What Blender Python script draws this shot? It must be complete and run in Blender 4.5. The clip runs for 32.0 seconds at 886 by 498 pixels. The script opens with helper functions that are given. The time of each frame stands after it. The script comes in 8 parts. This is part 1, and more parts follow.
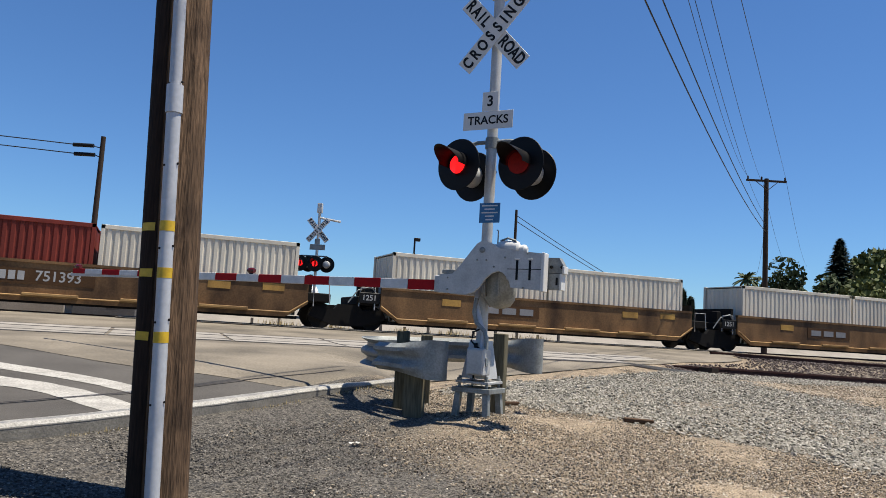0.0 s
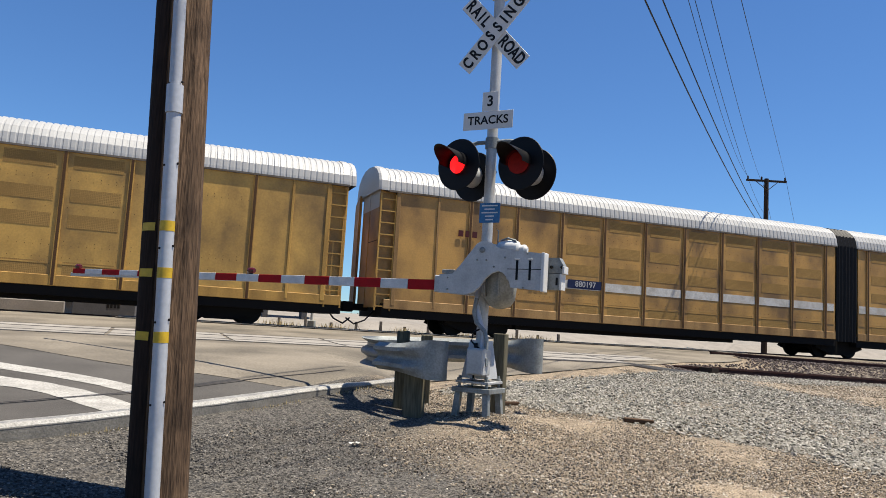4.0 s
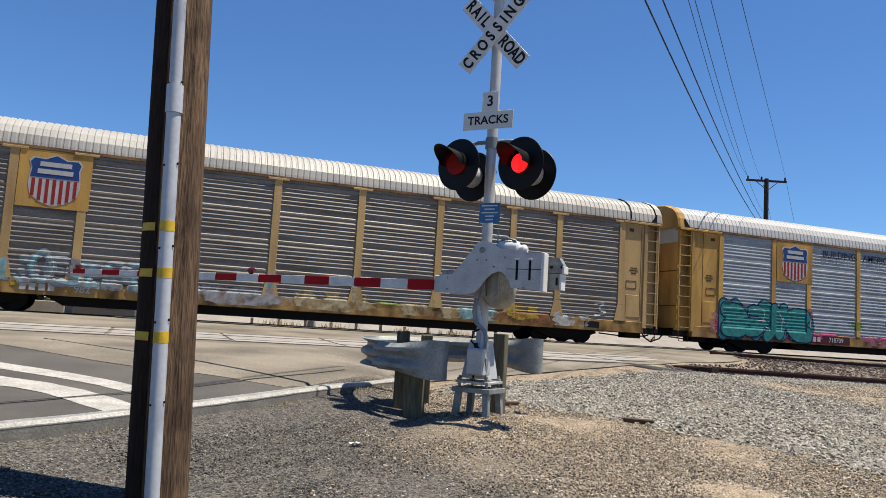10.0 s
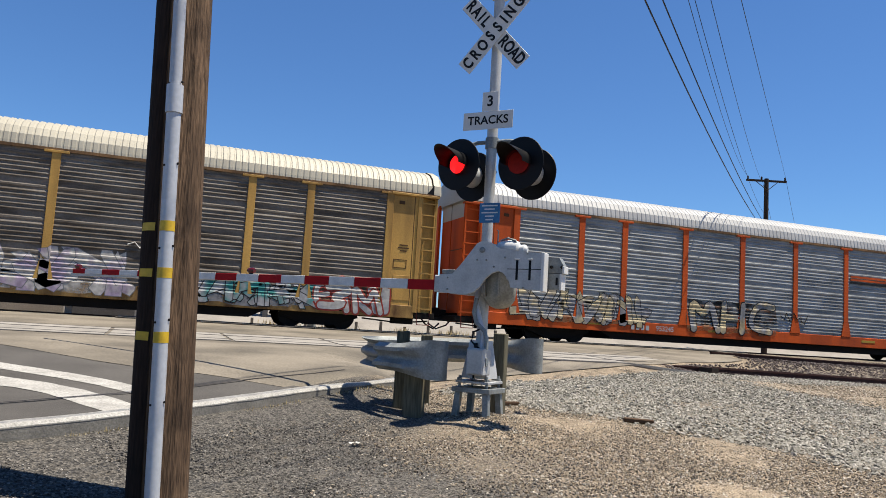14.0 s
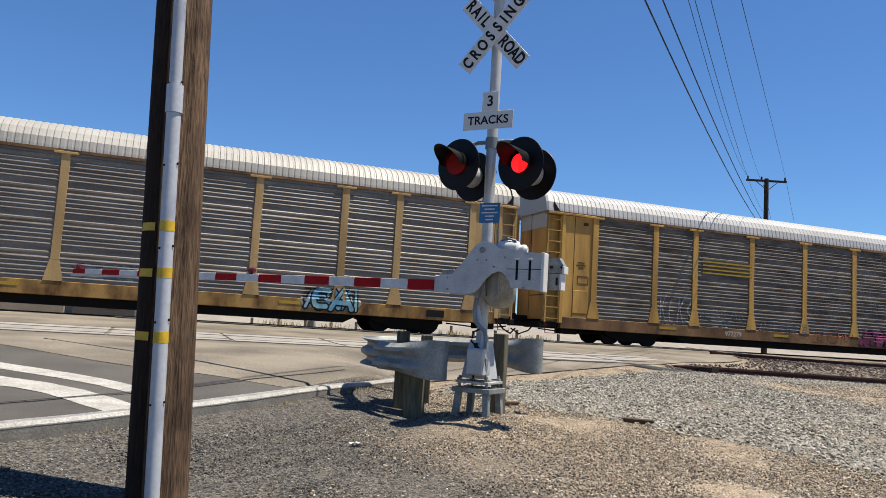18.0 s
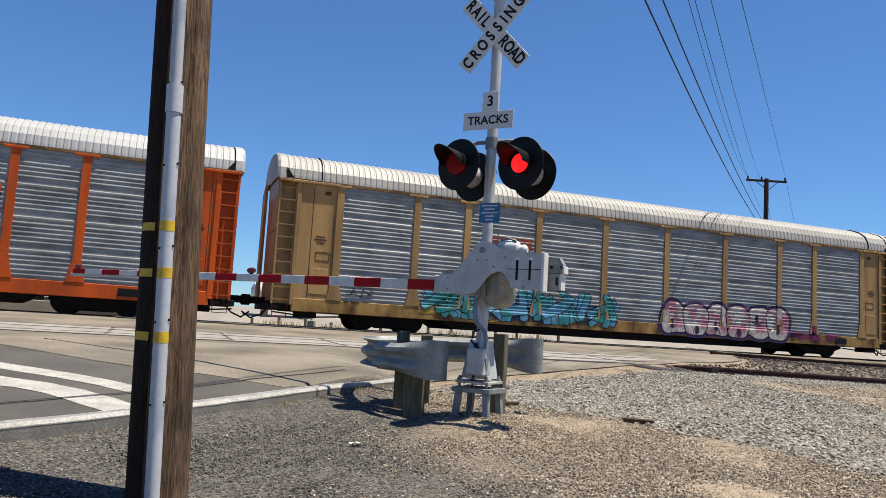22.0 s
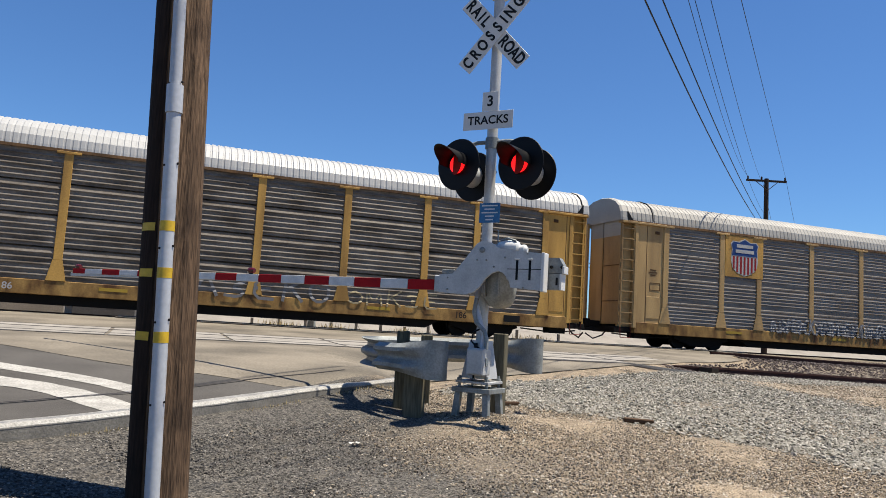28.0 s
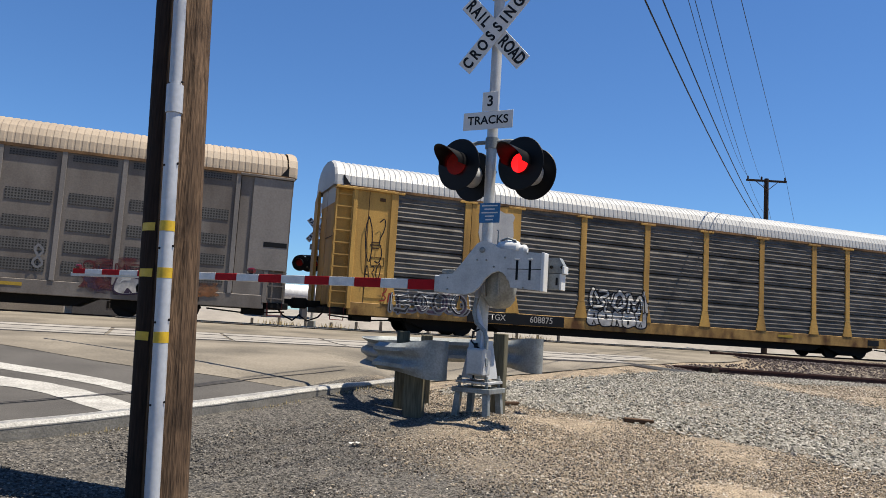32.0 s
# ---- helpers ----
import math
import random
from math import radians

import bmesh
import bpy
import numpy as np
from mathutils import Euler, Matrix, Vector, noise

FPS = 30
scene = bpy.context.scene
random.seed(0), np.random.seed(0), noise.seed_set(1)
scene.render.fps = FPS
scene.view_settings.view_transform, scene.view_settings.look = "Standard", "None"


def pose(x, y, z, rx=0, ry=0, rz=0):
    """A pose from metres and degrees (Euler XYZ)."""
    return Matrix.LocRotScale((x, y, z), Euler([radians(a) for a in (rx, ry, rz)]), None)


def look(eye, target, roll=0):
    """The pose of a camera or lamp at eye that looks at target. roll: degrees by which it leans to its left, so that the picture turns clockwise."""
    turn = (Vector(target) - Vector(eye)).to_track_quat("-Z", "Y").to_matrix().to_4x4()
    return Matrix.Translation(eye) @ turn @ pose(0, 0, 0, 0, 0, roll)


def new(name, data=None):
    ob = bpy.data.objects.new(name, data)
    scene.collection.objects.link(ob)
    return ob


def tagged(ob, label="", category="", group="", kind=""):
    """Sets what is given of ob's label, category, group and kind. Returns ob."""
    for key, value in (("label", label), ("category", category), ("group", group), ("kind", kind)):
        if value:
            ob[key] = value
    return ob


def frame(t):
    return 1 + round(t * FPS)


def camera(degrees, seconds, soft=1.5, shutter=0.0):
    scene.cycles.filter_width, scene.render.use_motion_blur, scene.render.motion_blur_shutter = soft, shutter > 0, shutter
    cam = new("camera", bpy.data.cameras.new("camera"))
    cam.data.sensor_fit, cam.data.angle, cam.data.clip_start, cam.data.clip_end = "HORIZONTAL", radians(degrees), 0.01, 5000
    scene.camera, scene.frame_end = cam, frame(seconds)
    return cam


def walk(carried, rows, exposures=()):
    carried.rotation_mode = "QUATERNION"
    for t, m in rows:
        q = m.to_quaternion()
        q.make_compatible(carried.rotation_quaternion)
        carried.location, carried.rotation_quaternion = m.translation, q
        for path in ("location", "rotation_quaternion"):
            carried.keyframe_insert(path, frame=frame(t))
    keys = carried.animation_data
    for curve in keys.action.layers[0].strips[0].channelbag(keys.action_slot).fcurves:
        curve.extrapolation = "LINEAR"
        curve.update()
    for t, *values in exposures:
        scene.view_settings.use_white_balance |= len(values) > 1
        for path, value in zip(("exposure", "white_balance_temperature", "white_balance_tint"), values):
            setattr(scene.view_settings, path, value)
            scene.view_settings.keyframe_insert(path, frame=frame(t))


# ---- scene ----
# ---- the camera, standing still ----
EYE = (0.0, 0.0, 1.5)
cam = camera(60.3, 32.0, soft=0.6)
VIEW = look(EYE, (EYE[0] + 0.34817, EYE[1] + 0.93147, EYE[2] + 0.10551), 3.43)
walk(cam, [(0.0, VIEW), (32.0, VIEW)], exposures=[(0.0, 0.84), (1.5, 0.92), (3.0, 0.94), (32.0, 0.93)])

# ---- daylight: clear sky, high sun ----
SUN_EL, SUN_AZ = radians(72.2), math.atan2(0.29, -0.135)   # azimuth from +y towards +x
world = bpy.data.worlds.new("sky")
scene.world = world
world.use_nodes = True
wn = world.node_tree.nodes
sky = wn.new("ShaderNodeTexSky")
sky.sky_type = "NISHITA"
sky.sun_disc = False
sky.sun_elevation, sky.sun_rotation = SUN_EL, SUN_AZ
sky.air_density, sky.dust_density, sky.ozone_density = 1.0, 0.0, 4.0
wn["Background"].inputs["Strength"].default_value = 0.052
tint = wn.new("ShaderNodeMix")      # the deep blue of a dry summer sky
tint.data_type, tint.blend_type = "RGBA", "MULTIPLY"
tint.inputs["Factor"].default_value, tint.inputs["B"].default_value = 1.0, (0.68, 0.98, 1.31, 1)
world.node_tree.links.new(sky.outputs[0], tint.inputs["A"])
world.node_tree.links.new(tint.outputs["Result"], wn["Background"].inputs["Color"])
sun = new("sun", bpy.data.lights.new("sun", "SUN"))
sun.data.energy, sun.data.angle, sun.data.color = 5.0, radians(0.53), (1.0, 0.92, 0.785)
sun.matrix_world = look((math.sin(SUN_AZ) * math.cos(SUN_EL) * 50, math.cos(SUN_AZ) * math.cos(SUN_EL) * 50, math.sin(SUN_EL) * 50), (0, 0, 0))


# ---- materials ----
TONE_SCALE = 0.74      # lowers every base colour to offset the raised exposure and deepen shadows


def mat(name, color, rough=0.7, metal=0.0, var=0.25, scale=3.0, fine=40.0, bump=0.15, streak=0.0, dark=None, stain=0.35, dist=0.01, grain=False):
    """A painted, worn surface: broad stains, fine grain and relief; streak stretches the stains downwards."""
    m = bpy.data.materials.new(name)
    m.use_nodes = True
    n, l = m.node_tree.nodes, m.node_tree.links
    b = n["Principled BSDF"]
    color = tuple(c * TONE_SCALE for c in color)
    dark = tuple(c * TONE_SCALE for c in dark) if dark else None
    b.inputs["Roughness"].default_value, b.inputs["Metallic"].default_value = rough, metal
    b.inputs["Specular IOR Level"].default_value = 0.5 if rough < 0.6 and max(color) > 0.03 else 0.2
    tc, oi = n.new("ShaderNodeTexCoord"), n.new("ShaderNodeObjectInfo")
    off = n.new("ShaderNodeMath"); off.operation = "MULTIPLY"; off.inputs[1].default_value = 53.0
    l.new(oi.outputs["Random"], off.inputs[0])
    add = n.new("ShaderNodeVectorMath"); add.operation = "ADD"
    l.new(tc.outputs["Object"], add.inputs[0]); l.new(off.outputs[0], add.inputs[1])
    mp = n.new("ShaderNodeMapping")
    mp.inputs["Scale"].default_value = (1.0, 1.0, 1.0 - 0.9 * streak)
    l.new(add.outputs[0], mp.inputs[0])
    big, small = n.new("ShaderNodeTexNoise"), n.new("ShaderNodeTexNoise")
    big.inputs["Scale"].default_value, big.inputs["Detail"].default_value = scale, 5
    small.inputs["Scale"].default_value, small.inputs["Detail"].default_value = fine, 3
    l.new(mp.outputs[0], big.inputs["Vector"]); l.new((mp if grain else add).outputs[0], small.inputs["Vector"])
    dk = dark or tuple(c * 0.45 for c in color)
    ramp = n.new("ShaderNodeValToRGB")
    ramp.color_ramp.elements[0].position, ramp.color_ramp.elements[1].position = 0.32, 0.62
    lo = tuple(c * (1 - stain) + d * stain for c, d in zip(color, dk))
    ramp.color_ramp.elements[0].color, ramp.color_ramp.elements[1].color = (*lo, 1), (*color, 1)
    l.new(big.outputs[0], ramp.inputs[0])
    mix = n.new("ShaderNodeMix"); mix.data_type = "RGBA"; mix.blend_type = "MULTIPLY"
    mix.inputs["Factor"].default_value = 1.0
    r2 = n.new("ShaderNodeMapRange")
    r2.inputs[1].default_value, r2.inputs[2].default_value, r2.inputs[3].default_value, r2.inputs[4].default_value = 0.3, 0.7, 1 - var, 1 + var * 0.4
    l.new(small.outputs[0], r2.inputs[0])
    l.new(ramp.outputs[0], mix.inputs["A"]); l.new(r2.outputs[0], mix.inputs["B"])
    l.new(mix.outputs["Result"], b.inputs["Base Color"])
    bp = n.new("ShaderNodeBump"); bp.inputs["Strength"].default_value, bp.inputs["Distance"].default_value = bump, dist
    l.new(small.outputs[0], bp.inputs["Height"]); l.new(bp.outputs[0], b.inputs["Normal"])
    return m


def glow(name, color, strength):
    m = bpy.data.materials.new(name)
    m.use_nodes = True
    b = m.node_tree.nodes["Principled BSDF"]
    b.inputs["Base Color"].default_value = (*color, 1)
    b.inputs["Emission Color"].default_value, b.inputs["Emission Strength"].default_value = (*color, 1), strength
    return m


# ---- mesh building ----
class Geo:
    def __init__(self):
        self.v, self.f = [], []

    def add(self, vs, fs):
        o = len(self.v)
        self.v += [tuple(p) for p in vs]
        self.f += [tuple(i + o for i in q) for q in fs]
        return self

    def box(self, x0, x1, y0, y1, z0, z1, c=0.0):
        """A box; c chamfers its edges."""
        if c <= 0:
            vs = [(x, y, z) for x in (x0, x1) for y in (y0, y1) for z in (z0, z1)]
            return self.add(vs, [(0, 1, 3, 2), (4, 6, 7, 5), (0, 4, 5, 1), (2, 3, 7, 6), (0, 2, 6, 4), (1, 5, 7, 3)])
        xs, ys, zs = (x0, x1), (y0, y1), (z0, z1)
        vs, idx = [], {}
        for i in (0, 1):
            for j in (0, 1):
                for k in (0, 1):
                    sx, sy, sz = (c, -c)[i], (c, -c)[j], (c, -c)[k]
                    for a in range(3):
                        idx[i, j, k, a] = len(vs)
                        vs.append((xs[i] + (0 if a == 0 else sx), ys[j] + (0 if a == 1 else sy), zs[k] + (0 if a == 2 else sz)))
        fs = []
        for i in (0, 1):
            q = [idx[i, 0, 0, 0], idx[i, 1, 0, 0], idx[i, 1, 1, 0], idx[i, 0, 1, 0]]
            fs.append(q if i else q[::-1])
            q = [idx[0, i, 0, 1], idx[1, i, 0, 1], idx[1, i, 1, 1], idx[0, i, 1, 1]]
            fs.append(q[::-1] if i else q)
            q = [idx[0, 0, i, 2], idx[1, 0, i, 2], idx[1, 1, i, 2], idx[0, 1, i, 2]]
            fs.append(q if i else q[::-1])
        for i in (0, 1):
            for j in (0, 1):
                fs.append((idx[i, j, 0, 0], idx[i, j, 1, 0], idx[i, j, 1, 1], idx[i, j, 0, 1]))
                fs.append((idx[i, 0, j, 0], idx[i, 1, j, 0], idx[i, 1, j, 2], idx[i, 0, j, 2]))
                fs.append((idx[0, i, j, 1], idx[1, i, j, 1], idx[1, i, j, 2], idx[0, i, j, 2]))
                for k in (0, 1):
                    fs.append((idx[i, j, k, 0], idx[i, j, k, 1], idx[i, j, k, 2]))
        return self.add(vs, fs)

    def prism(self, poly, a, b, axis="y"):
        """A flat outline, carried from a to b along an axis. Outline: (x, z) for y, (x, y) for z, (y, z) for x."""
        put = {"y": lambda p, t: (p[0], t, p[1]), "z": lambda p, t: (p[0], p[1], t), "x": lambda p, t: (t, p[0], p[1])}[axis]
        k = len(poly)
        return self.add([put(p, a) for p in poly] + [put(p, b) for p in poly],
                        [tuple(range(k))[::-1], tuple(range(k, 2 * k))] + [(i, (i + 1) % k, k + (i + 1) % k, k + i) for i in range(k)])

    def tube(self, pts, r, n=8, r1=None, caps=True):
        """A round bar through points; r to r1 tapers it."""
        pts = [Vector(p) for p in pts]
        rings = []
        for i, p in enumerate(pts):
            d = (pts[min(i + 1, len(pts) - 1)] - pts[max(i - 1, 0)]).normalized()
            u = d.cross(Vector((0, 0, 1)) if abs(d.z) < 0.9 else Vector((1, 0, 0))).normalized()
            w = d.cross(u)
            rr = r if r1 is None else r + (r1 - r) * i / (len(pts) - 1)
            rings.append([p + (u * math.cos(2 * math.pi * k / n) + w * math.sin(2 * math.pi * k / n)) * rr for k in range(n)])
        fs = [(i * n + k, i * n + (k + 1) % n, (i + 1) * n + (k + 1) % n, (i + 1) * n + k) for i in range(len(pts) - 1) for k in range(n)]
        if caps:
            fs += [tuple(range(n))[::-1], tuple((len(pts) - 1) * n + k for k in range(n))]
        return self.add([p for ring in rings for p in ring], fs)

    def lathe(self, prof, n=20, axis="y", at=(0, 0, 0)):
        """A turned shape: prof rows (radius, place along the axis)."""
        vs, fs = [], []
        for r, t in prof:
            for k in range(n):
                c, s = r * math.cos(2 * math.pi * k / n), r * math.sin(2 * math.pi * k / n)
                q = {"y": (c, t, s), "z": (c, s, t), "x": (t, c, s)}[axis]
                vs.append((q[0] + at[0], q[1] + at[1], q[2] + at[2]))
        for i in range(len(prof) - 1):
            fs += [(i * n + k, i * n + (k + 1) % n, (i + 1) * n + (k + 1) % n, (i + 1) * n + k) for k in range(n)]
        fs += [tuple(range(n)), tuple((len(prof) - 1) * n + k for k in range(n))[::-1]]
        return self.add(vs, fs)

    def sheet(self, rows):
        """A skin over rows of points."""
        k = len(rows[0])
        return self.add([p for r in rows for p in r], [(i * k + j, i * k + j + 1, (i + 1) * k + j + 1, (i + 1) * k + j) for i in range(len(rows) - 1) for j in range(k - 1)])

    def mesh(self, name, material, smooth=False):
        me = bpy.data.meshes.new(name)
        me.from_pydata(self.v, [], self.f)
        bm = bmesh.new()
        bm.from_mesh(me)
        if len(bm.faces) < 30000:
            bmesh.ops.recalc_face_normals(bm, faces=bm.faces)
        bm.to_mesh(me)
        bm.free()
        if smooth:
            me.shade_smooth() if smooth is True else me.shade_auto(smooth)
        me.materials.append(material)
        return me


def smooth_by(me, deg=35):
    me.polygons.foreach_set("use_smooth", [True] * len(me.polygons))
    bm = bmesh.new()
    bm.from_mesh(me)
    for e in bm.edges:
        if len(e.link_faces) == 2 and e.calc_face_angle() > radians(deg):
            e.smooth = False
    bm.to_mesh(me)
    bm.free()
    return me


def part(name, geo, material, parent, label="", at=None, soft=0):
    """ONE mesh object under a thing or part (geo: a Geo or a mesh)."""
    me = geo if isinstance(geo, bpy.types.Mesh) else geo.mesh(name, material)
    if soft:
        smooth_by(me, soft)
    ob = new(name, me)
    ob.parent = parent
    if at is not None:
        ob.matrix_basis = at
    return tagged(ob, label)


def thing(name, label, category, at=None, group=""):
    ob = new(name)
    ob.empty_display_size = 0.2
    if at is not None:
        ob.matrix_basis = at
    return tagged(ob, label, category, group)


def solid(name, geo, material, label="", category="", kind="", soft=0, at=None):
    me = geo.mesh(name, material)
    if soft:
        smooth_by(me, soft)
    ob = new(name, me)
    if at is not None:
        ob.matrix_basis = at
    return tagged(ob, label, category, "", kind)


def letters(body, size, material, depth=0.0, bold=0.0):
    """Letters as a mesh, centred, lying in the xz plane and facing -y."""
    cu = bpy.data.curves.new("letters", "FONT")
    cu.body, cu.size, cu.align_x, cu.align_y = body, size, "CENTER", "CENTER"
    cu.extrude, cu.offset, cu.resolution_u = depth, bold, 4
    ob = new("letters", cu)
    me = bpy.data.meshes.new_from_object(ob.evaluated_get(bpy.context.evaluated_depsgraph_get()))
    bpy.data.objects.remove(ob)
    me.transform(Euler((radians(90), 0, 0)).to_matrix().to_4x4())
    me.materials.clear()
    me.materials.append(material)
    return me


def noise1(x, y, s=1.0):
    return noise.noise((x * s, y * s, 0.37))


STEEL = mat("galvanised_steel", (0.34, 0.36, 0.35), 0.5, 0.2, 0.25, 5, 45, 0.1, stain=0.6)
SILVER = mat("aluminium_paint", (0.62, 0.625, 0.62), 0.5, 0.25, 0.12, 5, 50, 0.08)
BLACK = mat("black_paint", (0.005, 0.005, 0.006), 0.5, 0, 0.2, 6, 60, 0.1)
SIGNWHITE = mat("white_sign_sheeting", (0.78, 0.78, 0.76), 0.5, 0, 0.06, 8, 80, 0.02, stain=0.08)
SIGNBLACK = mat("black_letters", (0.015, 0.015, 0.016), 0.5)
RED = mat("red_sheeting", (0.46, 0.006, 0.012), 0.7, 0, 0.12, 8, 60, 0.04)
WHITEBAND = mat("white_sheeting", (0.8, 0.8, 0.79), 0.45, 0, 0.1, 8, 60, 0.04)
BLUE = mat("blue_plate", (0.025, 0.18, 0.42), 0.4)
WOOD = mat("weathered_pole_wood", (0.19, 0.118, 0.07), 0.85, 0, 0.6, 9.0, 70, 0.8, streak=1.0, dark=(0.05, 0.03, 0.019), stain=0.7, dist=0.02, grain=True)
# dark wood of far fittings; also colours the near pole's painted shade
DARKWOOD_AND_SHADE = mat("dark_wood_and_pole_shade", (0.034, 0.02, 0.013), 0.9, 0, 0.6, 3, 60, 0.6, streak=1.0, grain=True)
POSTWOOD = mat("grey_green_post_wood", (0.17, 0.155, 0.105), 0.85, 0, 0.45, 4, 40, 0.6, streak=1.0, stain=0.6, grain=True)
CONDUIT = mat("grey_conduit", (0.6, 0.62, 0.66), 0.4, 0.1, 0.1, 3, 30, 0.05, streak=1.0, stain=0.25)
TAPE = mat("yellow_tape", (0.78, 0.5, 0.02), 0.45, 0, 0.15, 8, 40, 0.1)


# ---- lie of the land ----
ROAD_DIR, ROAD_NOR, MAST = (0.746, 0.666), (-0.666, 0.746), (3.835, 8.71)
TRACK_Y, NEAR_Y, RAIL_Z = 26.5, 18.0, 1.33
DIRT = ((-400, -0.3), (-30, -0.1), (0, 0.05), (5, 0.22), (8, 0.32), (9, 0.42), (10, 0.44), (11, 0.5), (12.7, 0.58), (15, 0.80), (16.5, 0.95), (18, 1.0), (22, 1.14), (25, 1.24), (28.5, 1.24), (31, 1.27), (45, 1.2), (70, 1.02), (150, 0.5), (600, 0.2), (4000, 0.0))
ROAD = ((-400, -0.3), (-30, 0.1), (0, 0.3), (6.9, 0.525), (8.3, 0.57), (9.4, 0.635), (9.75, 0.67), (10.2, 0.72), (10.7, 0.775), (11.54, 0.85), (12.4, 0.89), (13.3, 0.935), (14.3, 0.98), (18, 1.03), (22, 1.17), (25, 1.29), (28.5, 1.31), (33, 1.28), (45, 1.2), (70, 1.02), (150, 0.5), (600, 0.2), (4000, 0.0))


VERGE = ((-400, -0.3), (0, 0.2), (6.9, 0.405), (7.7, 0.432), (8.2, 0.465), (8.9, 0.5), (9.3, 0.54), (9.7, 0.585), (10.2, 0.645), (10.6, 0.68), (12, 0.77), (13, 0.82))     # gravel banked against the kerb


def table(rows, y):
    for (a, za), (b, zb) in zip(rows, rows[1:]):
        if y <= b:
            t = max(0.0, (y - a) / (b - a))
            return za + (zb - za) * t
    return rows[-1][1]


def across(x, y):
    """How far a place lies to the roadway's side of the signal mast."""
    return (x - MAST[0]) * ROAD_NOR[0] + (y - MAST[1]) * ROAD_NOR[1]


def ease(a, b, v):
    t = min(1.0, max(0.0, (v - a) / (b - a)))
    return t * t * (3 - 2 * t)


MID_Y = 22.2


def near_rail(x):
    """Top of the siding's rails, which fall away beside the crossing."""
    return 0.925 - 0.0185 * (min(max(x, 11.0), 60.0) - 13.6)


def mid_rail(x):
    return 1.31 - 0.017 * (min(max(x, 17.0), 45.0) - 19.0)


def beside(x, y):
    """1 on the bare ground beyond the concrete's edge, 0 on the crossing."""
    return ease(concrete_right(y) - 0.4, concrete_right(y) + 1.2, x)


def land(x, y):
    w = across(x, y)
    k = max(ease(2.9, 6.0, w), ease(1.98, 2.04, w) * (1 - ease(3.0, 4.3, x))) if y < 20 else 1.0 - ease(20, 40, x) if y < 33 else 1.0
    z = table(DIRT, y) * (1 - k) + table(ROAD, y) * k
    if y < 13:
        k = ease(0.1, 1.85, w) * (1 - ease(1.96, 2.02, w)) * (1 - ease(2.8, 4.2, x))
        z += (table(VERGE, y) - z) * k
        z += 0.15 * math.exp(-((x - 3.9) ** 2 + (y - 8.42) ** 2) / 0.45)     # gravel heaped round the signal's foot
    if 12.5 < y < 25 and x > 3:
        b = beside(x, y)
        if y < 18:
            bed = 0.58 + (near_rail(x) - 0.16 - 0.58) * ease(12.5, 16.8, y)
        elif y < MID_Y:
            bed = near_rail(x) - 0.16 + (mid_rail(x) - near_rail(x)) * ease(19, 21.2, y)
        else:
            bed = mid_rail(x) - 0.16 + (1.16 - mid_rail(x) + 0.16) * ease(23.2, 25, y)
        z = z * (1 - b) + bed * b
    return z


def zone(x, y, wob=0.0):
    """0 dirt, 1 dark crushed gravel, 2 grey track ballast."""
    if y > 11.5 and x < concrete_right(y) + 1.1 + wob:
        return 0
    if y > 15.2 + wob and x > 9:
        return 2
    edge = table(((5.0, 7.9), (6.1, 7.5), (7.25, 7.3), (8.2, 6.9), (9.2, 6.4), (9.9, 5.7), (10.6, 5.1), (11.4, 4.5), (20, 4.5)), y)
    if y > 4.5 and edge + wob < x < 13.2 + 2 * wob and y < 15.5:
        return 2
    if x - 0.1 * (y - 5.5) + 4.5 * wob < 3.0:
        return 1
    return 0


def cover(x, y):
    """How much dark or grey stone lies over the dirt."""
    wob = 0.5 * noise1(x, y, 0.7)
    if zone(x, y, wob) == 2:
        return 0.62
    if y > 23.5 and x > 6:
        return 0.7
    if y > 11.5:
        return 0.28
    return 0.24 + 0.76 * (1 - ease(1.6, 4.0, x - 0.1 * (y - 5.5) + 2.6 * wob))


def spread(a, b, n, p):
    return [a + (b - a) * (i / n) ** p for i in range(n + 1)]


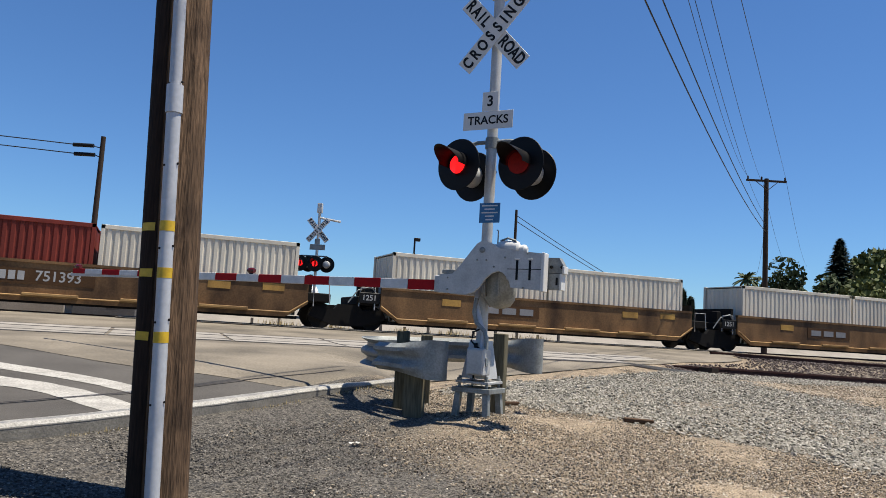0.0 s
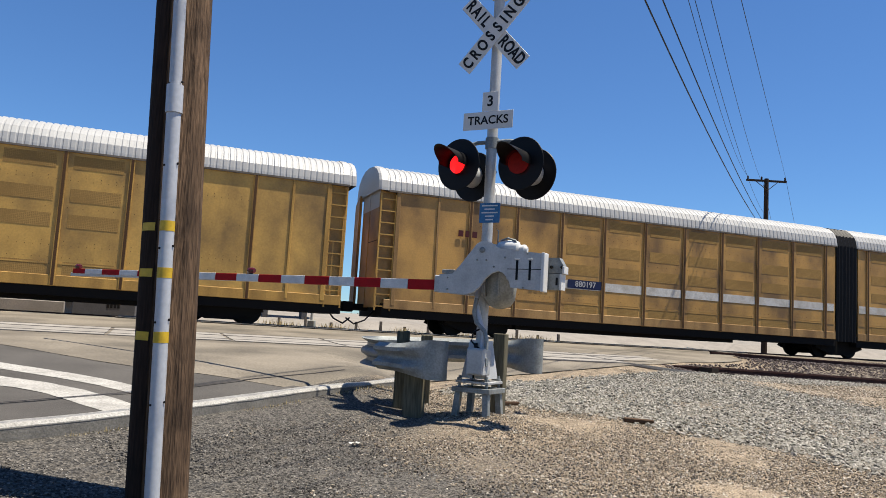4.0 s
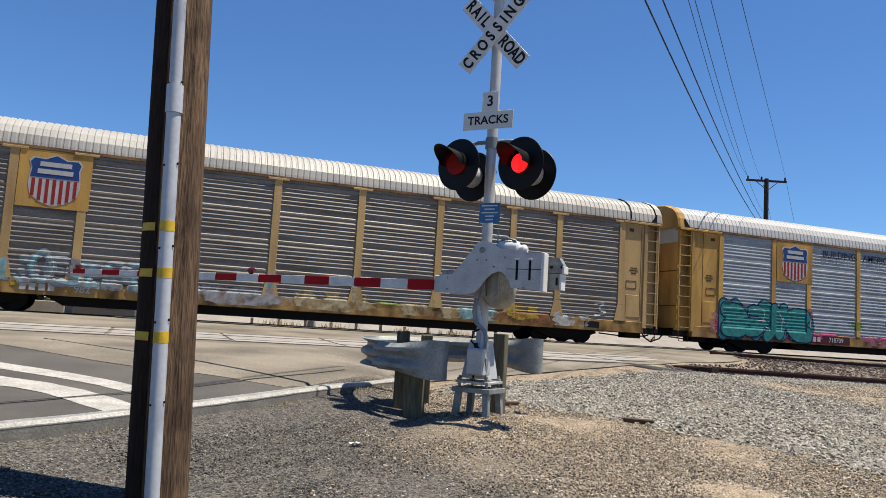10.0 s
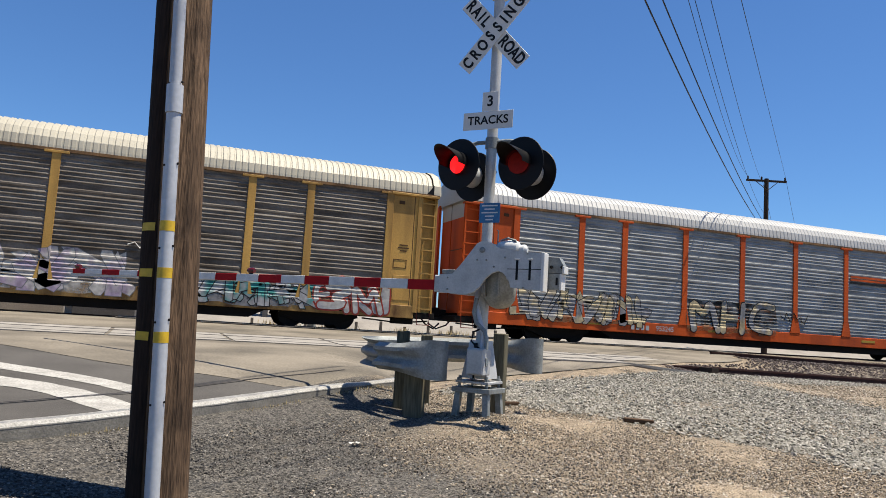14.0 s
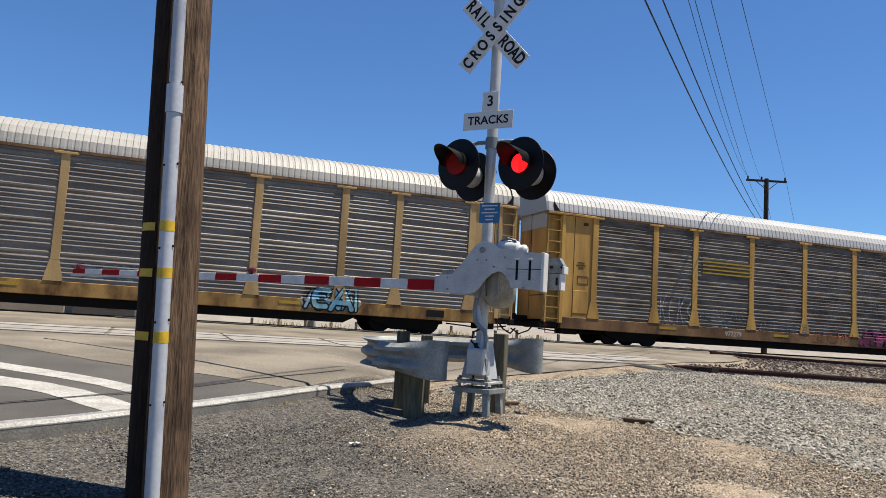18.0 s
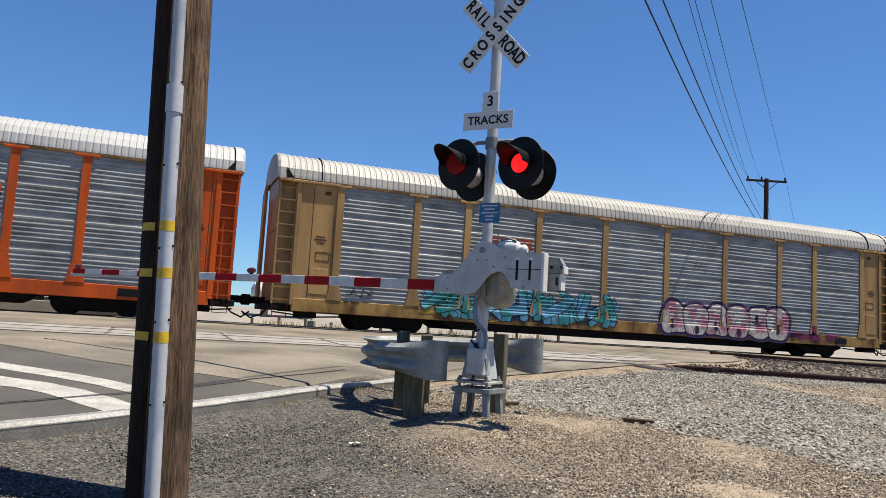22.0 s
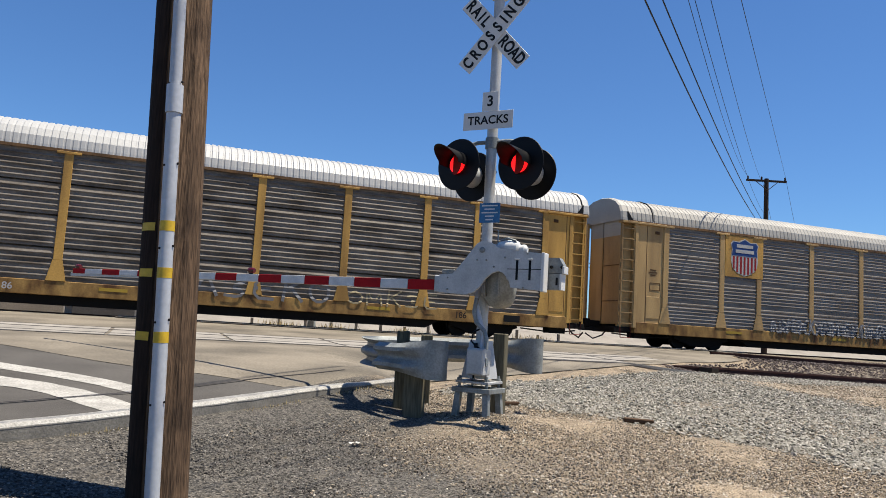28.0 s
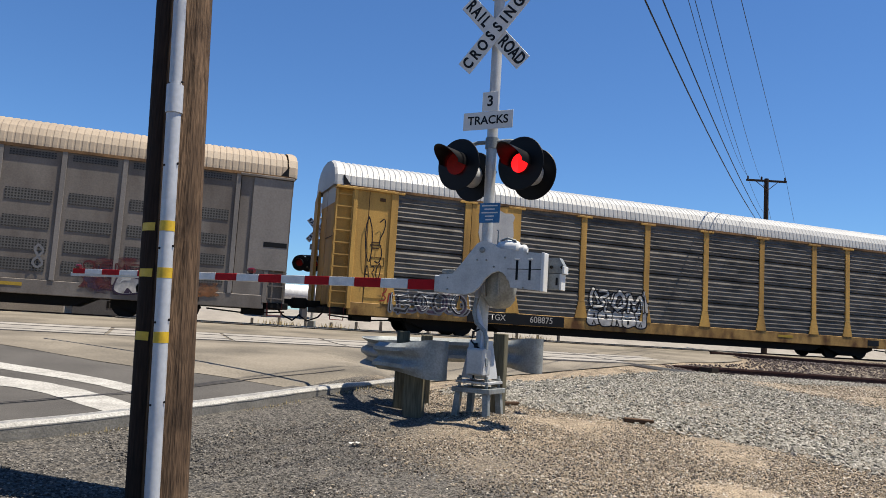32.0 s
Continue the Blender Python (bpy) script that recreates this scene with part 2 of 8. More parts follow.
def ground_material():
    m = bpy.data.materials.new("dirt_and_gravel")
    m.use_nodes = True
    n, l = m.node_tree.nodes, m.node_tree.links
    b = n["Principled BSDF"]
    b.inputs["Roughness"].default_value = 0.95
    tc = n.new("ShaderNodeTexCoord")
    at = n.new("ShaderNodeAttribute"); at.attribute_name = "cover"
    big, mid, fine = (n.new("ShaderNodeTexNoise") for _ in range(3))
    for t, s, d in ((big, 0.5, 4), (mid, 6, 5), (fine, 70, 4)):
        t.inputs["Scale"].default_value, t.inputs["Detail"].default_value = s, d
        l.new(tc.outputs["Object"], t.inputs["Vector"])
    vor = n.new("ShaderNodeTexVoronoi"); vor.inputs["Scale"].default_value = 45
    l.new(tc.outputs["Object"], vor.inputs["Vector"])
    dirt = n.new("ShaderNodeValToRGB")
    dirt.color_ramp.elements[0].color, dirt.color_ramp.elements[1].color = (0.17, 0.13, 0.088, 1), (0.45, 0.35, 0.235, 1)
    dirt.color_ramp.elements[0].position, dirt.color_ramp.elements[1].position = 0.35, 0.65
    l.new(mid.outputs[0], dirt.inputs[0])
    grav = n.new("ShaderNodeValToRGB")
    grav.color_ramp.elements[0].color, grav.color_ramp.elements[1].color = (0.006, 0.0056, 0.005, 1), (0.15, 0.135, 0.115, 1)
    sepv = n.new("ShaderNodeSeparateColor"); l.new(vor.outputs["Color"], sepv.inputs[0])
    l.new(sepv.outputs[0], grav.inputs[0])
    addm = n.new("ShaderNodeMath"); addm.operation = "ADD"
    sub = n.new("ShaderNodeMath"); sub.operation = "MULTIPLY_ADD"; sub.inputs[1].default_value, sub.inputs[2].default_value = 1.0, -0.5
    l.new(mid.outputs[0], sub.inputs[0]); l.new(at.outputs["Fac"], addm.inputs[0]); l.new(sub.outputs[0], addm.inputs[1])
    sm = n.new("ShaderNodeMapRange"); sm.inputs[1].default_value, sm.inputs[2].default_value = 0.1, 0.95
    l.new(addm.outputs[0], sm.inputs[0])
    mix = n.new("ShaderNodeMix"); mix.data_type = "RGBA"
    l.new(sm.outputs[0], mix.inputs["Factor"]); l.new(dirt.outputs[0], mix.inputs["A"]); l.new(grav.outputs[0], mix.inputs["B"])
    mul = n.new("ShaderNodeMix"); mul.data_type = "RGBA"; mul.blend_type = "MULTIPLY"; mul.inputs["Factor"].default_value = 1
    mr = n.new("ShaderNodeMapRange"); mr.inputs[1].default_value, mr.inputs[2].default_value, mr.inputs[3].default_value, mr.inputs[4].default_value = 0.3, 0.7, 0.35, 1.45
    l.new(fine.outputs[0], mr.inputs[0])
    l.new(mix.outputs["Result"], mul.inputs["A"]); l.new(mr.outputs[0], mul.inputs["B"])
    l.new(mul.outputs["Result"], b.inputs["Base Color"])
    bp = n.new("ShaderNodeBump"); bp.inputs["Strength"].default_value, bp.inputs["Distance"].default_value = 1.0, 0.025
    l.new(vor.outputs["Distance"], bp.inputs["Height"])
    l.new(bp.outputs[0], b.inputs["Normal"])
    return m


def bed_drop(x, y):
    """How far the earth lies under the paving, dying out at its edge."""
    d = x - concrete_right(y)
    if (y > 12.6 and x > 3 or y > joint_y(x) and x > 0.5) and d > -1.5:
        return 0.014 + 0.056 * ease(0.1, 0.9, -d) - 0.014 * ease(0.0, 1.0, d)
    return 0.07 if inside_paving(x, y) else 0.0


def ground():
    xs = sorted(set([-x for x in spread(14, 4000, 34, 3.2)] + [i * 0.25 - 14 for i in range(0, 193)] + [x for x in spread(34, 4000, 34, 3.2)]))
    ys = sorted(set([-y for y in spread(6, 4000, 20, 3.2)] + [i * 0.22 - 6 for i in range(0, 180)] + [y for y in spread(33.4, 4000, 40, 3.2)]))
    g = Geo()
    g.sheet([[(x, y, land(x, y) - bed_drop(x, y) + (0.025 * noise1(x, y, 0.9) if abs(x) < 60 and -10 < y < 60 else 0.0)) for x in xs] for y in ys])
    me = bpy.data.meshes.new("ground")
    me.from_pydata(g.v, [], g.f)
    at = me.attributes.new("cover", "FLOAT", "POINT")
    at.data.foreach_set("value", [cover(p[0], p[1]) if -20 < p[0] < 60 and -5 < p[1] < 40 else 0.15 for p in g.v])
    me.shade_smooth()
    me.materials.append(ground_material())
    return tagged(new("ground", me), "bare tan dirt with grey gravel and track ballast", "ground", kind="structure")


# paving: asphalt up to a joint, then concrete over the tracks
JOINT = ((-40, 15.8), (-5.6, 15.7), (-2.02, 12.75), (-1.6, 12.3), (-1.16, 11.7), (-0.63, 11.18), (-0.13, 10.82), (0.49, 10.56), (0.97, 10.27), (1.29, 9.99), (1.65, 9.72), (2.3, 9.2), (60, 9.2))


def joint_y(x):
    return table(JOINT, x)


def kerb_x(y, w=2.8):
    return MAST[0] + (ROAD_NOR[1] * (y - MAST[1]) - w) / -ROAD_NOR[0]


def concrete_right(y):
    rows = ((8.0, 0.04), (9.7, 1.94), (11.0, 3.4), (12.6, 4.4), (17.0, 12.6), (18.5, 14.6), (19.4, 16.6), (20.4, 18.6), (21.4, 18.9), (25.0, 22.5), (33, 29))
    return table(rows, y)


def inside_paving(x, y):
    if y > 33 or y < -30:
        return False
    if y < joint_y(x):
        return kerb_x(y, 17) < x < kerb_x(y, 2.0)
    return kerb_x(y, 17) < x < concrete_right(y)


def paving():
    asphalt = mat("worn_asphalt", (0.122, 0.114, 0.105), 0.9, 0, 0.45, 1.1, 90, 0.6, dark=(0.075, 0.07, 0.065), stain=0.8)
    concrete = mat("stained_concrete", (0.27, 0.236, 0.187), 0.88, 0, 0.32, 0.55, 35, 0.25, dark=(0.11, 0.097, 0.079), stain=0.85)
    panel_m = mat("grey_concrete_panel", (0.36, 0.335, 0.3), 0.85, 0, 0.15, 1.2, 60, 0.2, stain=0.4)
    gap_m = mat("dark_flangeway", (0.045, 0.04, 0.04), 0.85)
    line_m = mat("worn_white_road_paint", (0.5, 0.485, 0.45), 0.8, 0, 0.4, 5, 50, 0.15, dark=(0.25, 0.24, 0.22), stain=0.5)
    g = Geo()
    rows = []
    ys = [-20 + 0.5 * i for i in range(55)]
    for v in ys:
        row = []
        for k in range(30):
            w = 2.08 + (17 - 2.08) * (k / 29) ** 1.5
            # along the road to where the joint cuts it
            s0, s1 = -30.0, None
            x, y = MAST[0] + ROAD_NOR[0] * w, MAST[1] + ROAD_NOR[1] * w
            lo, hi = -30.0, 20.0
            for _ in range(30):
                s1 = (lo + hi) / 2
                lo, hi = (s1, hi) if y + ROAD_DIR[1] * s1 < joint_y(x + ROAD_DIR[0] * s1) else (lo, s1)
            t = (v + 20) / 27.0
            s = s0 + (s1 + 0.2 - s0) * (1 - (1 - t) ** 2)      # a hand under the concrete
            px, py = x + ROAD_DIR[0] * s, y + ROAD_DIR[1] * s
            row.append((px, py, land(px, py) + 0.004 * noise1(px, py, 2)))
        rows.append(row)
    g.sheet(rows)
    road = solid("road", g, asphalt, "worn dark grey asphalt road leading to the crossing", "road", "structure", soft=60)
    g = Geo()
    rows = []
    for i in range(70):
        t = i / 69
        row = []
        for k in range(60):
            u = k / 59
            y = 12 + 21 * t
            for _ in range(24):
                x0, x1 = kerb_x(y, 17), concrete_right(y)
                x = x0 + (x1 - x0) * u
                y += 0.5 * (joint_y(x) + (33 - joint_y(x)) * t - y)
            row.append((x, y, land(x, y) + 0.006))
        rows.append(row)
    g.sheet(rows)
    pave = solid("pavement", g, concrete, "tan stained concrete apron over the railway tracks", "pavement", "structure", soft=60)
    # crossing panels and flangeways of the siding and of the main track
    for cy, zz in ((NEAR_Y, 0.0), (TRACK_Y, 0.02)):
        x = kerb_x(cy, 16.5)
        while x < concrete_right(cy) - 1.0:
            for a, b in ((-1.53, -0.84), (-0.62, 0.62), (0.84, 1.53)):
                gg = Geo()
                x1 = x + 2.36
                q = [(x, cy + a), (x1, cy + a), (x1, cy + b), (x, cy + b)]
                top = [(px, py, land(px, py) + 0.016 + zz) for px, py in q]
                gg.add([(p[0], p[1], p[2] - 0.05) for p in top] + top, [(4, 5, 6, 7), (0, 1, 5, 4), (1, 2, 6, 5), (2, 3, 7, 6), (3, 0, 4, 7)])
                part("panel", gg, panel_m, pave)
            x += 2.44
        gg = Geo()
        x0, x1 = kerb_x(cy, 16.5), concrete_right(cy) - 0.5
        for a, b in ((-0.84, -0.62), (0.62, 0.84), (-1.74, -1.53), (1.53, 1.74)):
            n = 24
            gg.sheet([[(x0 + (x1 - x0) * i / n, cy + c, land(x0 + (x1 - x0) * i / n, cy + c) + 0.011 + zz) for i in range(n + 1)] for c in (a, b)])
        part("flangeway", gg, gap_m, pave, "dark rubber flangeways beside the rails")
    # cracks across the road
    gg = Geo()
    for pts, hw in ((((-2.6, 7.2), (-1.25, 8.24), (-0.76, 8.61), (-0.14, 9.04), (0.52, 9.57), (1.32, 10.2), (2.23, 10.78), (2.75, 11.2)), 0.015),):
        for (ax, ay), (bx, by) in zip(pts, pts[1:]):
            L = math.hypot(bx - ax, by - ay)
            nx, ny = -(by - ay) / L * hw, (bx - ax) / L * hw
            n = 6
            gg.sheet([[(ax + (bx - ax) * i / n + sgn * nx, ay + (by - ay) * i / n + sgn * ny, land(ax + (bx - ax) * i / n + sgn * nx, ay + (by - ay) * i / n + sgn * ny) + 0.014) for i in range(n + 1)] for sgn in (1, -1)])
    part("crack", gg, gap_m, pave, "dark cracks across asphalt and concrete")
    # painted stop lines on the asphalt
    for pts, hw in STRIPES:
        gg = Geo()
        P = [Vector((a, b)) for a, b in pts]
        left, right = [], []
        for i, p in enumerate(P):
            d = (P[min(i + 1, len(P) - 1)] - P[max(0, i - 1)]).normalized()
            o = Vector((-d.y, d.x)) * hw
            left.append(p + o); right.append(p - o)
        fine = lambda ps: [ps[i].lerp(ps[i + 1], k / 5) for i in range(len(ps) - 1) for k in range(5)] + [ps[-1]]
        gg.sheet([[(p.x, p.y, land(p.x, p.y) + 0.006 + 0.004 * noise1(p.x, p.y, 2)) for p in fine(side)] for side in (left, right)])
        part("road_line", gg, line_m, road, "worn white painted line")
    # kerb
    g = Geo()
    prof = ((-0.02, -0.25), (-0.02, 0.10), (0.005, 0.125), (0.15, 0.125), (0.18, 0.1), (0.185, -0.25))
    rows, n = [], 60
    for i in range(n + 1):
        s = -14 + 15.75 * i / n
        row = []
        for a, h in prof:
            w = 1.9 + a
            x, y = MAST[0] + ROAD_NOR[0] * w + ROAD_DIR[0] * s, MAST[1] + ROAD_NOR[1] * w + ROAD_DIR[1] * s
            z = table(KERB, y) if y > -2 else 0.16
            row.append((x, y, z - 0.125 + h + 0.004 * noise1(s, a, 3)))
        rows.append(row)
    g.sheet(rows)
    g.add(rows[-1], [tuple(range(6))])
    kerb_m = mat("grey_concrete_kerb", (0.26, 0.245, 0.22), 0.9, 0, 0.3, 3, 50, 0.4, stain=0.5)
    kerb = solid("kerb", g, kerb_m, "grey concrete kerb with a white painted top", "kerb", "structure", soft=30)
    g = Geo()
    g.sheet([[(r[k][0], r[k][1], r[k][2] + 0.004) for r in rows] for k in (1, 2, 3, 4)])
    g.sheet([[(r[1][0] - 0.004 * ROAD_NOR[0], r[1][1] - 0.004 * ROAD_NOR[1], r[1][2] + (0.004 if not lo else -0.004 + 0.012 * noise1(r[1][0], r[1][1], 4))) for r in rows] for lo in (0, 1)])
    part("painted_top", g, line_m, kerb, "worn white paint on the kerb top", soft=40)
    return road


KERB = ((-2, 0.32), (6.9, 0.553), (7.6, 0.568), (8.3, 0.6), (8.9, 0.635), (9.4, 0.667), (9.9, 0.692), (10.6, 0.716), (12, 0.78))
STRIPES = (
    (((-3.9, 12.3), (-1.65, 10.55), (-0.86, 10.03), (-0.37, 9.63), (-0.12, 9.32), (0.2, 8.8)), 0.155),
    (((-3.9, 11.0), (-1.48, 9.6), (-1.16, 9.43), (-0.78, 9.05), (-0.44, 8.52), (-0.21, 8.1), (0.03, 7.65)), 0.225),
)


def rails():
    rust = mat("rusty_rail_steel", (0.085, 0.04, 0.034), 0.8, 0.2, 0.3, 4, 40, 0.2, stain=0.5)
    tie_m = mat("dark_timber_tie", (0.06, 0.045, 0.035), 0.9, 0, 0.3, 3, 30, 0.5)
    for cy, x0, x1, main in ((TRACK_Y, -900, 400, 1), (NEAR_Y, 12.5, 300, 0), (MID_Y, 19.3, 300, 0)):
        for side in (-0.755, 0.755):
            g = Geo()
            xs = [x0 + (x1 - x0) * i / 60 for i in range(61)] if main else [x0 + 60 * (i / 40) for i in range(41)] + [x1]
            rows = []
            for x in xs:
                z = RAIL_Z if main else near_rail(x) if cy < 20 else mid_rail(x)
                c = cy + side
                rows.append([(x, c - 0.07, z - 0.17), (x, c - 0.07, z - 0.155), (x, c - 0.012, z - 0.13), (x, c - 0.012, z - 0.04), (x, c - 0.035, z - 0.03), (x, c - 0.035, z), (x, c + 0.035, z), (x, c + 0.035, z - 0.03), (x, c + 0.012, z - 0.04), (x, c + 0.012, z - 0.13), (x, c + 0.07, z - 0.155), (x, c + 0.07, z - 0.17)])
            g.sheet(rows)
            solid("rail", g, rust, "rust-brown steel rail on the crossing approach", "rail", "structure", soft=30)
        g = Geo()
        x = max(x0, concrete_right(cy) + 0.3)
        while x < 75:
            z = RAIL_Z - 0.17 if main else land(x, cy) + 0.02
            g.box(x - 0.11, x + 0.11, cy - 1.3, cy + 1.3, z - 0.15, z)
            x += 0.52
        if main:
            x = -60
            while x < kerb_x(cy, 17):
                g.box(x - 0.11, x + 0.11, cy - 1.3, cy + 1.3, RAIL_Z - 0.32, RAIL_Z - 0.17)
                x += 0.52
        solid("ties", g, tie_m, "dark timber railway ties in the ballast", "railway ties", "stuff")


def stones(name, material, pick, count, lo, hi, seed, label):
    """Loose stones scattered where pick(x, y) says, one joined mesh of small rough lumps."""
    rng = np.random.default_rng(seed)
    base = np.array([(1, 0, 0), (-1, 0, 0), (0, 1, 0), (0, -1, 0), (0, 0, 1), (0, 0, -1)], float)
    tri = np.array([(0, 2, 4), (2, 1, 4), (1, 3, 4), (3, 0, 4), (2, 0, 5), (1, 2, 5), (3, 1, 5), (0, 3, 5)])
    V, n = [], 0
    while n < count:
        x, y = pick(rng)
        if x is None:
            continue
        r = lo + (hi - lo) * rng.random() ** 2.2
        a = rng.random(3) * 6.28
        rot = np.array(Euler(a).to_matrix())
        p = (base * (0.65 + 0.6 * rng.random((6, 1)))) @ rot.T * r * np.array((1, 1, 0.75))
        V.append(p + (x, y, land(x, y) + r * 0.38))
        n += 1
    V = np.concatenate(V)
    F = (np.arange(n)[:, None, None] * 6 + tri[None]).reshape(-1, 3)
    me = bpy.data.meshes.new(name)
    me.from_pydata(V.tolist(), [], F.tolist())
    me.materials.append(material)
    return tagged(new(name, me), label, "gravel", kind="stuff")


def island_material(name, colors, rough=0.9):
    m = bpy.data.materials.new(name)
    m.use_nodes = True
    n, l = m.node_tree.nodes, m.node_tree.links
    b = n["Principled BSDF"]
    b.inputs["Roughness"].default_value = rough
    g = n.new("ShaderNodeNewGeometry")
    colors = [tuple(v * TONE_SCALE for v in c) for c in colors]
    b.inputs["Specular IOR Level"].default_value = 0.25
    r = n.new("ShaderNodeValToRGB")
    r.color_ramp.elements[0].color, r.color_ramp.elements[1].color = (*colors[0], 1), (*colors[-1], 1)
    for i, c in enumerate(colors[1:-1]):
        r.color_ramp.elements.new((i + 1) / (len(colors) - 1)).color = (*c, 1)
    l.new(g.outputs["Random Per Island"], r.inputs[0])
    t = n.new("ShaderNodeTexNoise"); t.inputs["Scale"].default_value = 60
    tc = n.new("ShaderNodeTexCoord"); l.new(tc.outputs["Object"], t.inputs["Vector"])
    mr = n.new("ShaderNodeMapRange"); mr.inputs[3].default_value, mr.inputs[4].default_value = 0.6, 1.3
    l.new(t.outputs[0], mr.inputs[0])
    mx = n.new("ShaderNodeMix"); mx.data_type = "RGBA"; mx.blend_type = "MULTIPLY"; mx.inputs["Factor"].default_value = 1
    l.new(r.outputs[0], mx.inputs["A"]); l.new(mr.outputs[0], mx.inputs["B"]); l.new(mx.outputs["Result"], b.inputs["Base Color"])
    return m


def scatter():
    bal = island_material("grey_ballast_stone", ((0.075, 0.07, 0.06), (0.36, 0.335, 0.28), (0.17, 0.158, 0.132), (0.48, 0.445, 0.375), (0.23, 0.22, 0.19), (0.5, 0.47, 0.41)))
    peb = island_material("mixed_pebbles", ((0.06, 0.05, 0.04), (0.36, 0.285, 0.2), (0.17, 0.14, 0.11), (0.54, 0.46, 0.355), (0.25, 0.2, 0.14), (0.7, 0.64, 0.54)))

    drk = island_material("dark_gravel_stone", ((0.015, 0.0135, 0.012), (0.125, 0.114, 0.1), (0.04, 0.036, 0.033), (0.27, 0.25, 0.22), (0.045, 0.04, 0.036), (0.42, 0.39, 0.35)))

    def ballast_at(rng):
        x, y = 4.2 + 22 * rng.random() ** 1.6, 5.2 + 12 * rng.random() ** 1.2
        if zone(x, y, 0.5 * noise1(x, y, 0.7) + 0.16 * rng.standard_normal()) == 2 and not inside_paving(x, y) and x < y * 1.3 + 3:
            return x, y
        return None, None

    def pebbles_on(kinds):
        def pick(rng):
            d = 3.4 + 11 * rng.random() ** 1.6
            a = radians(20.5 + (rng.random() - 0.5) * 74)
            x, y = d * math.sin(a), d * math.cos(a)
            if inside_paving(x, y) or across(x, y) > 1.9 or zone(x, y, 0.5 * noise1(x, y, 0.7) + 0.18 * rng.standard_normal()) not in kinds:
                return None, None
            return x, y
        return pick
    def tan_at(rng):
        x, y = 10.5 + 15 * rng.random(), 9.5 + 6.2 * rng.random()
        return (x, y) if zone(x, y, 0.5 * noise1(x, y, 0.7) + 0.2 * rng.standard_normal()) == 0 and not inside_paving(x, y) and x > concrete_right(y) - 0.5 and x < y * 1.4 + 3 else (None, None)
    rus = island_material("rust_stained_ballast", ((0.045, 0.033, 0.03), (0.15, 0.12, 0.11), (0.08, 0.06, 0.056), (0.24, 0.205, 0.19)))

    def rusty_at(rng):
        x, y = 12 + 34 * rng.random() ** 1.5, 16.9 + 8 * rng.random()
        return (x, y) if x > concrete_right(y) + 0.3 and x < y * 1.4 + 6 else (None, None)
    stones("stained_ballast", rus, rusty_at, 22000, 0.025, 0.06, 7, "rust-stained dark ballast between the sidings")
    stones("tan_gravel", peb, tan_at, 14000, 0.012, 0.032, 6, "tan and grey gravel on the dirt beside the siding")
    stones("ballast", bal, ballast_at, 46000, 0.014, 0.045, 3, "grey crushed stone ballast beside the siding")
    stones("pebbles", peb, pebbles_on((0, 2)), 80000, 0.006, 0.02, 4, "mixed tan and grey pebbles on the dirt")
    stones("dark_gravel", drk, pebbles_on((0, 1)), 75000, 0.005, 0.015, 5, "dark grey crushed gravel beside the kerb")


# ---- near utility pole ----
HS = (0.72, 1.25, 1.735, 2.287, 2.844)      # heights of the conduit straps


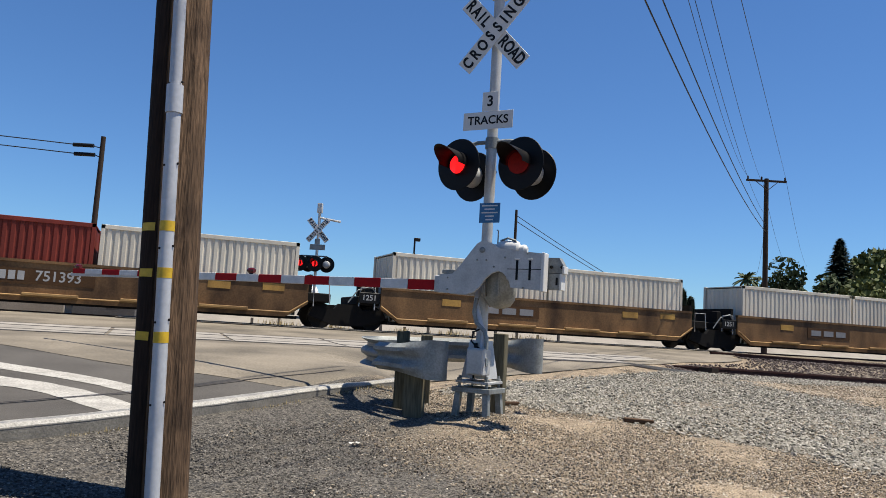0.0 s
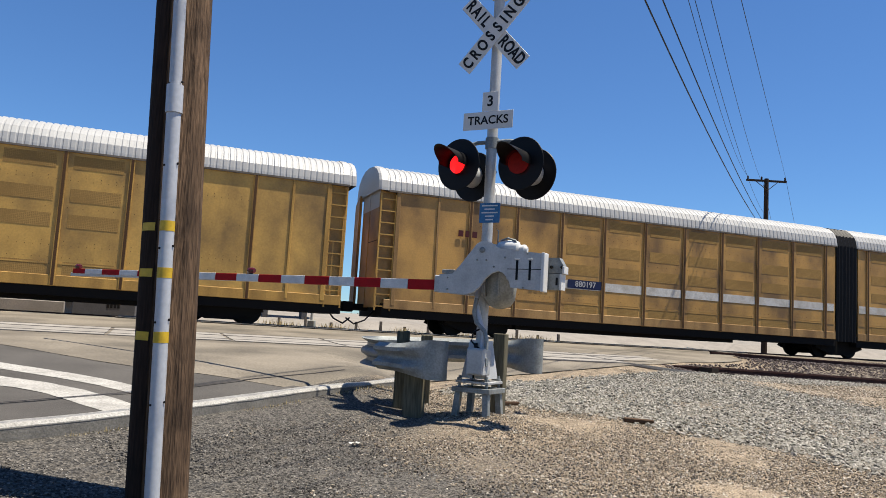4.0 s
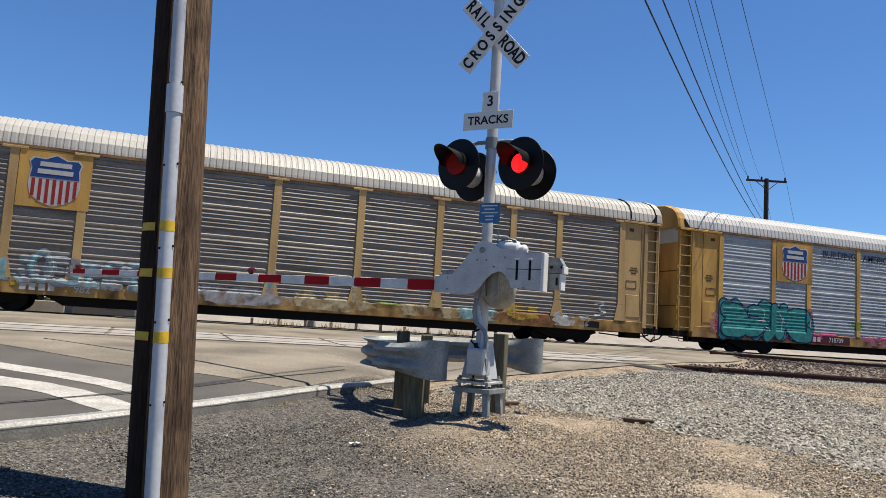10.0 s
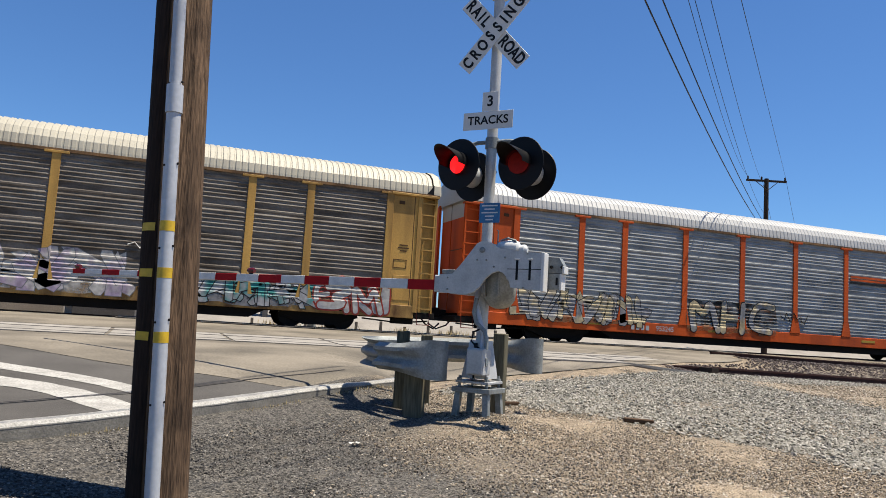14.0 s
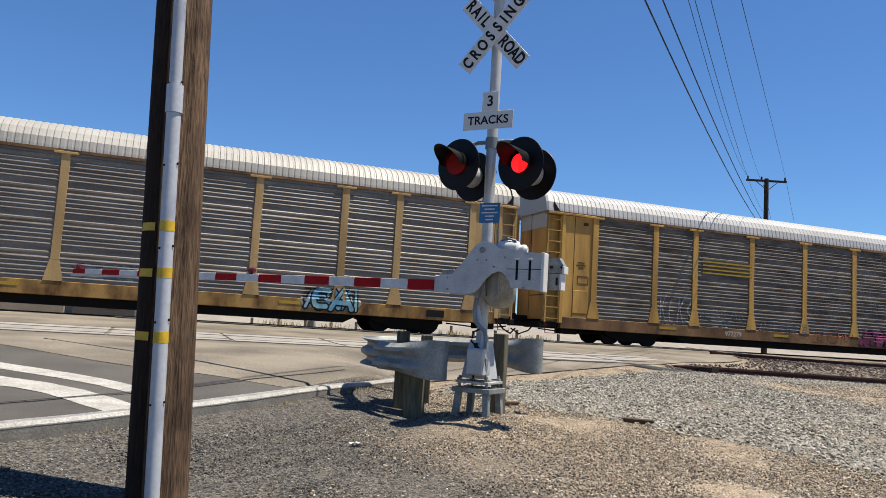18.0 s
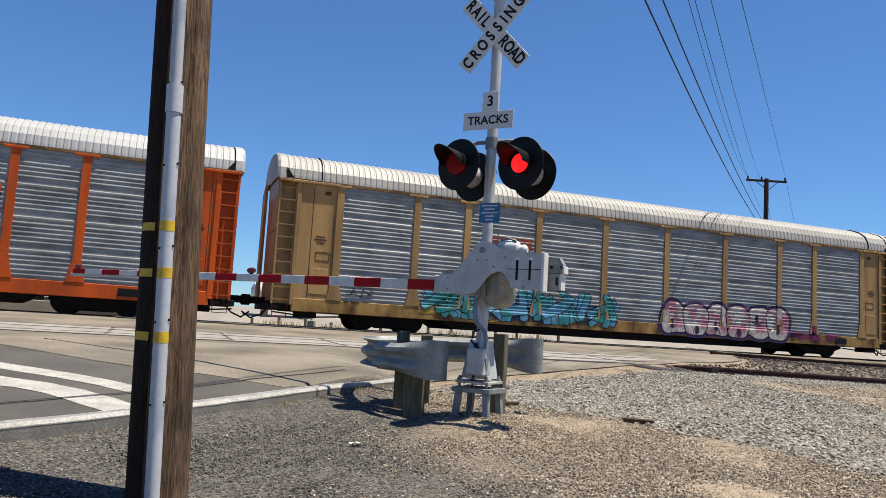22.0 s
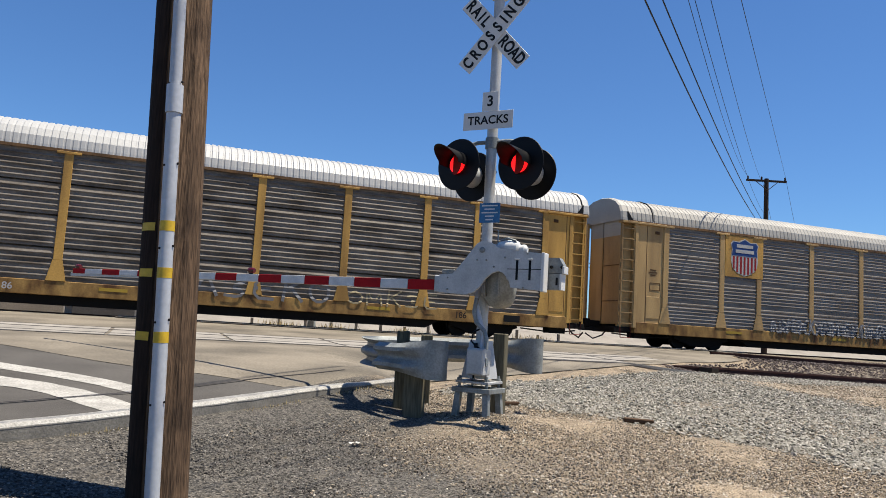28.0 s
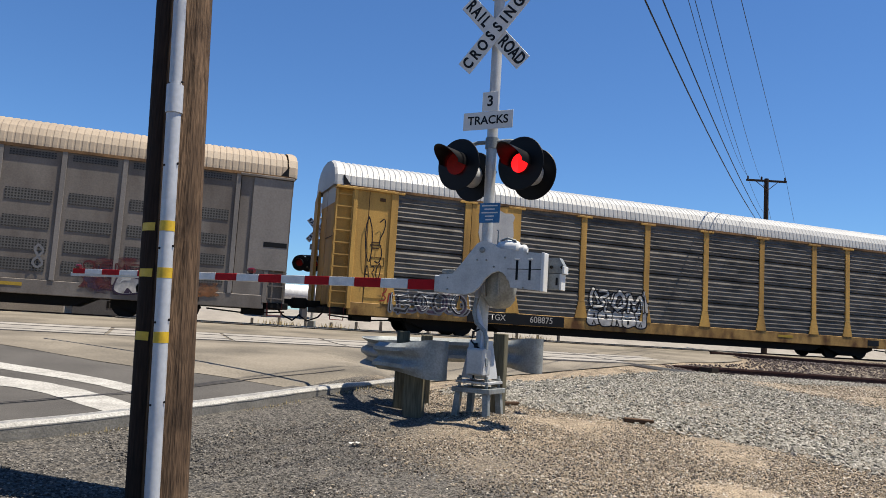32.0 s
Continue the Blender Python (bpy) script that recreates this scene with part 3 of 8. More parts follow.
def utility_pole():
    base = Vector((0.148, 5.58, 0.2))
    lean = Vector((-0.0385, 0.004, 1)).normalized()
    ob = thing("utility_pole", "weathered brown wooden utility pole with a grey conduit", "utility pole", Matrix.Translation(base))
    g = Geo()
    n, rows = 40, []
    rng = random.Random(5)
    jit = [rng.uniform(-0.006, 0.006) for _ in range(n)]
    for i in range(30):
        h = -0.4 + i * 0.32
        c = lean * h
        r = 0.197 - 0.004 * h
        rows.append([(c.x + (r + jit[k] + 0.003 * noise1(k, i * 0.15)) * math.cos(2 * math.pi * k / n), c.y + (r + jit[k]) * math.sin(2 * math.pi * k / n), c.z) for k in range(n)] )
    rows = [r + [r[0]] for r in rows]
    g.sheet(rows)
    part("trunk", g, WOOD, ob, "weathered brown wood with long cracks", soft=25)
    # shade of the sun-averted side, painted in as a dark strip
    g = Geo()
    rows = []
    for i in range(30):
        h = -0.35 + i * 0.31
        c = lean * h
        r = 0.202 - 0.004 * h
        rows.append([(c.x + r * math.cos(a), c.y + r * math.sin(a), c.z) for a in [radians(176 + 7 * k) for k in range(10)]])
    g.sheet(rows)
    part("moulding", g, DARKWOOD_AND_SHADE, ob, "dark strip of painted shade down the pole's left side", soft=60)
    axis = lambda h, a, r: (lean * h) + Vector((r * math.cos(radians(a)), r * math.sin(radians(a)), 0))
    pipe = part("conduit", Geo().tube([axis(h, 262, 0.25) for h in (-0.3, 2.7)], 0.048, 18), CONDUIT, ob, "grey plastic conduit", soft=40)
    part("upper_conduit", Geo().tube([axis(h, 262, 0.25) for h in (2.72, 5.0)], 0.042, 18), CONDUIT, ob, soft=40)
    part("coupling", Geo().tube([axis(h, 262, 0.25) for h in (2.64, 2.66, 2.8, 2.83)], 0.056, 18), CONDUIT, ob, "conduit coupling", soft=40)
    for h in HS:
        for dx in (-0.04, 0.042):
            p = axis(h, 262, 0.25) + Vector((dx, -0.028, 0.01 * dx / 0.04))
            part("screw", Geo().lathe([(0.001, -0.006), (0.007, -0.005), (0.009, 0.003)], 8, "y", p), SIGNBLACK, ob)
    for h, hh in ((1.875, 0.034), (1.565, 0.034), (1.145, 0.036)):
        part("tape_band", Geo().tube([axis(h - hh, 262, 0.25), axis(h + hh, 262, 0.25)], 0.0492, 18), TAPE, pipe, soft=40)
        rr = 0.2055 - 0.004 * h
        c = lean * h
        g = Geo()
        g.sheet([[(c.x + rr * math.cos(radians(a)), c.y + rr * math.sin(radians(a)), c.z + z) for a in range(196, 240, 5)] for z in (-hh * 0.8, hh * 0.8)])
        part("tape_patch", g, TAPE, ob, soft=60)


# ---- crossing signal: local x to the viewer's right, y away from the traffic, z up ----
SIGNAL = pose(3.835, 8.71, 0.44, 0, 0, -48.24)


def lamp_head(parent, x, y, z, back, kind_mat, turn=-12):
    """One flasher: background disc, hood, lens; an added vane before the light turns to close it."""
    rot = pose(x, y, z, 0, 0, turn + (180 if back else 0))
    head = part("flasher", Geo().lathe([(0.06, 0.22), (0.13, 0.2), (0.15, 0.05), (0.15, 0.0)], 24), SILVER if back else BLACK, parent, "round signal lamp housing", rot, soft=40)
    part("background_disc", Geo().lathe([(0.16, -0.012), (0.325, -0.006), (0.33, 0.0), (0.325, 0.008), (0.15, 0.008)], 40), BLACK, head, "flat black round background", soft=30)
    g = Geo()
    rows = []
    for i in range(7):
        t = i / 6
        row = []
        for k in range(15):
            a = radians(-12 + 204 * k / 14)
            reach = 0.42 * (0.45 + 0.55 * math.sin(max(0.0, min(math.pi, a))) ) * t
            row.append((0.158 * math.cos(a), -0.008 - reach, 0.158 * math.sin(a) + 0.015 * t))
        rows.append(row)
    g.sheet(rows)
    g.sheet([[(p[0] * 0.965, p[1], p[2] * 0.965) for p in r] for r in rows])
    part("hood", g, kind_mat, head, "visor over the lens", soft=60)
    part("lens", Geo().lathe([(0.148, -0.002), (0.148, -0.006), (0.11, -0.016), (0.05, -0.02), (0.001, -0.021)], 28), LENS, head, "red lens", soft=60)
    return head


LENS = mat("dark_red_lens", (0.12, 0.008, 0.006), 0.2, 0, 0.15, 20, 120, 0.3)
LED = glow("lit_red_lamp", (1.0, 0.01, 0.012), 1.0)
GREASY = mat("greasy_grey_casting", (0.4, 0.4, 0.355), 0.55, 0.1, 0.25, 5, 40, 0.1, dark=(0.14, 0.13, 0.1), stain=0.5)
# added shutters, coloured like an unlit lens, stand in for lamps switching off
VANE_RED = mat("dull_red_vane", (0.34, 0.014, 0.011), 0.75, 0, 0.15, 20, 120, 0.1)
VANES = []


def crossbuck(parent, z, y, front=True):
    for body, ang, yy in (("RAILROAD", -48, -0.006), ("CROSSING", 48, -0.018)):
        at = pose(0, y + yy, z) @ pose(0, 0, 0, 0, -ang, 0)
        blade = part("blade", Geo().box(-0.61, 0.61, 0, 0.006, -0.114, 0.114, 0.002), SIGNWHITE, parent, "white crossbuck blade", at)
        row = zip("RAILROAD", (-0.53, -0.405, -0.3, -0.205, 0.19, 0.305, 0.42, 0.535)) if body == "RAILROAD" else zip("CROSSING", (-0.52, -0.375, -0.225, -0.075, 0.07, 0.19, 0.31, 0.475))
        for ch, cx in row:
            me = letters(ch, 0.215, SIGNBLACK, 0.001, 0.007)
            me.transform(Matrix.Diagonal((0.74, 1, 1.0, 1)))
            part("lettering", me, None, blade, "", pose(cx, -0.003, 0))


def crossing_signal():
    ob = thing("crossing_signal", "silver railway crossing signal mast with crossbuck and red flashers", "crossing signal", SIGNAL)
    part("mast", Geo().tube([(0, 0, 0.9), (0, 0, 5.75)], 0.068, 24), SILVER, ob, "silver painted mast pipe", soft=40)
    part("mast_cap", Geo().lathe([(0.12, 5.38), (0.125, 5.4), (0.11, 5.62), (0.06, 5.78), (0.01, 5.8)], 20, "z"), SILVER, ob, soft=40)
    cone = Geo()
    for (a, za), (b, zb) in (((0.17, 0.5), (0.105, 0.96)),):
        cone.add([(-a, -a, za), (a, -a, za), (a, a, za), (-a, a, za), (-b, -b, zb), (b, -b, zb), (b, b, zb), (-b, b, zb)], [(0, 1, 5, 4), (1, 2, 6, 5), (2, 3, 7, 6), (3, 0, 4, 7), (4, 5, 6, 7), (0, 3, 2, 1)])
    part("base_casting", cone, SILVER, ob, "tapered silver base casting")
    part("seam", Geo().box(-0.004, 0.004, -0.2, -0.1, 0.5, 0.93), BLACK, ob)
    box = part("junction_box", Geo().box(-0.02, 0.2, -0.36, -0.14, 0.55, 0.87, 0.012), SILVER, ob, "silver junction box with a hinged cover")
    part("cover", Geo().box(-0.01, 0.19, -0.372, -0.358, 0.57, 0.85, 0.004), SILVER, box)
    part("latch", Geo().box(0.2, 0.215, -0.3, -0.26, 0.66, 0.76, 0.003), STEEL, box)
    part("cable_hose", Geo().tube([(-0.03, -0.1, 1.62), (-0.02, -0.17, 1.42), (0.06, -0.21, 1.2), (0.13, -0.23, 1.04), (0.12, -0.25, 0.86)], 0.03, 10), CONDUIT, ob, "grey bent cable hose down to the junction box", soft=40)
    part("flange", Geo().box(-0.22, 0.22, -0.22, 0.22, 0.44, 0.47, 0.005), SILVER, ob, "bolted base flange")
    for sx in (-0.18, 0.18):
        for sy in (-0.18, 0.18):
            part("bolt", Geo().tube([(sx, sy, 0.38), (sx, sy, 0.53)], 0.018, 8), STEEL, ob)
            part("nut", Geo().lathe([(0.035, 0.47), (0.035, 0.5)], 6, "z", (sx, sy, 0)), STEEL, ob)
            g = Geo()
            x0, x1 = sx * 1.0, sx * 1.2
            y0, y1 = sy * 1.0, sy * 1.2
            w = 0.036
            g.add([(x1 - w, y1 - w, -0.08), (x1 + w, y1 - w, -0.08), (x1 + w, y1 + w, -0.08), (x1 - w, y1 + w, -0.08), (x0 - w, y0 - w, 0.36), (x0 + w, y0 - w, 0.36), (x0 + w, y0 + w, 0.36), (x0 - w, y0 + w, 0.36)], [(0, 1, 5, 4), (1, 2, 6, 5), (2, 3, 7, 6), (3, 0, 4, 7), (4, 5, 6, 7), (0, 3, 2, 1)])
            part("foundation_leg", g, STEEL, ob, "galvanised foundation leg")
    g = Geo()
    g.box(-0.25, 0.25, -0.25, -0.17, 0.33, 0.39, 0.006).box(-0.25, 0.25, 0.17, 0.25, 0.33, 0.39, 0.006).box(-0.25, -0.17, -0.17, 0.17, 0.33, 0.39, 0.006).box(0.17, 0.25, -0.17, 0.17, 0.33, 0.39, 0.006)
    part("foundation_frame", g, STEEL, ob, "galvanised square frame")
    crossbuck(ob, 4.89, -0.09)
    plate = part("tracks_plate", Geo().box(-0.375, 0.311, -0.1, -0.094, 3.615, 3.845, 0.002), SIGNWHITE, ob, "white plate lettered TRACKS")
    part("lettering", letters("TRACKS", 0.152, SIGNBLACK, 0.001, 0.003), None, plate, "", pose(-0.03, -0.103, 3.73))
    plate = part("number_plate", Geo().box(-0.12, 0.1, -0.1, -0.094, 3.849, 4.1, 0.002), SIGNWHITE, ob, "white plate with the numeral 3")
    part("lettering", letters("3", 0.19, SIGNBLACK, 0.001, 0.004), None, plate, "", pose(-0.01, -0.103, 3.975))
    plq = part("notice_plate", Geo().box(-0.085, 0.195, -0.085, -0.08, 2.42, 2.67, 0.002), BLUE, ob, "small blue notice plate with white lines")
    for i, w in enumerate((0.21, 0.14, 0.22, 0.12, 0.1)):
        part("text_bar", Geo().box(0.055 - w / 2, 0.055 + w / 2, -0.0885, -0.0855, 2.635 - i * 0.044 - 0.008, 2.635 - i * 0.044 + 0.008), WHITEBAND, plq)
    # flasher arms and heads
    part("crossarm", Geo().tube([(-0.38, 0, 3.43), (-0.2, 0, 3.47), (0.24, 0, 3.47), (0.5, 0, 3.43)], 0.026, 10), STEEL, ob, "pipe arm for the flashers", soft=40)
    part("arm_clamp", Geo().lathe([(0.085, 3.38), (0.085, 3.52)], 18, "z"), STEEL, ob, soft=40)
    for x in (-0.42, 0.42):
        for back in (0, 1):
            hd = lamp_head(ob, x + 0.08, 0.22 if back else -0.24, 3.08 if back else 3.13 - 0.03 * x, back, BLACK)
            part("drop_pipe", Geo().tube([(x + 0.08, 0.1 if back else -0.1, 3.2), (x + 0.08, 0.05 if back else -0.05, 3.38), (x + 0.05, 0, 3.44)], 0.022, 8), STEEL, ob)
            if not back:
                part("led_disc", Geo().lathe([(0.118, -0.022), (0.118, -0.024), (0.001, -0.026)], 28), LED, hd, "lit red lamp")
                v = part("vane", Geo().lathe([(0.001, -0.0006), (0.138, -0.0004), (0.138, 0.0004), (0.001, 0.0006)], 28), VANE_RED, hd, "added dark red vane that hides the lit lamp", pose(0, -0.16, 0))
                VANES.append((v, x))


def crossing_gate():
    ob = thing("crossing_gate", "lowered railway gate with red and white striped arm", "crossing gate", SIGNAL)
    neck = ((-0.42, 1.52), (-0.42, 1.74), (-0.24, 1.75), (-0.14, 1.86), (0.02, 2.06), (0.07, 2.12), (0.13, 2.15), (0.2, 2.145), (0.28, 2.11), (0.36, 2.06), (0.46, 2.045), (0.92, 2.0), (0.92, 1.57), (0.52, 1.6), (0.5, 1.68), (0.42, 1.77), (0.36, 1.79), (0.27, 1.76), (0.19, 1.69), (0.13, 1.6), (0.05, 1.53), (-0.05, 1.5))
    back_neck = neck[:11] + ((0.56, 2.03), (0.56, 1.8)) + neck[15:]
    for ya, yb, side in ((-0.42, -0.385, neck), (-0.12, -0.07, back_neck)):
        g = Geo()
        k = len(side)
        g.add([(x, ya, z) for x, z in side] + [(x, yb, z) for x, z in side], [(i, (i + 1) % k, k + (i + 1) % k, k + i) for i in range(k)] + [tuple(range(k)), tuple(range(k, 2 * k))[::-1]])
        plate = part("side_plate", g, SILVER, ob, "silver gooseneck gate side plate")
        if ya < -0.2:
            for x in (0.595, 0.755):
                part("slot", Geo().box(x - 0.014, x + 0.014, -0.424, -0.4, 1.69, 1.92), BLACK, plate, "dark adjusting slot")
                part("slot_clip", Geo().box(x - 0.03, x + 0.03, -0.432, -0.418, 1.925, 1.945, 0.003), SIGNWHITE, plate)
            part("joint_line", Geo().box(0.47, 0.9, -0.4225, -0.41, 1.812, 1.82), BLACK, plate, "dark joint between the plates")
            part("end_flange", Geo().box(0.895, 0.935, -0.44, -0.3, 1.56, 2.01, 0.006), SIGNWHITE, plate, "pale end flange")
            for x, z in ((0.14, 2.04), (0.08, 1.92), (0.2, 1.92), (0.44, 1.95), (0.68, 1.6), (0.3, 1.84), (-0.3, 1.7), (-0.3, 1.56), (0.72, 2.0)):
                big = 0.036 if z > 2.02 else 0.012
                part("bolt", Geo().lathe([(big, -0.415), (big, -0.43), (big * 0.6, -0.436), (0.001, -0.438)], 12 if big > 0.02 else 8, "y", (x, 0, z)), STEEL, plate)
    part("mechanism_case", Geo().lathe([(0.05, 1.36), (0.13, 1.39), (0.185, 1.47), (0.2, 1.6), (0.2, 1.86), (0.16, 1.9)], 24, "z", (0.24, -0.05, 0)), GREASY, ob, "grey-green rounded gate mechanism case", soft=40)
    part("case_cover", Geo().box(0.12, 0.46, -0.2, 0.26, 1.66, 2.0, 0.05), SILVER, ob, "silver upper mechanism case")
    for x in (0.12, 0.3):
        part("case_rib", Geo().box(x - 0.01, x + 0.01, -0.275, -0.2, 1.5, 1.78, 0.004), GREASY, ob)
    part("motor_cover", Geo().lathe([(0.02, 0.2), (0.07, 0.215), (0.088, 0.26), (0.09, 0.4), (0.075, 0.46), (0.04, 0.48)], 18, "x", (0.06, -0.22, 2.09)), SIGNWHITE, ob, "white rounded motor cover", soft=40)
    part("motor_cover", Geo().lathe([(0.02, 0.44), (0.055, 0.45), (0.062, 0.54), (0.03, 0.57)], 16, "x", (0.06, -0.2, 2.07)), SIGNWHITE, ob, "white rounded motor cover", soft=40)
    part("lifting_hook", Geo().tube([(0.24, -0.2, 2.14), (0.24, -0.2, 2.3), (0.22, -0.2, 2.31)], 0.008, 6), STEEL, ob)
    part("hose", Geo().tube([(0.3, -0.25, 2.17), (0.4, -0.27, 2.2), (0.5, -0.27, 2.17), (0.53, -0.25, 2.07)], 0.013, 8), STEEL, ob, "grey hose over the motor", soft=60)
    part("shaft", Geo().lathe([(0.05, -0.38), (0.055, -0.36), (0.055, 0.4)], 16, "y", (0.14, 0, 2.04)), STEEL, ob, soft=40)
    for z0, z1, x1, corner in ((1.79, 1.97, 1.11, 0.1), (1.6, 1.785, 1.08, 0.0)):
        w = part("counterweight", Geo().prism(((0.8, z0), (x1, z0), (x1, z1 - corner), (x1 - corner * 0.6, z1), (0.8, z1)), -0.26, -0.14), STEEL, ob, "grey counterweight plate")
        part("edge_strip", Geo().box(x1 - 0.012, x1 + 0.012, -0.28, -0.13, z0 - 0.005, z1 - corner, 0.003), SIGNWHITE, w)
        for x in (0.9, 1.03):
            if z0 < 1.7:
                part("slot", Geo().box(x - 0.013, x + 0.013, -0.264, -0.2, 1.65, 1.74), BLACK, w)
            else:
                part("bolt", Geo().lathe([(0.02, -0.26), (0.02, -0.275), (0.001, -0.28)], 8, "y", (x + 0.06, 0, 1.86)), BLACK, w)
    part("conversion_box", Geo().box(-0.5, -0.3, -0.4, -0.26, 1.52, 1.73, 0.012), SILVER, ob, "silver arm bracket")
    part("bracket_box", Geo().box(-0.4, -0.22, -0.4, -0.28, 1.75, 1.8, 0.008), STEEL, ob, "small box on the arm bracket")
    cable = Geo().tube([(0.0, -0.2, 1.47), (-0.02, -0.22, 1.3), (0.03, -0.24, 1.17), (0.15, -0.26, 1.08), (0.19, -0.27, 0.98), (0.19, -0.27, 0.86)], 0.026, 10)
    part("cable", cable, STEEL, ob, "grey flexible cable", soft=60)
    part("cable", Geo().tube([(0.1, -0.18, 1.12), (0.0, -0.24, 1.06), (-0.01, -0.27, 0.95), (0.06, -0.28, 0.89), (0.12, -0.28, 0.86)], 0.011, 8), BLACK, ob, "black cable", soft=60)
    arm = part("gate_arm", Geo().box(-7.36, -0.3, -0.335, -0.3, 1.585, 1.64, 0.004), SILVER, ob, "light gate arm of red and white bands")
    x = -0.5
    for i in range(17):
        L = 0.4064 if i < 16 else 0.3
        zc = 1.612 + 0.0035 * i
        part("red_band" if i % 2 == 0 else "white_band", Geo().box(x - L + 0.002, x - 0.002, -0.345, -0.29, zc - 0.063 + 0.0015 * i, zc + 0.063 - 0.0015 * i, 0.003), RED if i % 2 == 0 else WHITEBAND, arm)
        x -= L
    for i, dx in enumerate((-3.5, -7.2)):
        l = part("arm_lamp", Geo().lathe([(0.03, -0.06), (0.042, -0.03), (0.042, 0.03), (0.03, 0.06)], 14, "x", (dx, -0.32, 1.74)), LENS, arm, "red arm lamp", soft=40)
        part("lamp_bracket", Geo().box(dx - 0.03, dx + 0.03, -0.33, -0.31, 1.67, 1.7), BLACK, l)


def guardrail():
    ob = thing("guardrail", "galvanised steel guardrail bent round the signal mast", "guardrail")
    path = [Vector(p) for p in ((2.72, 8.95), (2.62, 9.3), (2.58, 9.75), (2.7, 10.15), (3.05, 10.38), (3.55, 10.3), (4.0, 10.1), (4.35, 9.89))]
    prof = ((-0.165, 0.0), (-0.15, 0.02), (-0.115, 0.085), (-0.07, 0.085), (-0.03, 0.012), (0.0, 0.0), (0.03, 0.012), (0.07, 0.085), (0.115, 0.085), (0.15, 0.02), (0.165, 0.0))

    def sweep(pts, prof, z, back=0.004):
        """A sheet of one profile along a curve, with a back face."""
        fine = []
        for a, b in zip(pts, pts[1:]):
            fine += [a.lerp(b, k / 5) for k in range(5)]
        fine.append(pts[-1])
        for _ in range(3):
            fine = [fine[0]] + [(fine[i - 1] + fine[i] * 2 + fine[i + 1]) / 4 for i in range(1, len(fine) - 1)] + [fine[-1]]
        g, rows, inner = Geo(), [], []
        for i, q in enumerate(fine):
            d = (fine[min(i + 1, len(fine) - 1)] - fine[max(0, i - 1)]).normalized()
            o = Vector((-d.y, d.x))
            zc = z(i / (len(fine) - 1))
            rows.append([(q.x - o.x * t, q.y - o.y * t, zc + h) for h, t in prof])
            inner.append([(q.x - o.x * (t - back), q.y - o.y * (t - back), zc + h) for h, t in prof])
        g.sheet(rows)
        g.sheet(inner)
        return g
    def shoe_sweep(pts, z, mix):
        """The beam's W flattening into a plain plate that curls round at its end."""
        fine = []
        for a, b in zip(pts, pts[1:]):
            fine += [a.lerp(b, k / 6) for k in range(6)]
        fine.append(pts[-1])
        for _ in range(4):
            fine = [fine[0]] + [(fine[i - 1] + fine[i] * 2 + fine[i + 1]) / 4 for i in range(1, len(fine) - 1)] + [fine[-1]]
        g, rows, inner = Geo(), [], []
        for i, q in enumerate(fine):
            d = (fine[min(i + 1, len(fine) - 1)] - fine[max(0, i - 1)]).normalized()
            o, u = Vector((-d.y, d.x)), i / (len(fine) - 1)
            k = ease(mix[0], mix[1], u)
            row = [(h * (1 + 0.42 * k), t * (1 - k) + 0.04 * k) for h, t in prof]
            rows.append([(q.x - o.x * t, q.y - o.y * t, z(u) + h) for h, t in row])
            inner.append([(q.x - o.x * (t - 0.005), q.y - o.y * (t - 0.005), z(u) + h) for h, t in row])
        return g.sheet(rows).sheet(inner)
    part("beam", sweep(path, prof, lambda u: 1.15 + 0.09 * u), STEEL, ob, "galvanised W-shaped beam", soft=50)
    near = [Vector(q) for q in ((2.645, 9.12), (2.715, 8.93), (2.8, 8.77), (2.9, 8.67), (3.03, 8.58), (3.15, 8.52), (3.25, 8.53), (3.32, 8.6), (3.355, 8.71), (3.33, 8.83), (3.26, 8.9))]
    far = [Vector(q) for q in ((4.3, 9.92), (4.55, 9.75), (4.68, 9.6), (4.77, 9.45), (4.86, 9.33), (4.95, 9.3), (5.02, 9.37), (5.03, 9.48), (4.97, 9.56))]
    e = part("end_shoe", shoe_sweep(near, lambda u: 1.15 - 0.02 * u, (0.15, 0.5)), STEEL, ob, "rolled galvanised end shoe", soft=50)
    part("end_shoe", shoe_sweep(far, lambda u: 1.225, (0.1, 0.5)), STEEL, ob, "rolled galvanised end shoe", soft=50)
    for z in (1.04, 1.22):
        for dx in (0.0, 0.07):
            part("bolt", Geo().lathe([(0.016, -0.016), (0.014, -0.02), (0.001, -0.022)], 8, "y", (2.93 + dx, 8.64 - 0.6 * dx, z)), STEEL, e)
    for x, y, z1, w, rz in ((3.06, 8.88, 1.3, 0.115, -30), (3.02, 9.32, 1.46, 0.08, -20), (4.27, 9.07, 1.5, 0.08, -42), (3.6, 10.05, 1.42, 0.08, -20)):
        part("post", Geo().box(-w, w, -w, w, -0.2, z1 - 0.42, 0.01), POSTWOOD, ob, "weathered grey-green wooden post", pose(x, y, 0.42, 0, 0, rz))


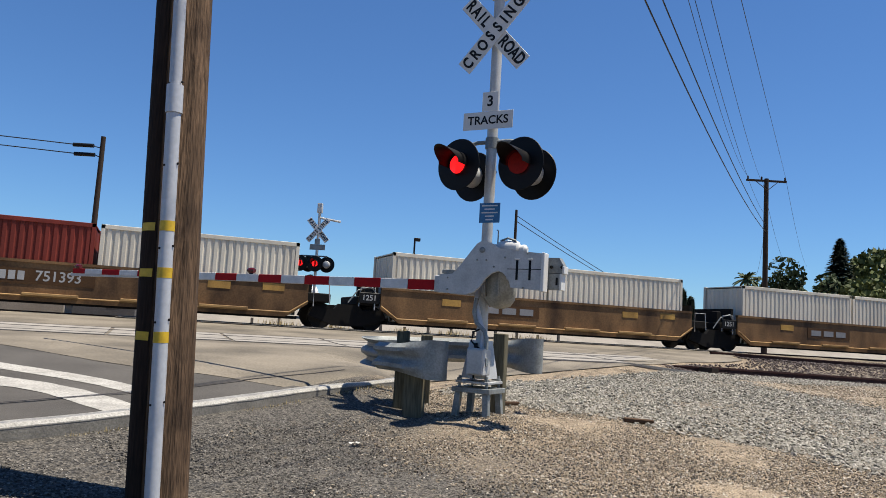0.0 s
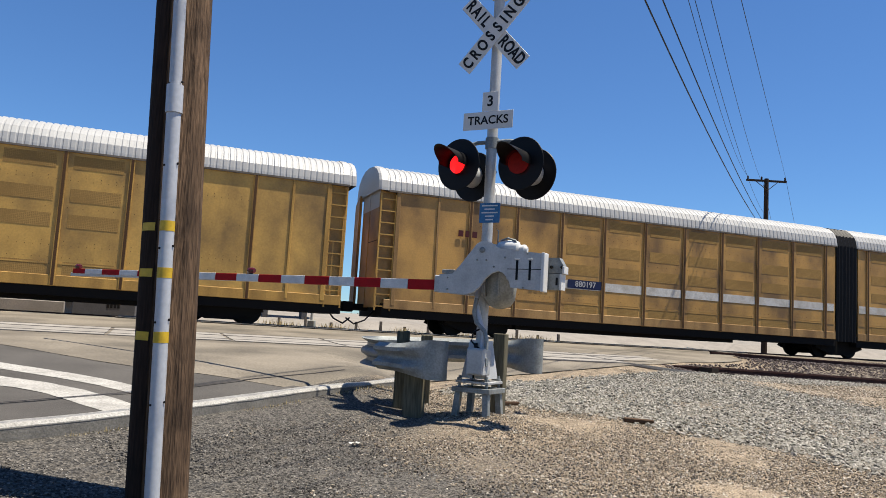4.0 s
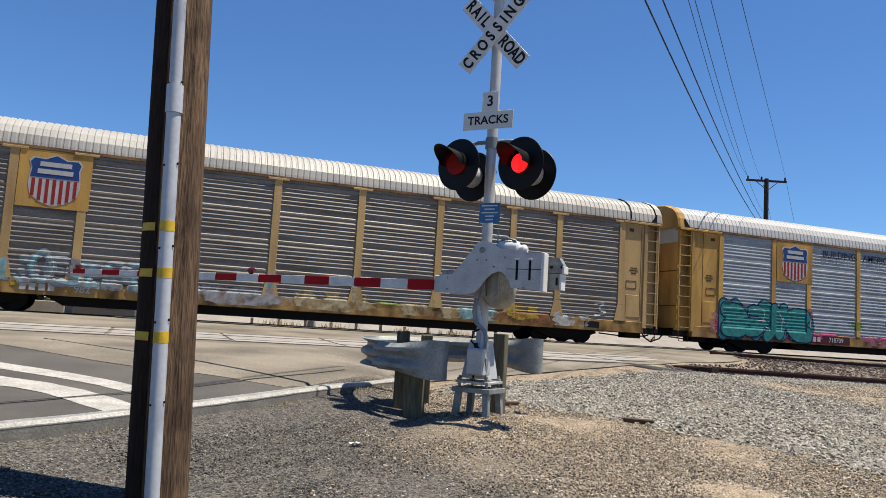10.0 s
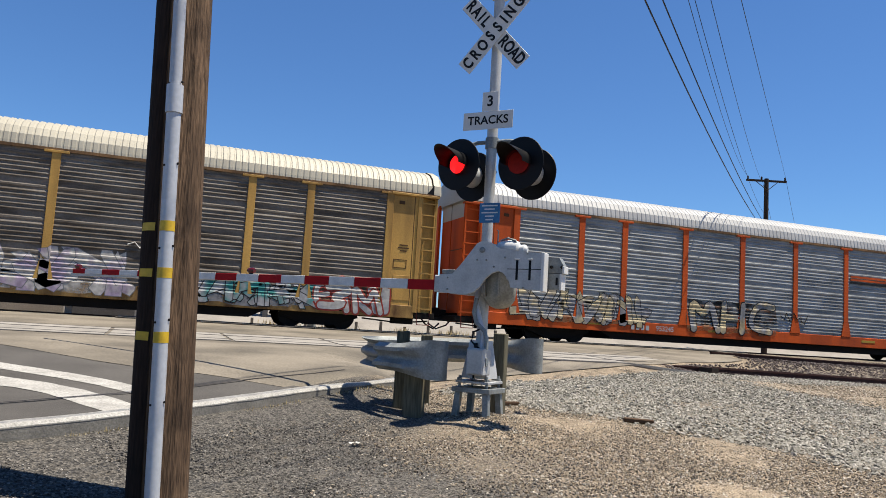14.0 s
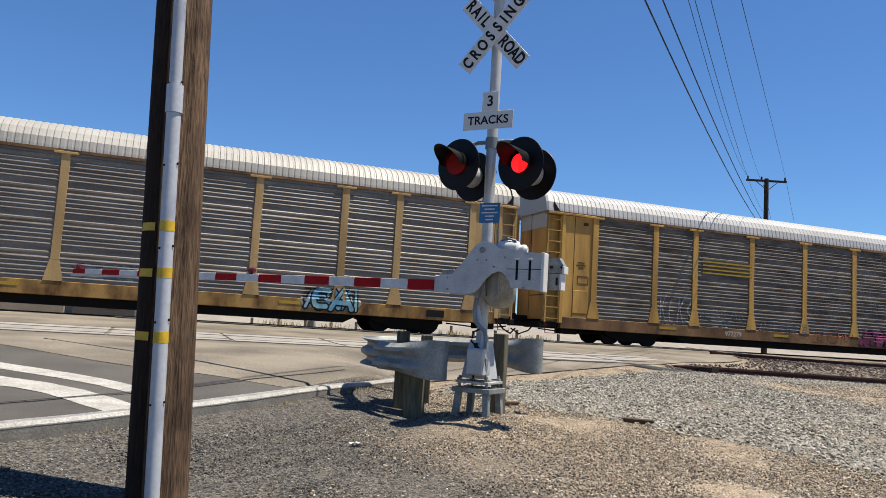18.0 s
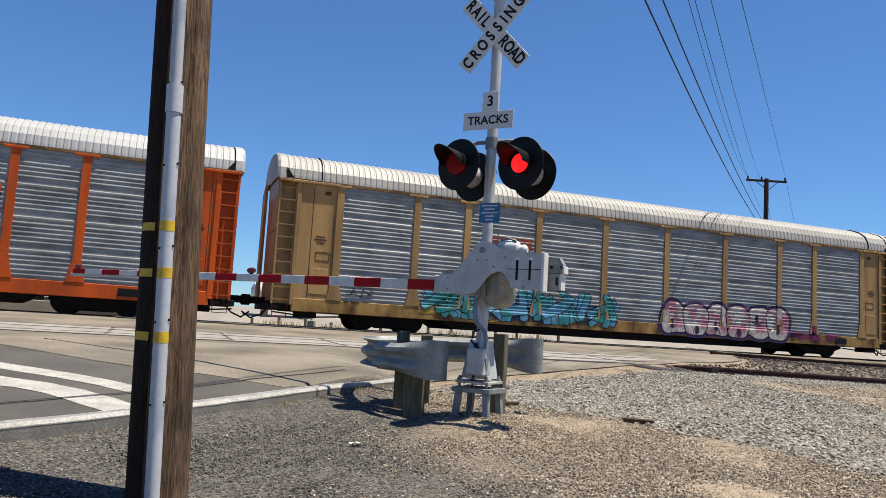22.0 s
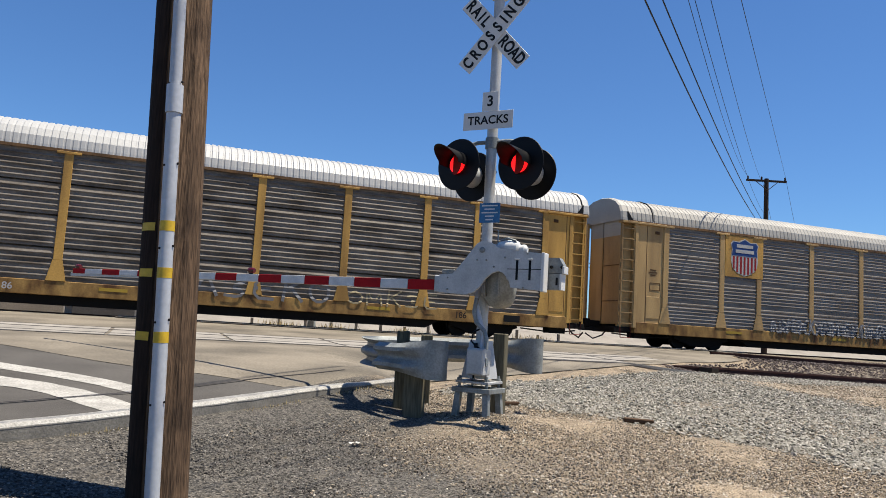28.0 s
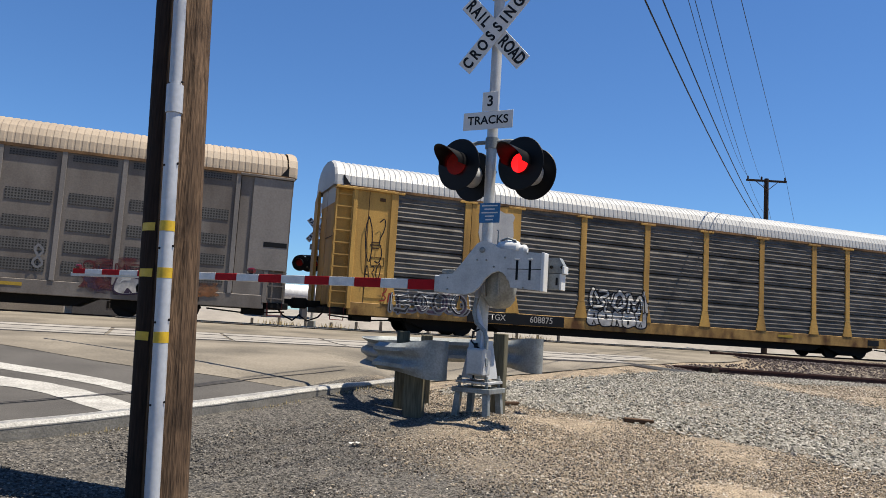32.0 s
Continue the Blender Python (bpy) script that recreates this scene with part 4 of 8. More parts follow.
# ---- far side of the tracks ----
def far_signal():
    at = pose(6.12, 31.2, 1.27, 0, 0, -25)
    ob = thing("crossing_signal", "distant silver crossing signal mast with crossbuck", "crossing signal", at)
    part("mast", Geo().tube([(0, 0, 0), (0, 0, 5.15)], 0.06, 12), SILVER, ob, soft=40)
    part("mast_top_box", Geo().box(-0.1, 0.1, -0.1, 0.1, 4.75, 5.15, 0.01), SILVER, ob)
    part("crossarm", Geo().tube([(0, 0, 4.55), (0.9, 0, 4.42)], 0.045, 8), SILVER, ob)
    crossbuck(ob, 4.02, -0.08)
    part("tracks_plate", Geo().box(-0.3, 0.343, -0.08, -0.07, 3.2, 3.43), STEEL, ob, "grey back of the tracks plate")
    part("number_plate", Geo().box(-0.105, 0.115, -0.08, -0.07, 3.435, 3.66), STEEL, ob)
    for x, b in ((-0.62, 0), (0.0, 0), (0.42, 1), (-0.35, 1)):
        hd = lamp_head(ob, x, 0.12 if b else -0.2, 2.62, b, BLACK, 0)
        if not b:
            part("led_disc", Geo().lathe([(0.118, -0.022), (0.118, -0.024), (0.001, -0.026)], 20), LED, hd, "lit red lamp")
            v = part("vane", Geo().lathe([(0.001, -0.0006), (0.138, -0.0004), (0.138, 0.0004), (0.001, 0.0006)], 20), VANE_RED, hd, "added dark red vane that hides the lit lamp", pose(0, -0.16, 0))
            VANES.append((v, -0.42))
    part("lamp_arm", Geo().tube([(-0.65, 0, 2.95), (0.45, 0, 2.95)], 0.03, 8), STEEL, ob)
    part("base_box", Geo().box(-0.14, 0.14, -0.14, 0.14, 0, 0.3, 0.02), STEEL, ob)


def far_pole(x, y, z0, z1, r, label, arms=(), rz=0, transformer=False):
    ob = thing("utility_pole", label, "utility pole", pose(x, y, z0))
    part("trunk", Geo().tube([(0, 0, -0.3), (0, 0, (z1 - z0) * 0.5), (0, 0, z1 - z0)], r, 12, r * 0.75), POLEWOOD, ob, soft=40)
    for h, L in arms:
        m = pose(0, 0, h - z0, 0, 0, rz)
        a = part("crossarm", Geo().box(-L / 2, L / 2, -0.06, 0.06, -0.07, 0.07, 0.01), POLEWOOD, ob, "wooden crossarm", m)
        for t in (-0.46, -0.12, 0.46):
            part("insulator", Geo().lathe([(0.04, 0.07), (0.07, 0.12), (0.05, 0.2), (0.07, 0.24), (0.02, 0.3)], 8, "z", (L * t, 0, 0)), DARKWOOD_AND_SHADE, a)
        part("brace", Geo().tube([(-0.75, -0.07, -0.07), (0, -0.2, -0.7)], 0.025, 6), DARKWOOD_AND_SHADE, ob, "", m)
        part("brace", Geo().tube([(0.75, -0.07, -0.07), (0, -0.2, -0.7)], 0.025, 6), DARKWOOD_AND_SHADE, ob, "", m)
    return ob


POLEWOOD = mat("dark_pole_wood", (0.055, 0.038, 0.028), 0.85, 0, 0.3, 2, 20, 0.3, streak=1.0)
WIRE = mat("black_wire", (0.012, 0.012, 0.014), 0.5)


def wire(a, b, r, sag=0.0, n=16):
    a, b = Vector(a), Vector(b)
    pts = [a.lerp(b, i / n) - Vector((0, 0, sag * 4 * (i / n) * (1 - i / n))) for i in range(n + 1)]
    return solid("overhead_wire", Geo().tube(pts, r, 5, caps=False), WIRE, "black overhead wire strung between poles", "wire")


def poles_and_wires():
    far_pole(38.4, 40.4, 1.1, 13.1, 0.2, "dark wooden power pole with a crossarm", ((12.95, 2.75),), -21)
    far_pole(-3.4, 45.5, 1.1, 11.0, 0.17, "dark wooden pole with splice boxes on its lines")
    far_pole(26.05, 53.7, 1.1, 11.25, 0.14, "plain dark wooden pole behind the train")
    for z, x0 in ((10.45, -4.9), (9.95, -4.8)):
        solid("splice_box", Geo().tube([(x0, 45.9, z - 0.02), (x0 + 1.05, 45.6, z)], 0.11, 10), BLACK, "black cable splice enclosure on the line", "splice box", soft=40)
        wire((-30, 50.5, z + 0.6), (x0, 45.9, z), 0.03)
        wire((x0 + 1.05, 45.6, z), (-3.4, 45.5, z - 0.1), 0.03, 0.02)
    ends = (((9.1, 12.97, 9.63), (38.5, 40.45, 9.4), 0.021, 1.395), ((9.375, 12.863, 9.7), (38.5, 40.42, 9.8), 0.017, 1.16),
            ((9.883, 12.669, 10.38), (37.2, 40.75, 13.15), 0.008, 1.8), ((9.972, 12.636, 10.44), (38.3, 40.4, 10.6), 0.008, 1.7),
            ((10.325, 12.501, 9.61), (38.07, 40.5, 12.9), 0.008, 0.95), ((10.933, 12.269, 8.7), (39.6, 39.9, 13.2), 0.008, 0.0))
    for k, (a, b, r, s) in enumerate(ends):
        a = Vector(EYE) + (Vector(a) - Vector(EYE)) * (1.15, 1.06, 1, 1, 1, 1)[k]
        back = Vector(a) + (Vector(a) - Vector(b)) * 0.6
        wire(back, b, r, s, 24)
    for a, b in (((39.6, 39.9, 13.2), (88.0, 84.5, 13.8)), ((38.07, 40.5, 13.2), (84.5, 85, 14.0)), ((38.4, 40.4, 10.1), (80.0, 86, 12.0))):
        wire(a, b, 0.012, 1.0)
    wire((26.1, 53.6, 10.75), (70, 84, 4.0), 0.03, 0.6)
    wire((26.1, 53.6, 10.3), (70, 84, 3.8), 0.03, 0.6)
    lp = thing("floodlight_pole", "slim dark floodlight pole behind the train", "light pole", pose(21.9, 66.1, 1.0))
    part("pole", Geo().tube([(0, 0, 0), (0, 0, 8.6)], 0.09, 8), BLACK, lp)
    part("floodlight", Geo().box(-0.05, 0.5, -0.15, 0.15, 8.45, 8.75, 0.02), BLACK, lp)


def leaves(name, centre, size, count, leaf, seed, material, parent, label=""):
    """A crown of many small leaf clumps over an uneven cluster of lobes."""
    rng = np.random.default_rng(seed)
    lobes = [(rng.normal(size=3) * np.array(size) * 0.42, 0.3 + 0.35 * rng.random()) for _ in range(14)]
    V, F = [], []
    for i in range(count):
        c, s = lobes[rng.integers(len(lobes))]
        d = rng.normal(size=3)
        d /= np.linalg.norm(d)
        p = np.array(centre) + c + d * np.array(size) * s * (0.75 + 0.3 * rng.random())
        a, b = rng.normal(size=3), rng.normal(size=3)
        a /= np.linalg.norm(a)
        b -= a * (a @ b)
        b /= np.linalg.norm(b)
        k = leaf * (0.6 + 0.8 * rng.random())
        o = len(V)
        V += [p - a * k, p + b * k * 0.6, p + a * k, p - b * k * 0.6]
        F.append((o, o + 1, o + 2, o + 3))
    me = bpy.data.meshes.new(name)
    me.from_pydata([tuple(v) for v in V], [], F)
    me.materials.append(material)
    return part(name, me, None, parent, label)


def tree(x, y, z, h, size, seed, material, label, count=3500, leaf=0.28):
    ob = thing("tree", label, "tree", pose(x, y, z))
    rng = random.Random(seed)
    part("trunk", Geo().tube([(0, 0, -0.3), (0.1, 0, h * 0.3), (0, 0.1, h * 0.6)], 0.28, 9, 0.12), POLEWOOD, ob, soft=50)
    for i in range(5):
        a = i * 1.3 + rng.random()
        part("limb", Geo().tube([(0, 0, h * 0.35), (math.cos(a) * size[0] * 0.3, math.sin(a) * size[1] * 0.3, h * 0.55), (math.cos(a) * size[0] * 0.55, math.sin(a) * size[1] * 0.55, h * 0.75)], 0.11, 6, 0.03), POLEWOOD, ob)
    leaves("crown", (0, 0, h * 0.68), size, count, leaf, seed, material, ob, "crown of green leaves")


def conifer(x, y, z, h, r, seed, material, label):
    ob = thing("conifer", label, "tree", pose(x, y, z))
    part("trunk", Geo().tube([(0, 0, -0.3), (0, 0, h)], 0.3, 8, 0.04), POLEWOOD, ob)
    rng = np.random.default_rng(seed)
    V, F = [], []
    for i in range(4200):
        t = rng.random() ** 0.8
        tier = min(0.98, max(0.0, math.floor(t * 22) / 22 + 0.02 * rng.normal()))
        rad = r * (1 - tier) ** 0.85 * (0.15 + 0.85 * rng.random()) + 0.1
        a = rng.random() * 6.28
        p = np.array((rad * math.cos(a), rad * math.sin(a), h * (0.18 + 0.82 * tier) - rad * 0.3 + 0.15 * rng.normal()))
        d = np.array((math.cos(a), math.sin(a), -0.25)) * 0.45
        s = np.array((-math.sin(a), math.cos(a), 0.1)) * 0.2
        o = len(V)
        V += [p - d, p + s, p + d, p - s]
        F.append((o, o + 1, o + 2, o + 3))
    me = bpy.data.meshes.new("foliage")
    me.from_pydata([tuple(v) for v in V], [], F)
    me.materials.append(material)
    part("foliage", me, None, ob, "dark green needle foliage in tiers")


def palm(x, y, z, h, seed, material):
    ob = thing("palm_tree", "tall distant palm with a round frond head", "palm", pose(x, y, z))
    part("trunk", Geo().tube([(0, 0, -0.3), (0, 0, h)], 0.22, 8, 0.16), POLEWOOD, ob)
    rng = random.Random(seed)
    for i in range(26):
        a, e = rng.random() * 6.28, rng.uniform(-0.5, 1.2)
        pts = []
        for k in range(6):
            t = k / 5
            r = 1.7 * t
            pts.append((r * math.cos(a) * math.cos(e * 0.7), r * math.sin(a) * math.cos(e * 0.7), h + r * math.sin(e) - 0.7 * t * t))
        g = Geo()
        g.sheet([[(p[0] - math.sin(a) * wd * (1 - abs(2 * k / 5 - 1) * 0.8), p[1] + math.cos(a) * wd * (1 - abs(2 * k / 5 - 1) * 0.8), p[2] - abs(wd) * 0.5) for k, p in enumerate(pts)] for wd in (-0.25, 0, 0.25)])
        part("frond", g, material, ob)


def backdrop():
    leafm = island_material("sunlit_green_leaves", ((0.05, 0.068, 0.018), (0.125, 0.15, 0.045), (0.08, 0.1, 0.028), (0.175, 0.195, 0.065)), 0.6)
    darkleaf = island_material("dark_green_leaves", ((0.02, 0.035, 0.012), (0.05, 0.075, 0.025), (0.03, 0.05, 0.02)), 0.7)
    needle = island_material("dark_needles", ((0.012, 0.025, 0.015), (0.035, 0.055, 0.03)), 0.7)
    tree(85.5, 70, 0.8, 11.2, (8.0, 7, 4.6), 1, leafm, "broad green leafy tree behind the tracks", 15000, 0.42)
    tree(98, 66, 0.8, 12.8, (9, 7, 5.2), 2, leafm, "broad green leafy tree behind the tracks", 12000, 0.42)
    tree(49.0, 74.0, 1.0, 5.2, (2.6, 2.4, 1.9), 12, darkleaf, "dark round bush beyond the track", 2200, 0.22)
    tree(77.5, 72, 0.8, 7.6, (4, 4, 2.8), 9, leafm, "low green tree behind the tracks", 3500, 0.3)
    tree(73.6, 73.4, 0.8, 12.2, (3.0, 3.0, 3.0), 3, darkleaf, "dark sparse tree behind a power pole", 2200, 0.3)
    conifer(79.6, 71.2, 0.8, 15.0, 4.2, 4, needle, "dark tall conifer standing over the trees")
    palm(68.7, 75.4, 0.8, 9.3, 5, darkleaf)
    tree(-7.6, 61.3, 1.0, 6.4, (3.4, 3, 2.3), 6, leafm, "round sunlit green tree behind the train", 5500, 0.22)
    tree(-13.5, 62.0, 1.0, 6.2, (3.6, 3, 2.2), 7, leafm, "round sunlit green tree behind the train", 4500, 0.22)
    for i, (x, y, h) in enumerate(((57.0, 75.0, 7.6), (60.0, 76.5, 7.2), (61.2, 76.5, 6.3))):
        conifer(x, y, 0.9, h, 0.75, 20 + i, needle, "narrow dark cypress seen between train cars")
    # small house
    wall_m = mat("pale_stucco", (0.55, 0.52, 0.47), 0.85)
    roof_m = mat("grey_shingles", (0.16, 0.16, 0.165), 0.9)
    h = thing("house", "small pale house with a grey gable roof", "house", pose(-3.0, 66.0, 1.0, 0, 0, -15))
    part("wall", Geo().box(-3.2, 3.2, -2.5, 2.5, -0.3, 3.7), wall_m, h)
    part("roof", Geo().prism(((-3.6, 3.6), (3.6, 3.6), (2.0, 5.0), (-2.0, 5.0)), -3.0, 3.0), roof_m, h, "grey roof")
    part("window", Geo().box(-1.8, -0.6, -2.53, -2.5, 1.2, 2.4), BLACK, h)
    # line-side cabinet and low walls beyond the track
    grey = mat("grey_cabinet_paint", (0.12, 0.12, 0.125), 0.7)
    c = thing("equipment_cabinet", "dark grey equipment cabinet beside the track", "cabinet", pose(-1.9, 36.2, 1.24, 0, 0, -4))
    part("body", Geo().box(-1.25, 1.25, -0.5, 0.5, -0.1, 1.15, 0.02), grey, c)
    part("lid", Geo().box(-1.3, 1.3, -0.55, 0.55, 1.15, 1.25, 0.02), grey, c)
    for i in range(4):
        part("vent", Geo().box(0.1 + 0.14 * i, 0.2 + 0.14 * i, -0.51, -0.5, 0.35, 0.65), BLACK, c)
    sand = mat("sandy_bank", (0.33, 0.3, 0.262), 0.95, 0, 0.2, 1, 30, 0.3, stain=0.4)
    solid("barrier_wall", Geo().box(-40, -3.6, 37.0, 37.4, 1.0, 1.75, 0.03), sand, "low tan concrete barrier beyond the track", "wall", "structure")
    solid("sandy_bank", Geo().prism(((41.0, 0.9), (44.0, 1.75), (52.0, 2.2), (70.0, 2.55), (70.0, 0.9)), -3.4, 140, "x"), sand, "low sandy bank beyond the track", "bank", "structure")
    fence_m = mat("bleached_fence_post", (0.17, 0.15, 0.13), 0.9)
    f = thing("fence", "low fence of pale posts beyond the track", "fence", pose(0, 0, 0))
    for i in range(14):
        part("post", Geo().box(4.5 + i * 1.3, 4.62 + i * 1.3, 38.0, 38.12, 1.1, 1.55 + 0.1 * (i % 3)), fence_m, f)
    tk = thing("tank", "white horizontal tank behind the crossing", "tank", pose(7.0, 44.0, 1.2, 0, 0, 0))
    part("shell", Geo().lathe([(0.2, -1.9), (0.5, -1.75), (0.55, -1.55), (0.55, 1.55), (0.5, 1.75), (0.2, 1.9)], 18, "x", (0, 0, 1.85)), WHITEBAND, tk, soft=40)
    for x in (-1.1, 1.1):
        part("saddle", Geo().box(x - 0.15, x + 0.15, -0.45, 0.45, -0.1, 1.42), grey, tk)
    # far hedge line closing the horizon
    hed = tagged(new("far_trees", None), "hazy line of far trees on the horizon", "trees", kind="stuff")
    leaves("foliage", (60, 420, 3), (330, 8, 3.2), 9000, 1.6, 31, darkleaf, hed)


def dry_grass():
    """Thin straw along the foot of the kerb and beyond the track."""
    rng = random.Random(14)
    g = Geo()
    for i in range(1500):
        if i < 900:
            sp, w = rng.uniform(-7, 2.2), 1.85 - abs(rng.gauss(0, 0.05))
            if noise1(sp, 3.0, 0.9) < 0.05:
                continue
            x, y = MAST[0] + ROAD_NOR[0] * w + ROAD_DIR[0] * sp, MAST[1] + ROAD_NOR[1] * w + ROAD_DIR[1] * sp
            h = rng.uniform(0.02, 0.07)
        else:
            x, y = rng.choice((5.5, 8.2, 12.0, 14.5, 19.0)) + rng.gauss(0, 0.5), 36.5 + rng.gauss(0, 0.4)
            h = rng.uniform(0.12, 0.35)
        z, a = land(x, y) - 0.01, rng.random() * 6.28
        k, b = 0.06 * h + 0.001, h * rng.uniform(0.2, 0.7)
        g.add([(x - k * math.sin(a), y + k * math.cos(a), z), (x + k * math.sin(a), y - k * math.cos(a), z), (x + b * math.cos(a), y + b * math.sin(a), z + h)], [(0, 1, 2)])
    straw = island_material("dry_straw", ((0.25, 0.18, 0.08), (0.45, 0.36, 0.18), (0.35, 0.27, 0.12)), 0.8)
    solid("dry_grass", g, straw, "dry straw-coloured grass along the kerb", "grass", "stuff")


def small_clutter():
    dry_grass()
    scrap = mat("dark_scrap_timber", (0.1, 0.06, 0.035), 0.9, 0, 0.3, 6, 40, 0.5)
    solid("timber_scrap", Geo().box(-0.2, 0.2, -0.05, 0.05, 0.0, 0.06, 0.012), scrap, "short dark scrap of timber on the dirt", "scrap wood", at=pose(6.27, 8.84, land(6.27, 8.84) + 0.005, 0, 2, -22))
    solid("timber_scrap", Geo().box(-0.15, 0.15, -0.04, 0.04, 0.0, 0.05, 0.01), scrap, "short dark scrap of timber by the post", "scrap wood", at=pose(5.05, 10.3, land(5.05, 10.3) + 0.005, 0, 0, 10))
    paper = mat("crumpled_white_paper", (0.75, 0.74, 0.7), 0.8)
    g = Geo()
    rng = random.Random(8)
    g.sheet([[(i * 0.04, j * 0.03, 0.01 + rng.random() * 0.02) for i in range(4)] for j in range(3)])
    solid("paper_litter", g, paper, "small crumpled white paper on the gravel", "litter", at=pose(1.95, 7.47, land(1.95, 7.47) + 0.012, 0, 0, 15))


# ---- the train: car space has x forward, y = 0 on the track's centre, z = 0 on the rail ----
SPEED = 26.2
TRAIN = []      # (car, its centre's x at the start)
# one near-black base colour for everything under the car bodies
UNDER = mat("near_black_underframe", (0.008, 0.007, 0.0065), 0.85, 0, 0.3, 3, 30, 0.3)
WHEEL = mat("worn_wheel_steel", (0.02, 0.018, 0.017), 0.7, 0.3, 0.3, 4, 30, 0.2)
ROOFS = {"white": mat("white_roof_sheet", (0.485, 0.485, 0.475), 0.5, 0.1, 0.08, 0.8, 20, 0.05, stain=0.2),
         "cream": mat("cream_roof_sheet", (0.48, 0.445, 0.355), 0.55, 0.1, 0.08, 0.8, 20, 0.05, stain=0.2),
         "dull": mat("dull_white_roof_sheet", (0.42, 0.405, 0.37), 0.55, 0.1, 0.1, 0.7, 20, 0.05, stain=0.35),
         "tan": mat("tan_roof_sheet", (0.43, 0.35, 0.265), 0.6, 0.0, 0.1, 0.7, 20, 0.05, stain=0.35)}
FRAMES = {"yellow": mat("faded_yellow_paint", (0.64, 0.375, 0.098), 0.6, 0, 0.16, 1.4, 25, 0.08, streak=0.9, dark=(0.13, 0.07, 0.03), stain=0.65),
          "buff": mat("faded_buff_paint", (0.554, 0.374, 0.167), 0.6, 0, 0.16, 1.4, 25, 0.08, streak=0.9, dark=(0.14, 0.08, 0.04), stain=0.6),
          "tan": mat("faded_tan_paint", (0.498, 0.303, 0.122), 0.6, 0, 0.16, 1.4, 25, 0.08, streak=0.9, dark=(0.12, 0.065, 0.03), stain=0.65),
          "orange": mat("orange_paint", (0.68, 0.105, 0.012), 0.66, 0, 0.14, 1.2, 25, 0.08, streak=0.9, dark=(0.13, 0.03, 0.015), stain=0.55),
          "maroon": mat("maroon_paint", (0.15, 0.022, 0.02), 0.66, 0, 0.16, 1.2, 25, 0.08, streak=0.9, dark=(0.035, 0.01, 0.009), stain=0.6),
          "silver": mat("silver_paint", (0.529, 0.516, 0.516), 0.55, 0.1, 0.12, 1.2, 25, 0.08, streak=0.9, stain=0.4),
          "rust": mat("rusted_orange_paint", (0.273, 0.154, 0.070), 0.7, 0, 0.25, 1.0, 20, 0.15, streak=0.6, dark=(0.05, 0.028, 0.016), stain=0.9),
          "grey": mat("grey_paint", (0.225, 0.198, 0.174), 0.6, 0, 0.14, 1.0, 20, 0.1, streak=0.8, dark=(0.08, 0.062, 0.052), stain=0.75)}
PANELS = {"bright": mat("galvanised_panel", (0.34, 0.352, 0.356), 0.55, 0.1, 0.18, 0.9, 14, 0.06, streak=-2.5, dark=(0.14, 0.143, 0.14), stain=0.85),
          "mid": mat("weathered_galvanised_panel", (0.213, 0.209, 0.200), 0.5, 0.15, 0.18, 1.2, 14, 0.06, streak=-2.0, dark=(0.0723, 0.0678, 0.059), stain=0.85),
          "brown": mat("grimy_brown_panel", (0.225, 0.197, 0.168), 0.6, 0.1, 0.2, 0.9, 14, 0.06, streak=-3.0, dark=(0.068, 0.05, 0.034), stain=0.85),
          "worn": mat("worn_zinc_panel", (0.235, 0.207, 0.178), 0.5, 0.15, 0.2, 0.7, 14, 0.06, streak=-6.0, dark=(0.135, 0.105, 0.078), stain=0.9),
          "gold": mat("gold_tan_panel", (0.606, 0.335, 0.080), 0.55, 0.0, 0.14, 0.8, 18, 0.08, streak=0.3, dark=(0.12, 0.065, 0.025), stain=0.8),
          "ochre": mat("ochre_panel", (0.670, 0.396, 0.087), 0.55, 0.0, 0.14, 0.8, 18, 0.08, streak=0.3, dark=(0.14, 0.08, 0.028), stain=0.75),
          "pale": mat("pale_zinc_panel", (0.4, 0.44, 0.475), 0.6, 0.05, 0.14, 0.9, 14, 0.05, streak=-2.5, dark=(0.23, 0.25, 0.265), stain=0.6),
          "slate": mat("slate_grey_zinc_panel", (0.29, 0.31, 0.33), 0.55, 0.1, 0.18, 0.9, 14, 0.06, streak=-2.5, dark=(0.15, 0.16, 0.17), stain=0.7),
          "dim": mat("sooty_galvanised_panel", (0.168, 0.152, 0.134), 0.6, 0.1, 0.18, 1.2, 14, 0.06, streak=-2.0, dark=(0.055, 0.05, 0.045), stain=0.85),
          "grey": FRAMES["grey"]}
REFLECT = mat("white_reflective_band", (0.74, 0.72, 0.67), 0.55, 0, 0.2, 3.0, 25, 0.05, dark=(0.35, 0.27, 0.17), stain=0.5)


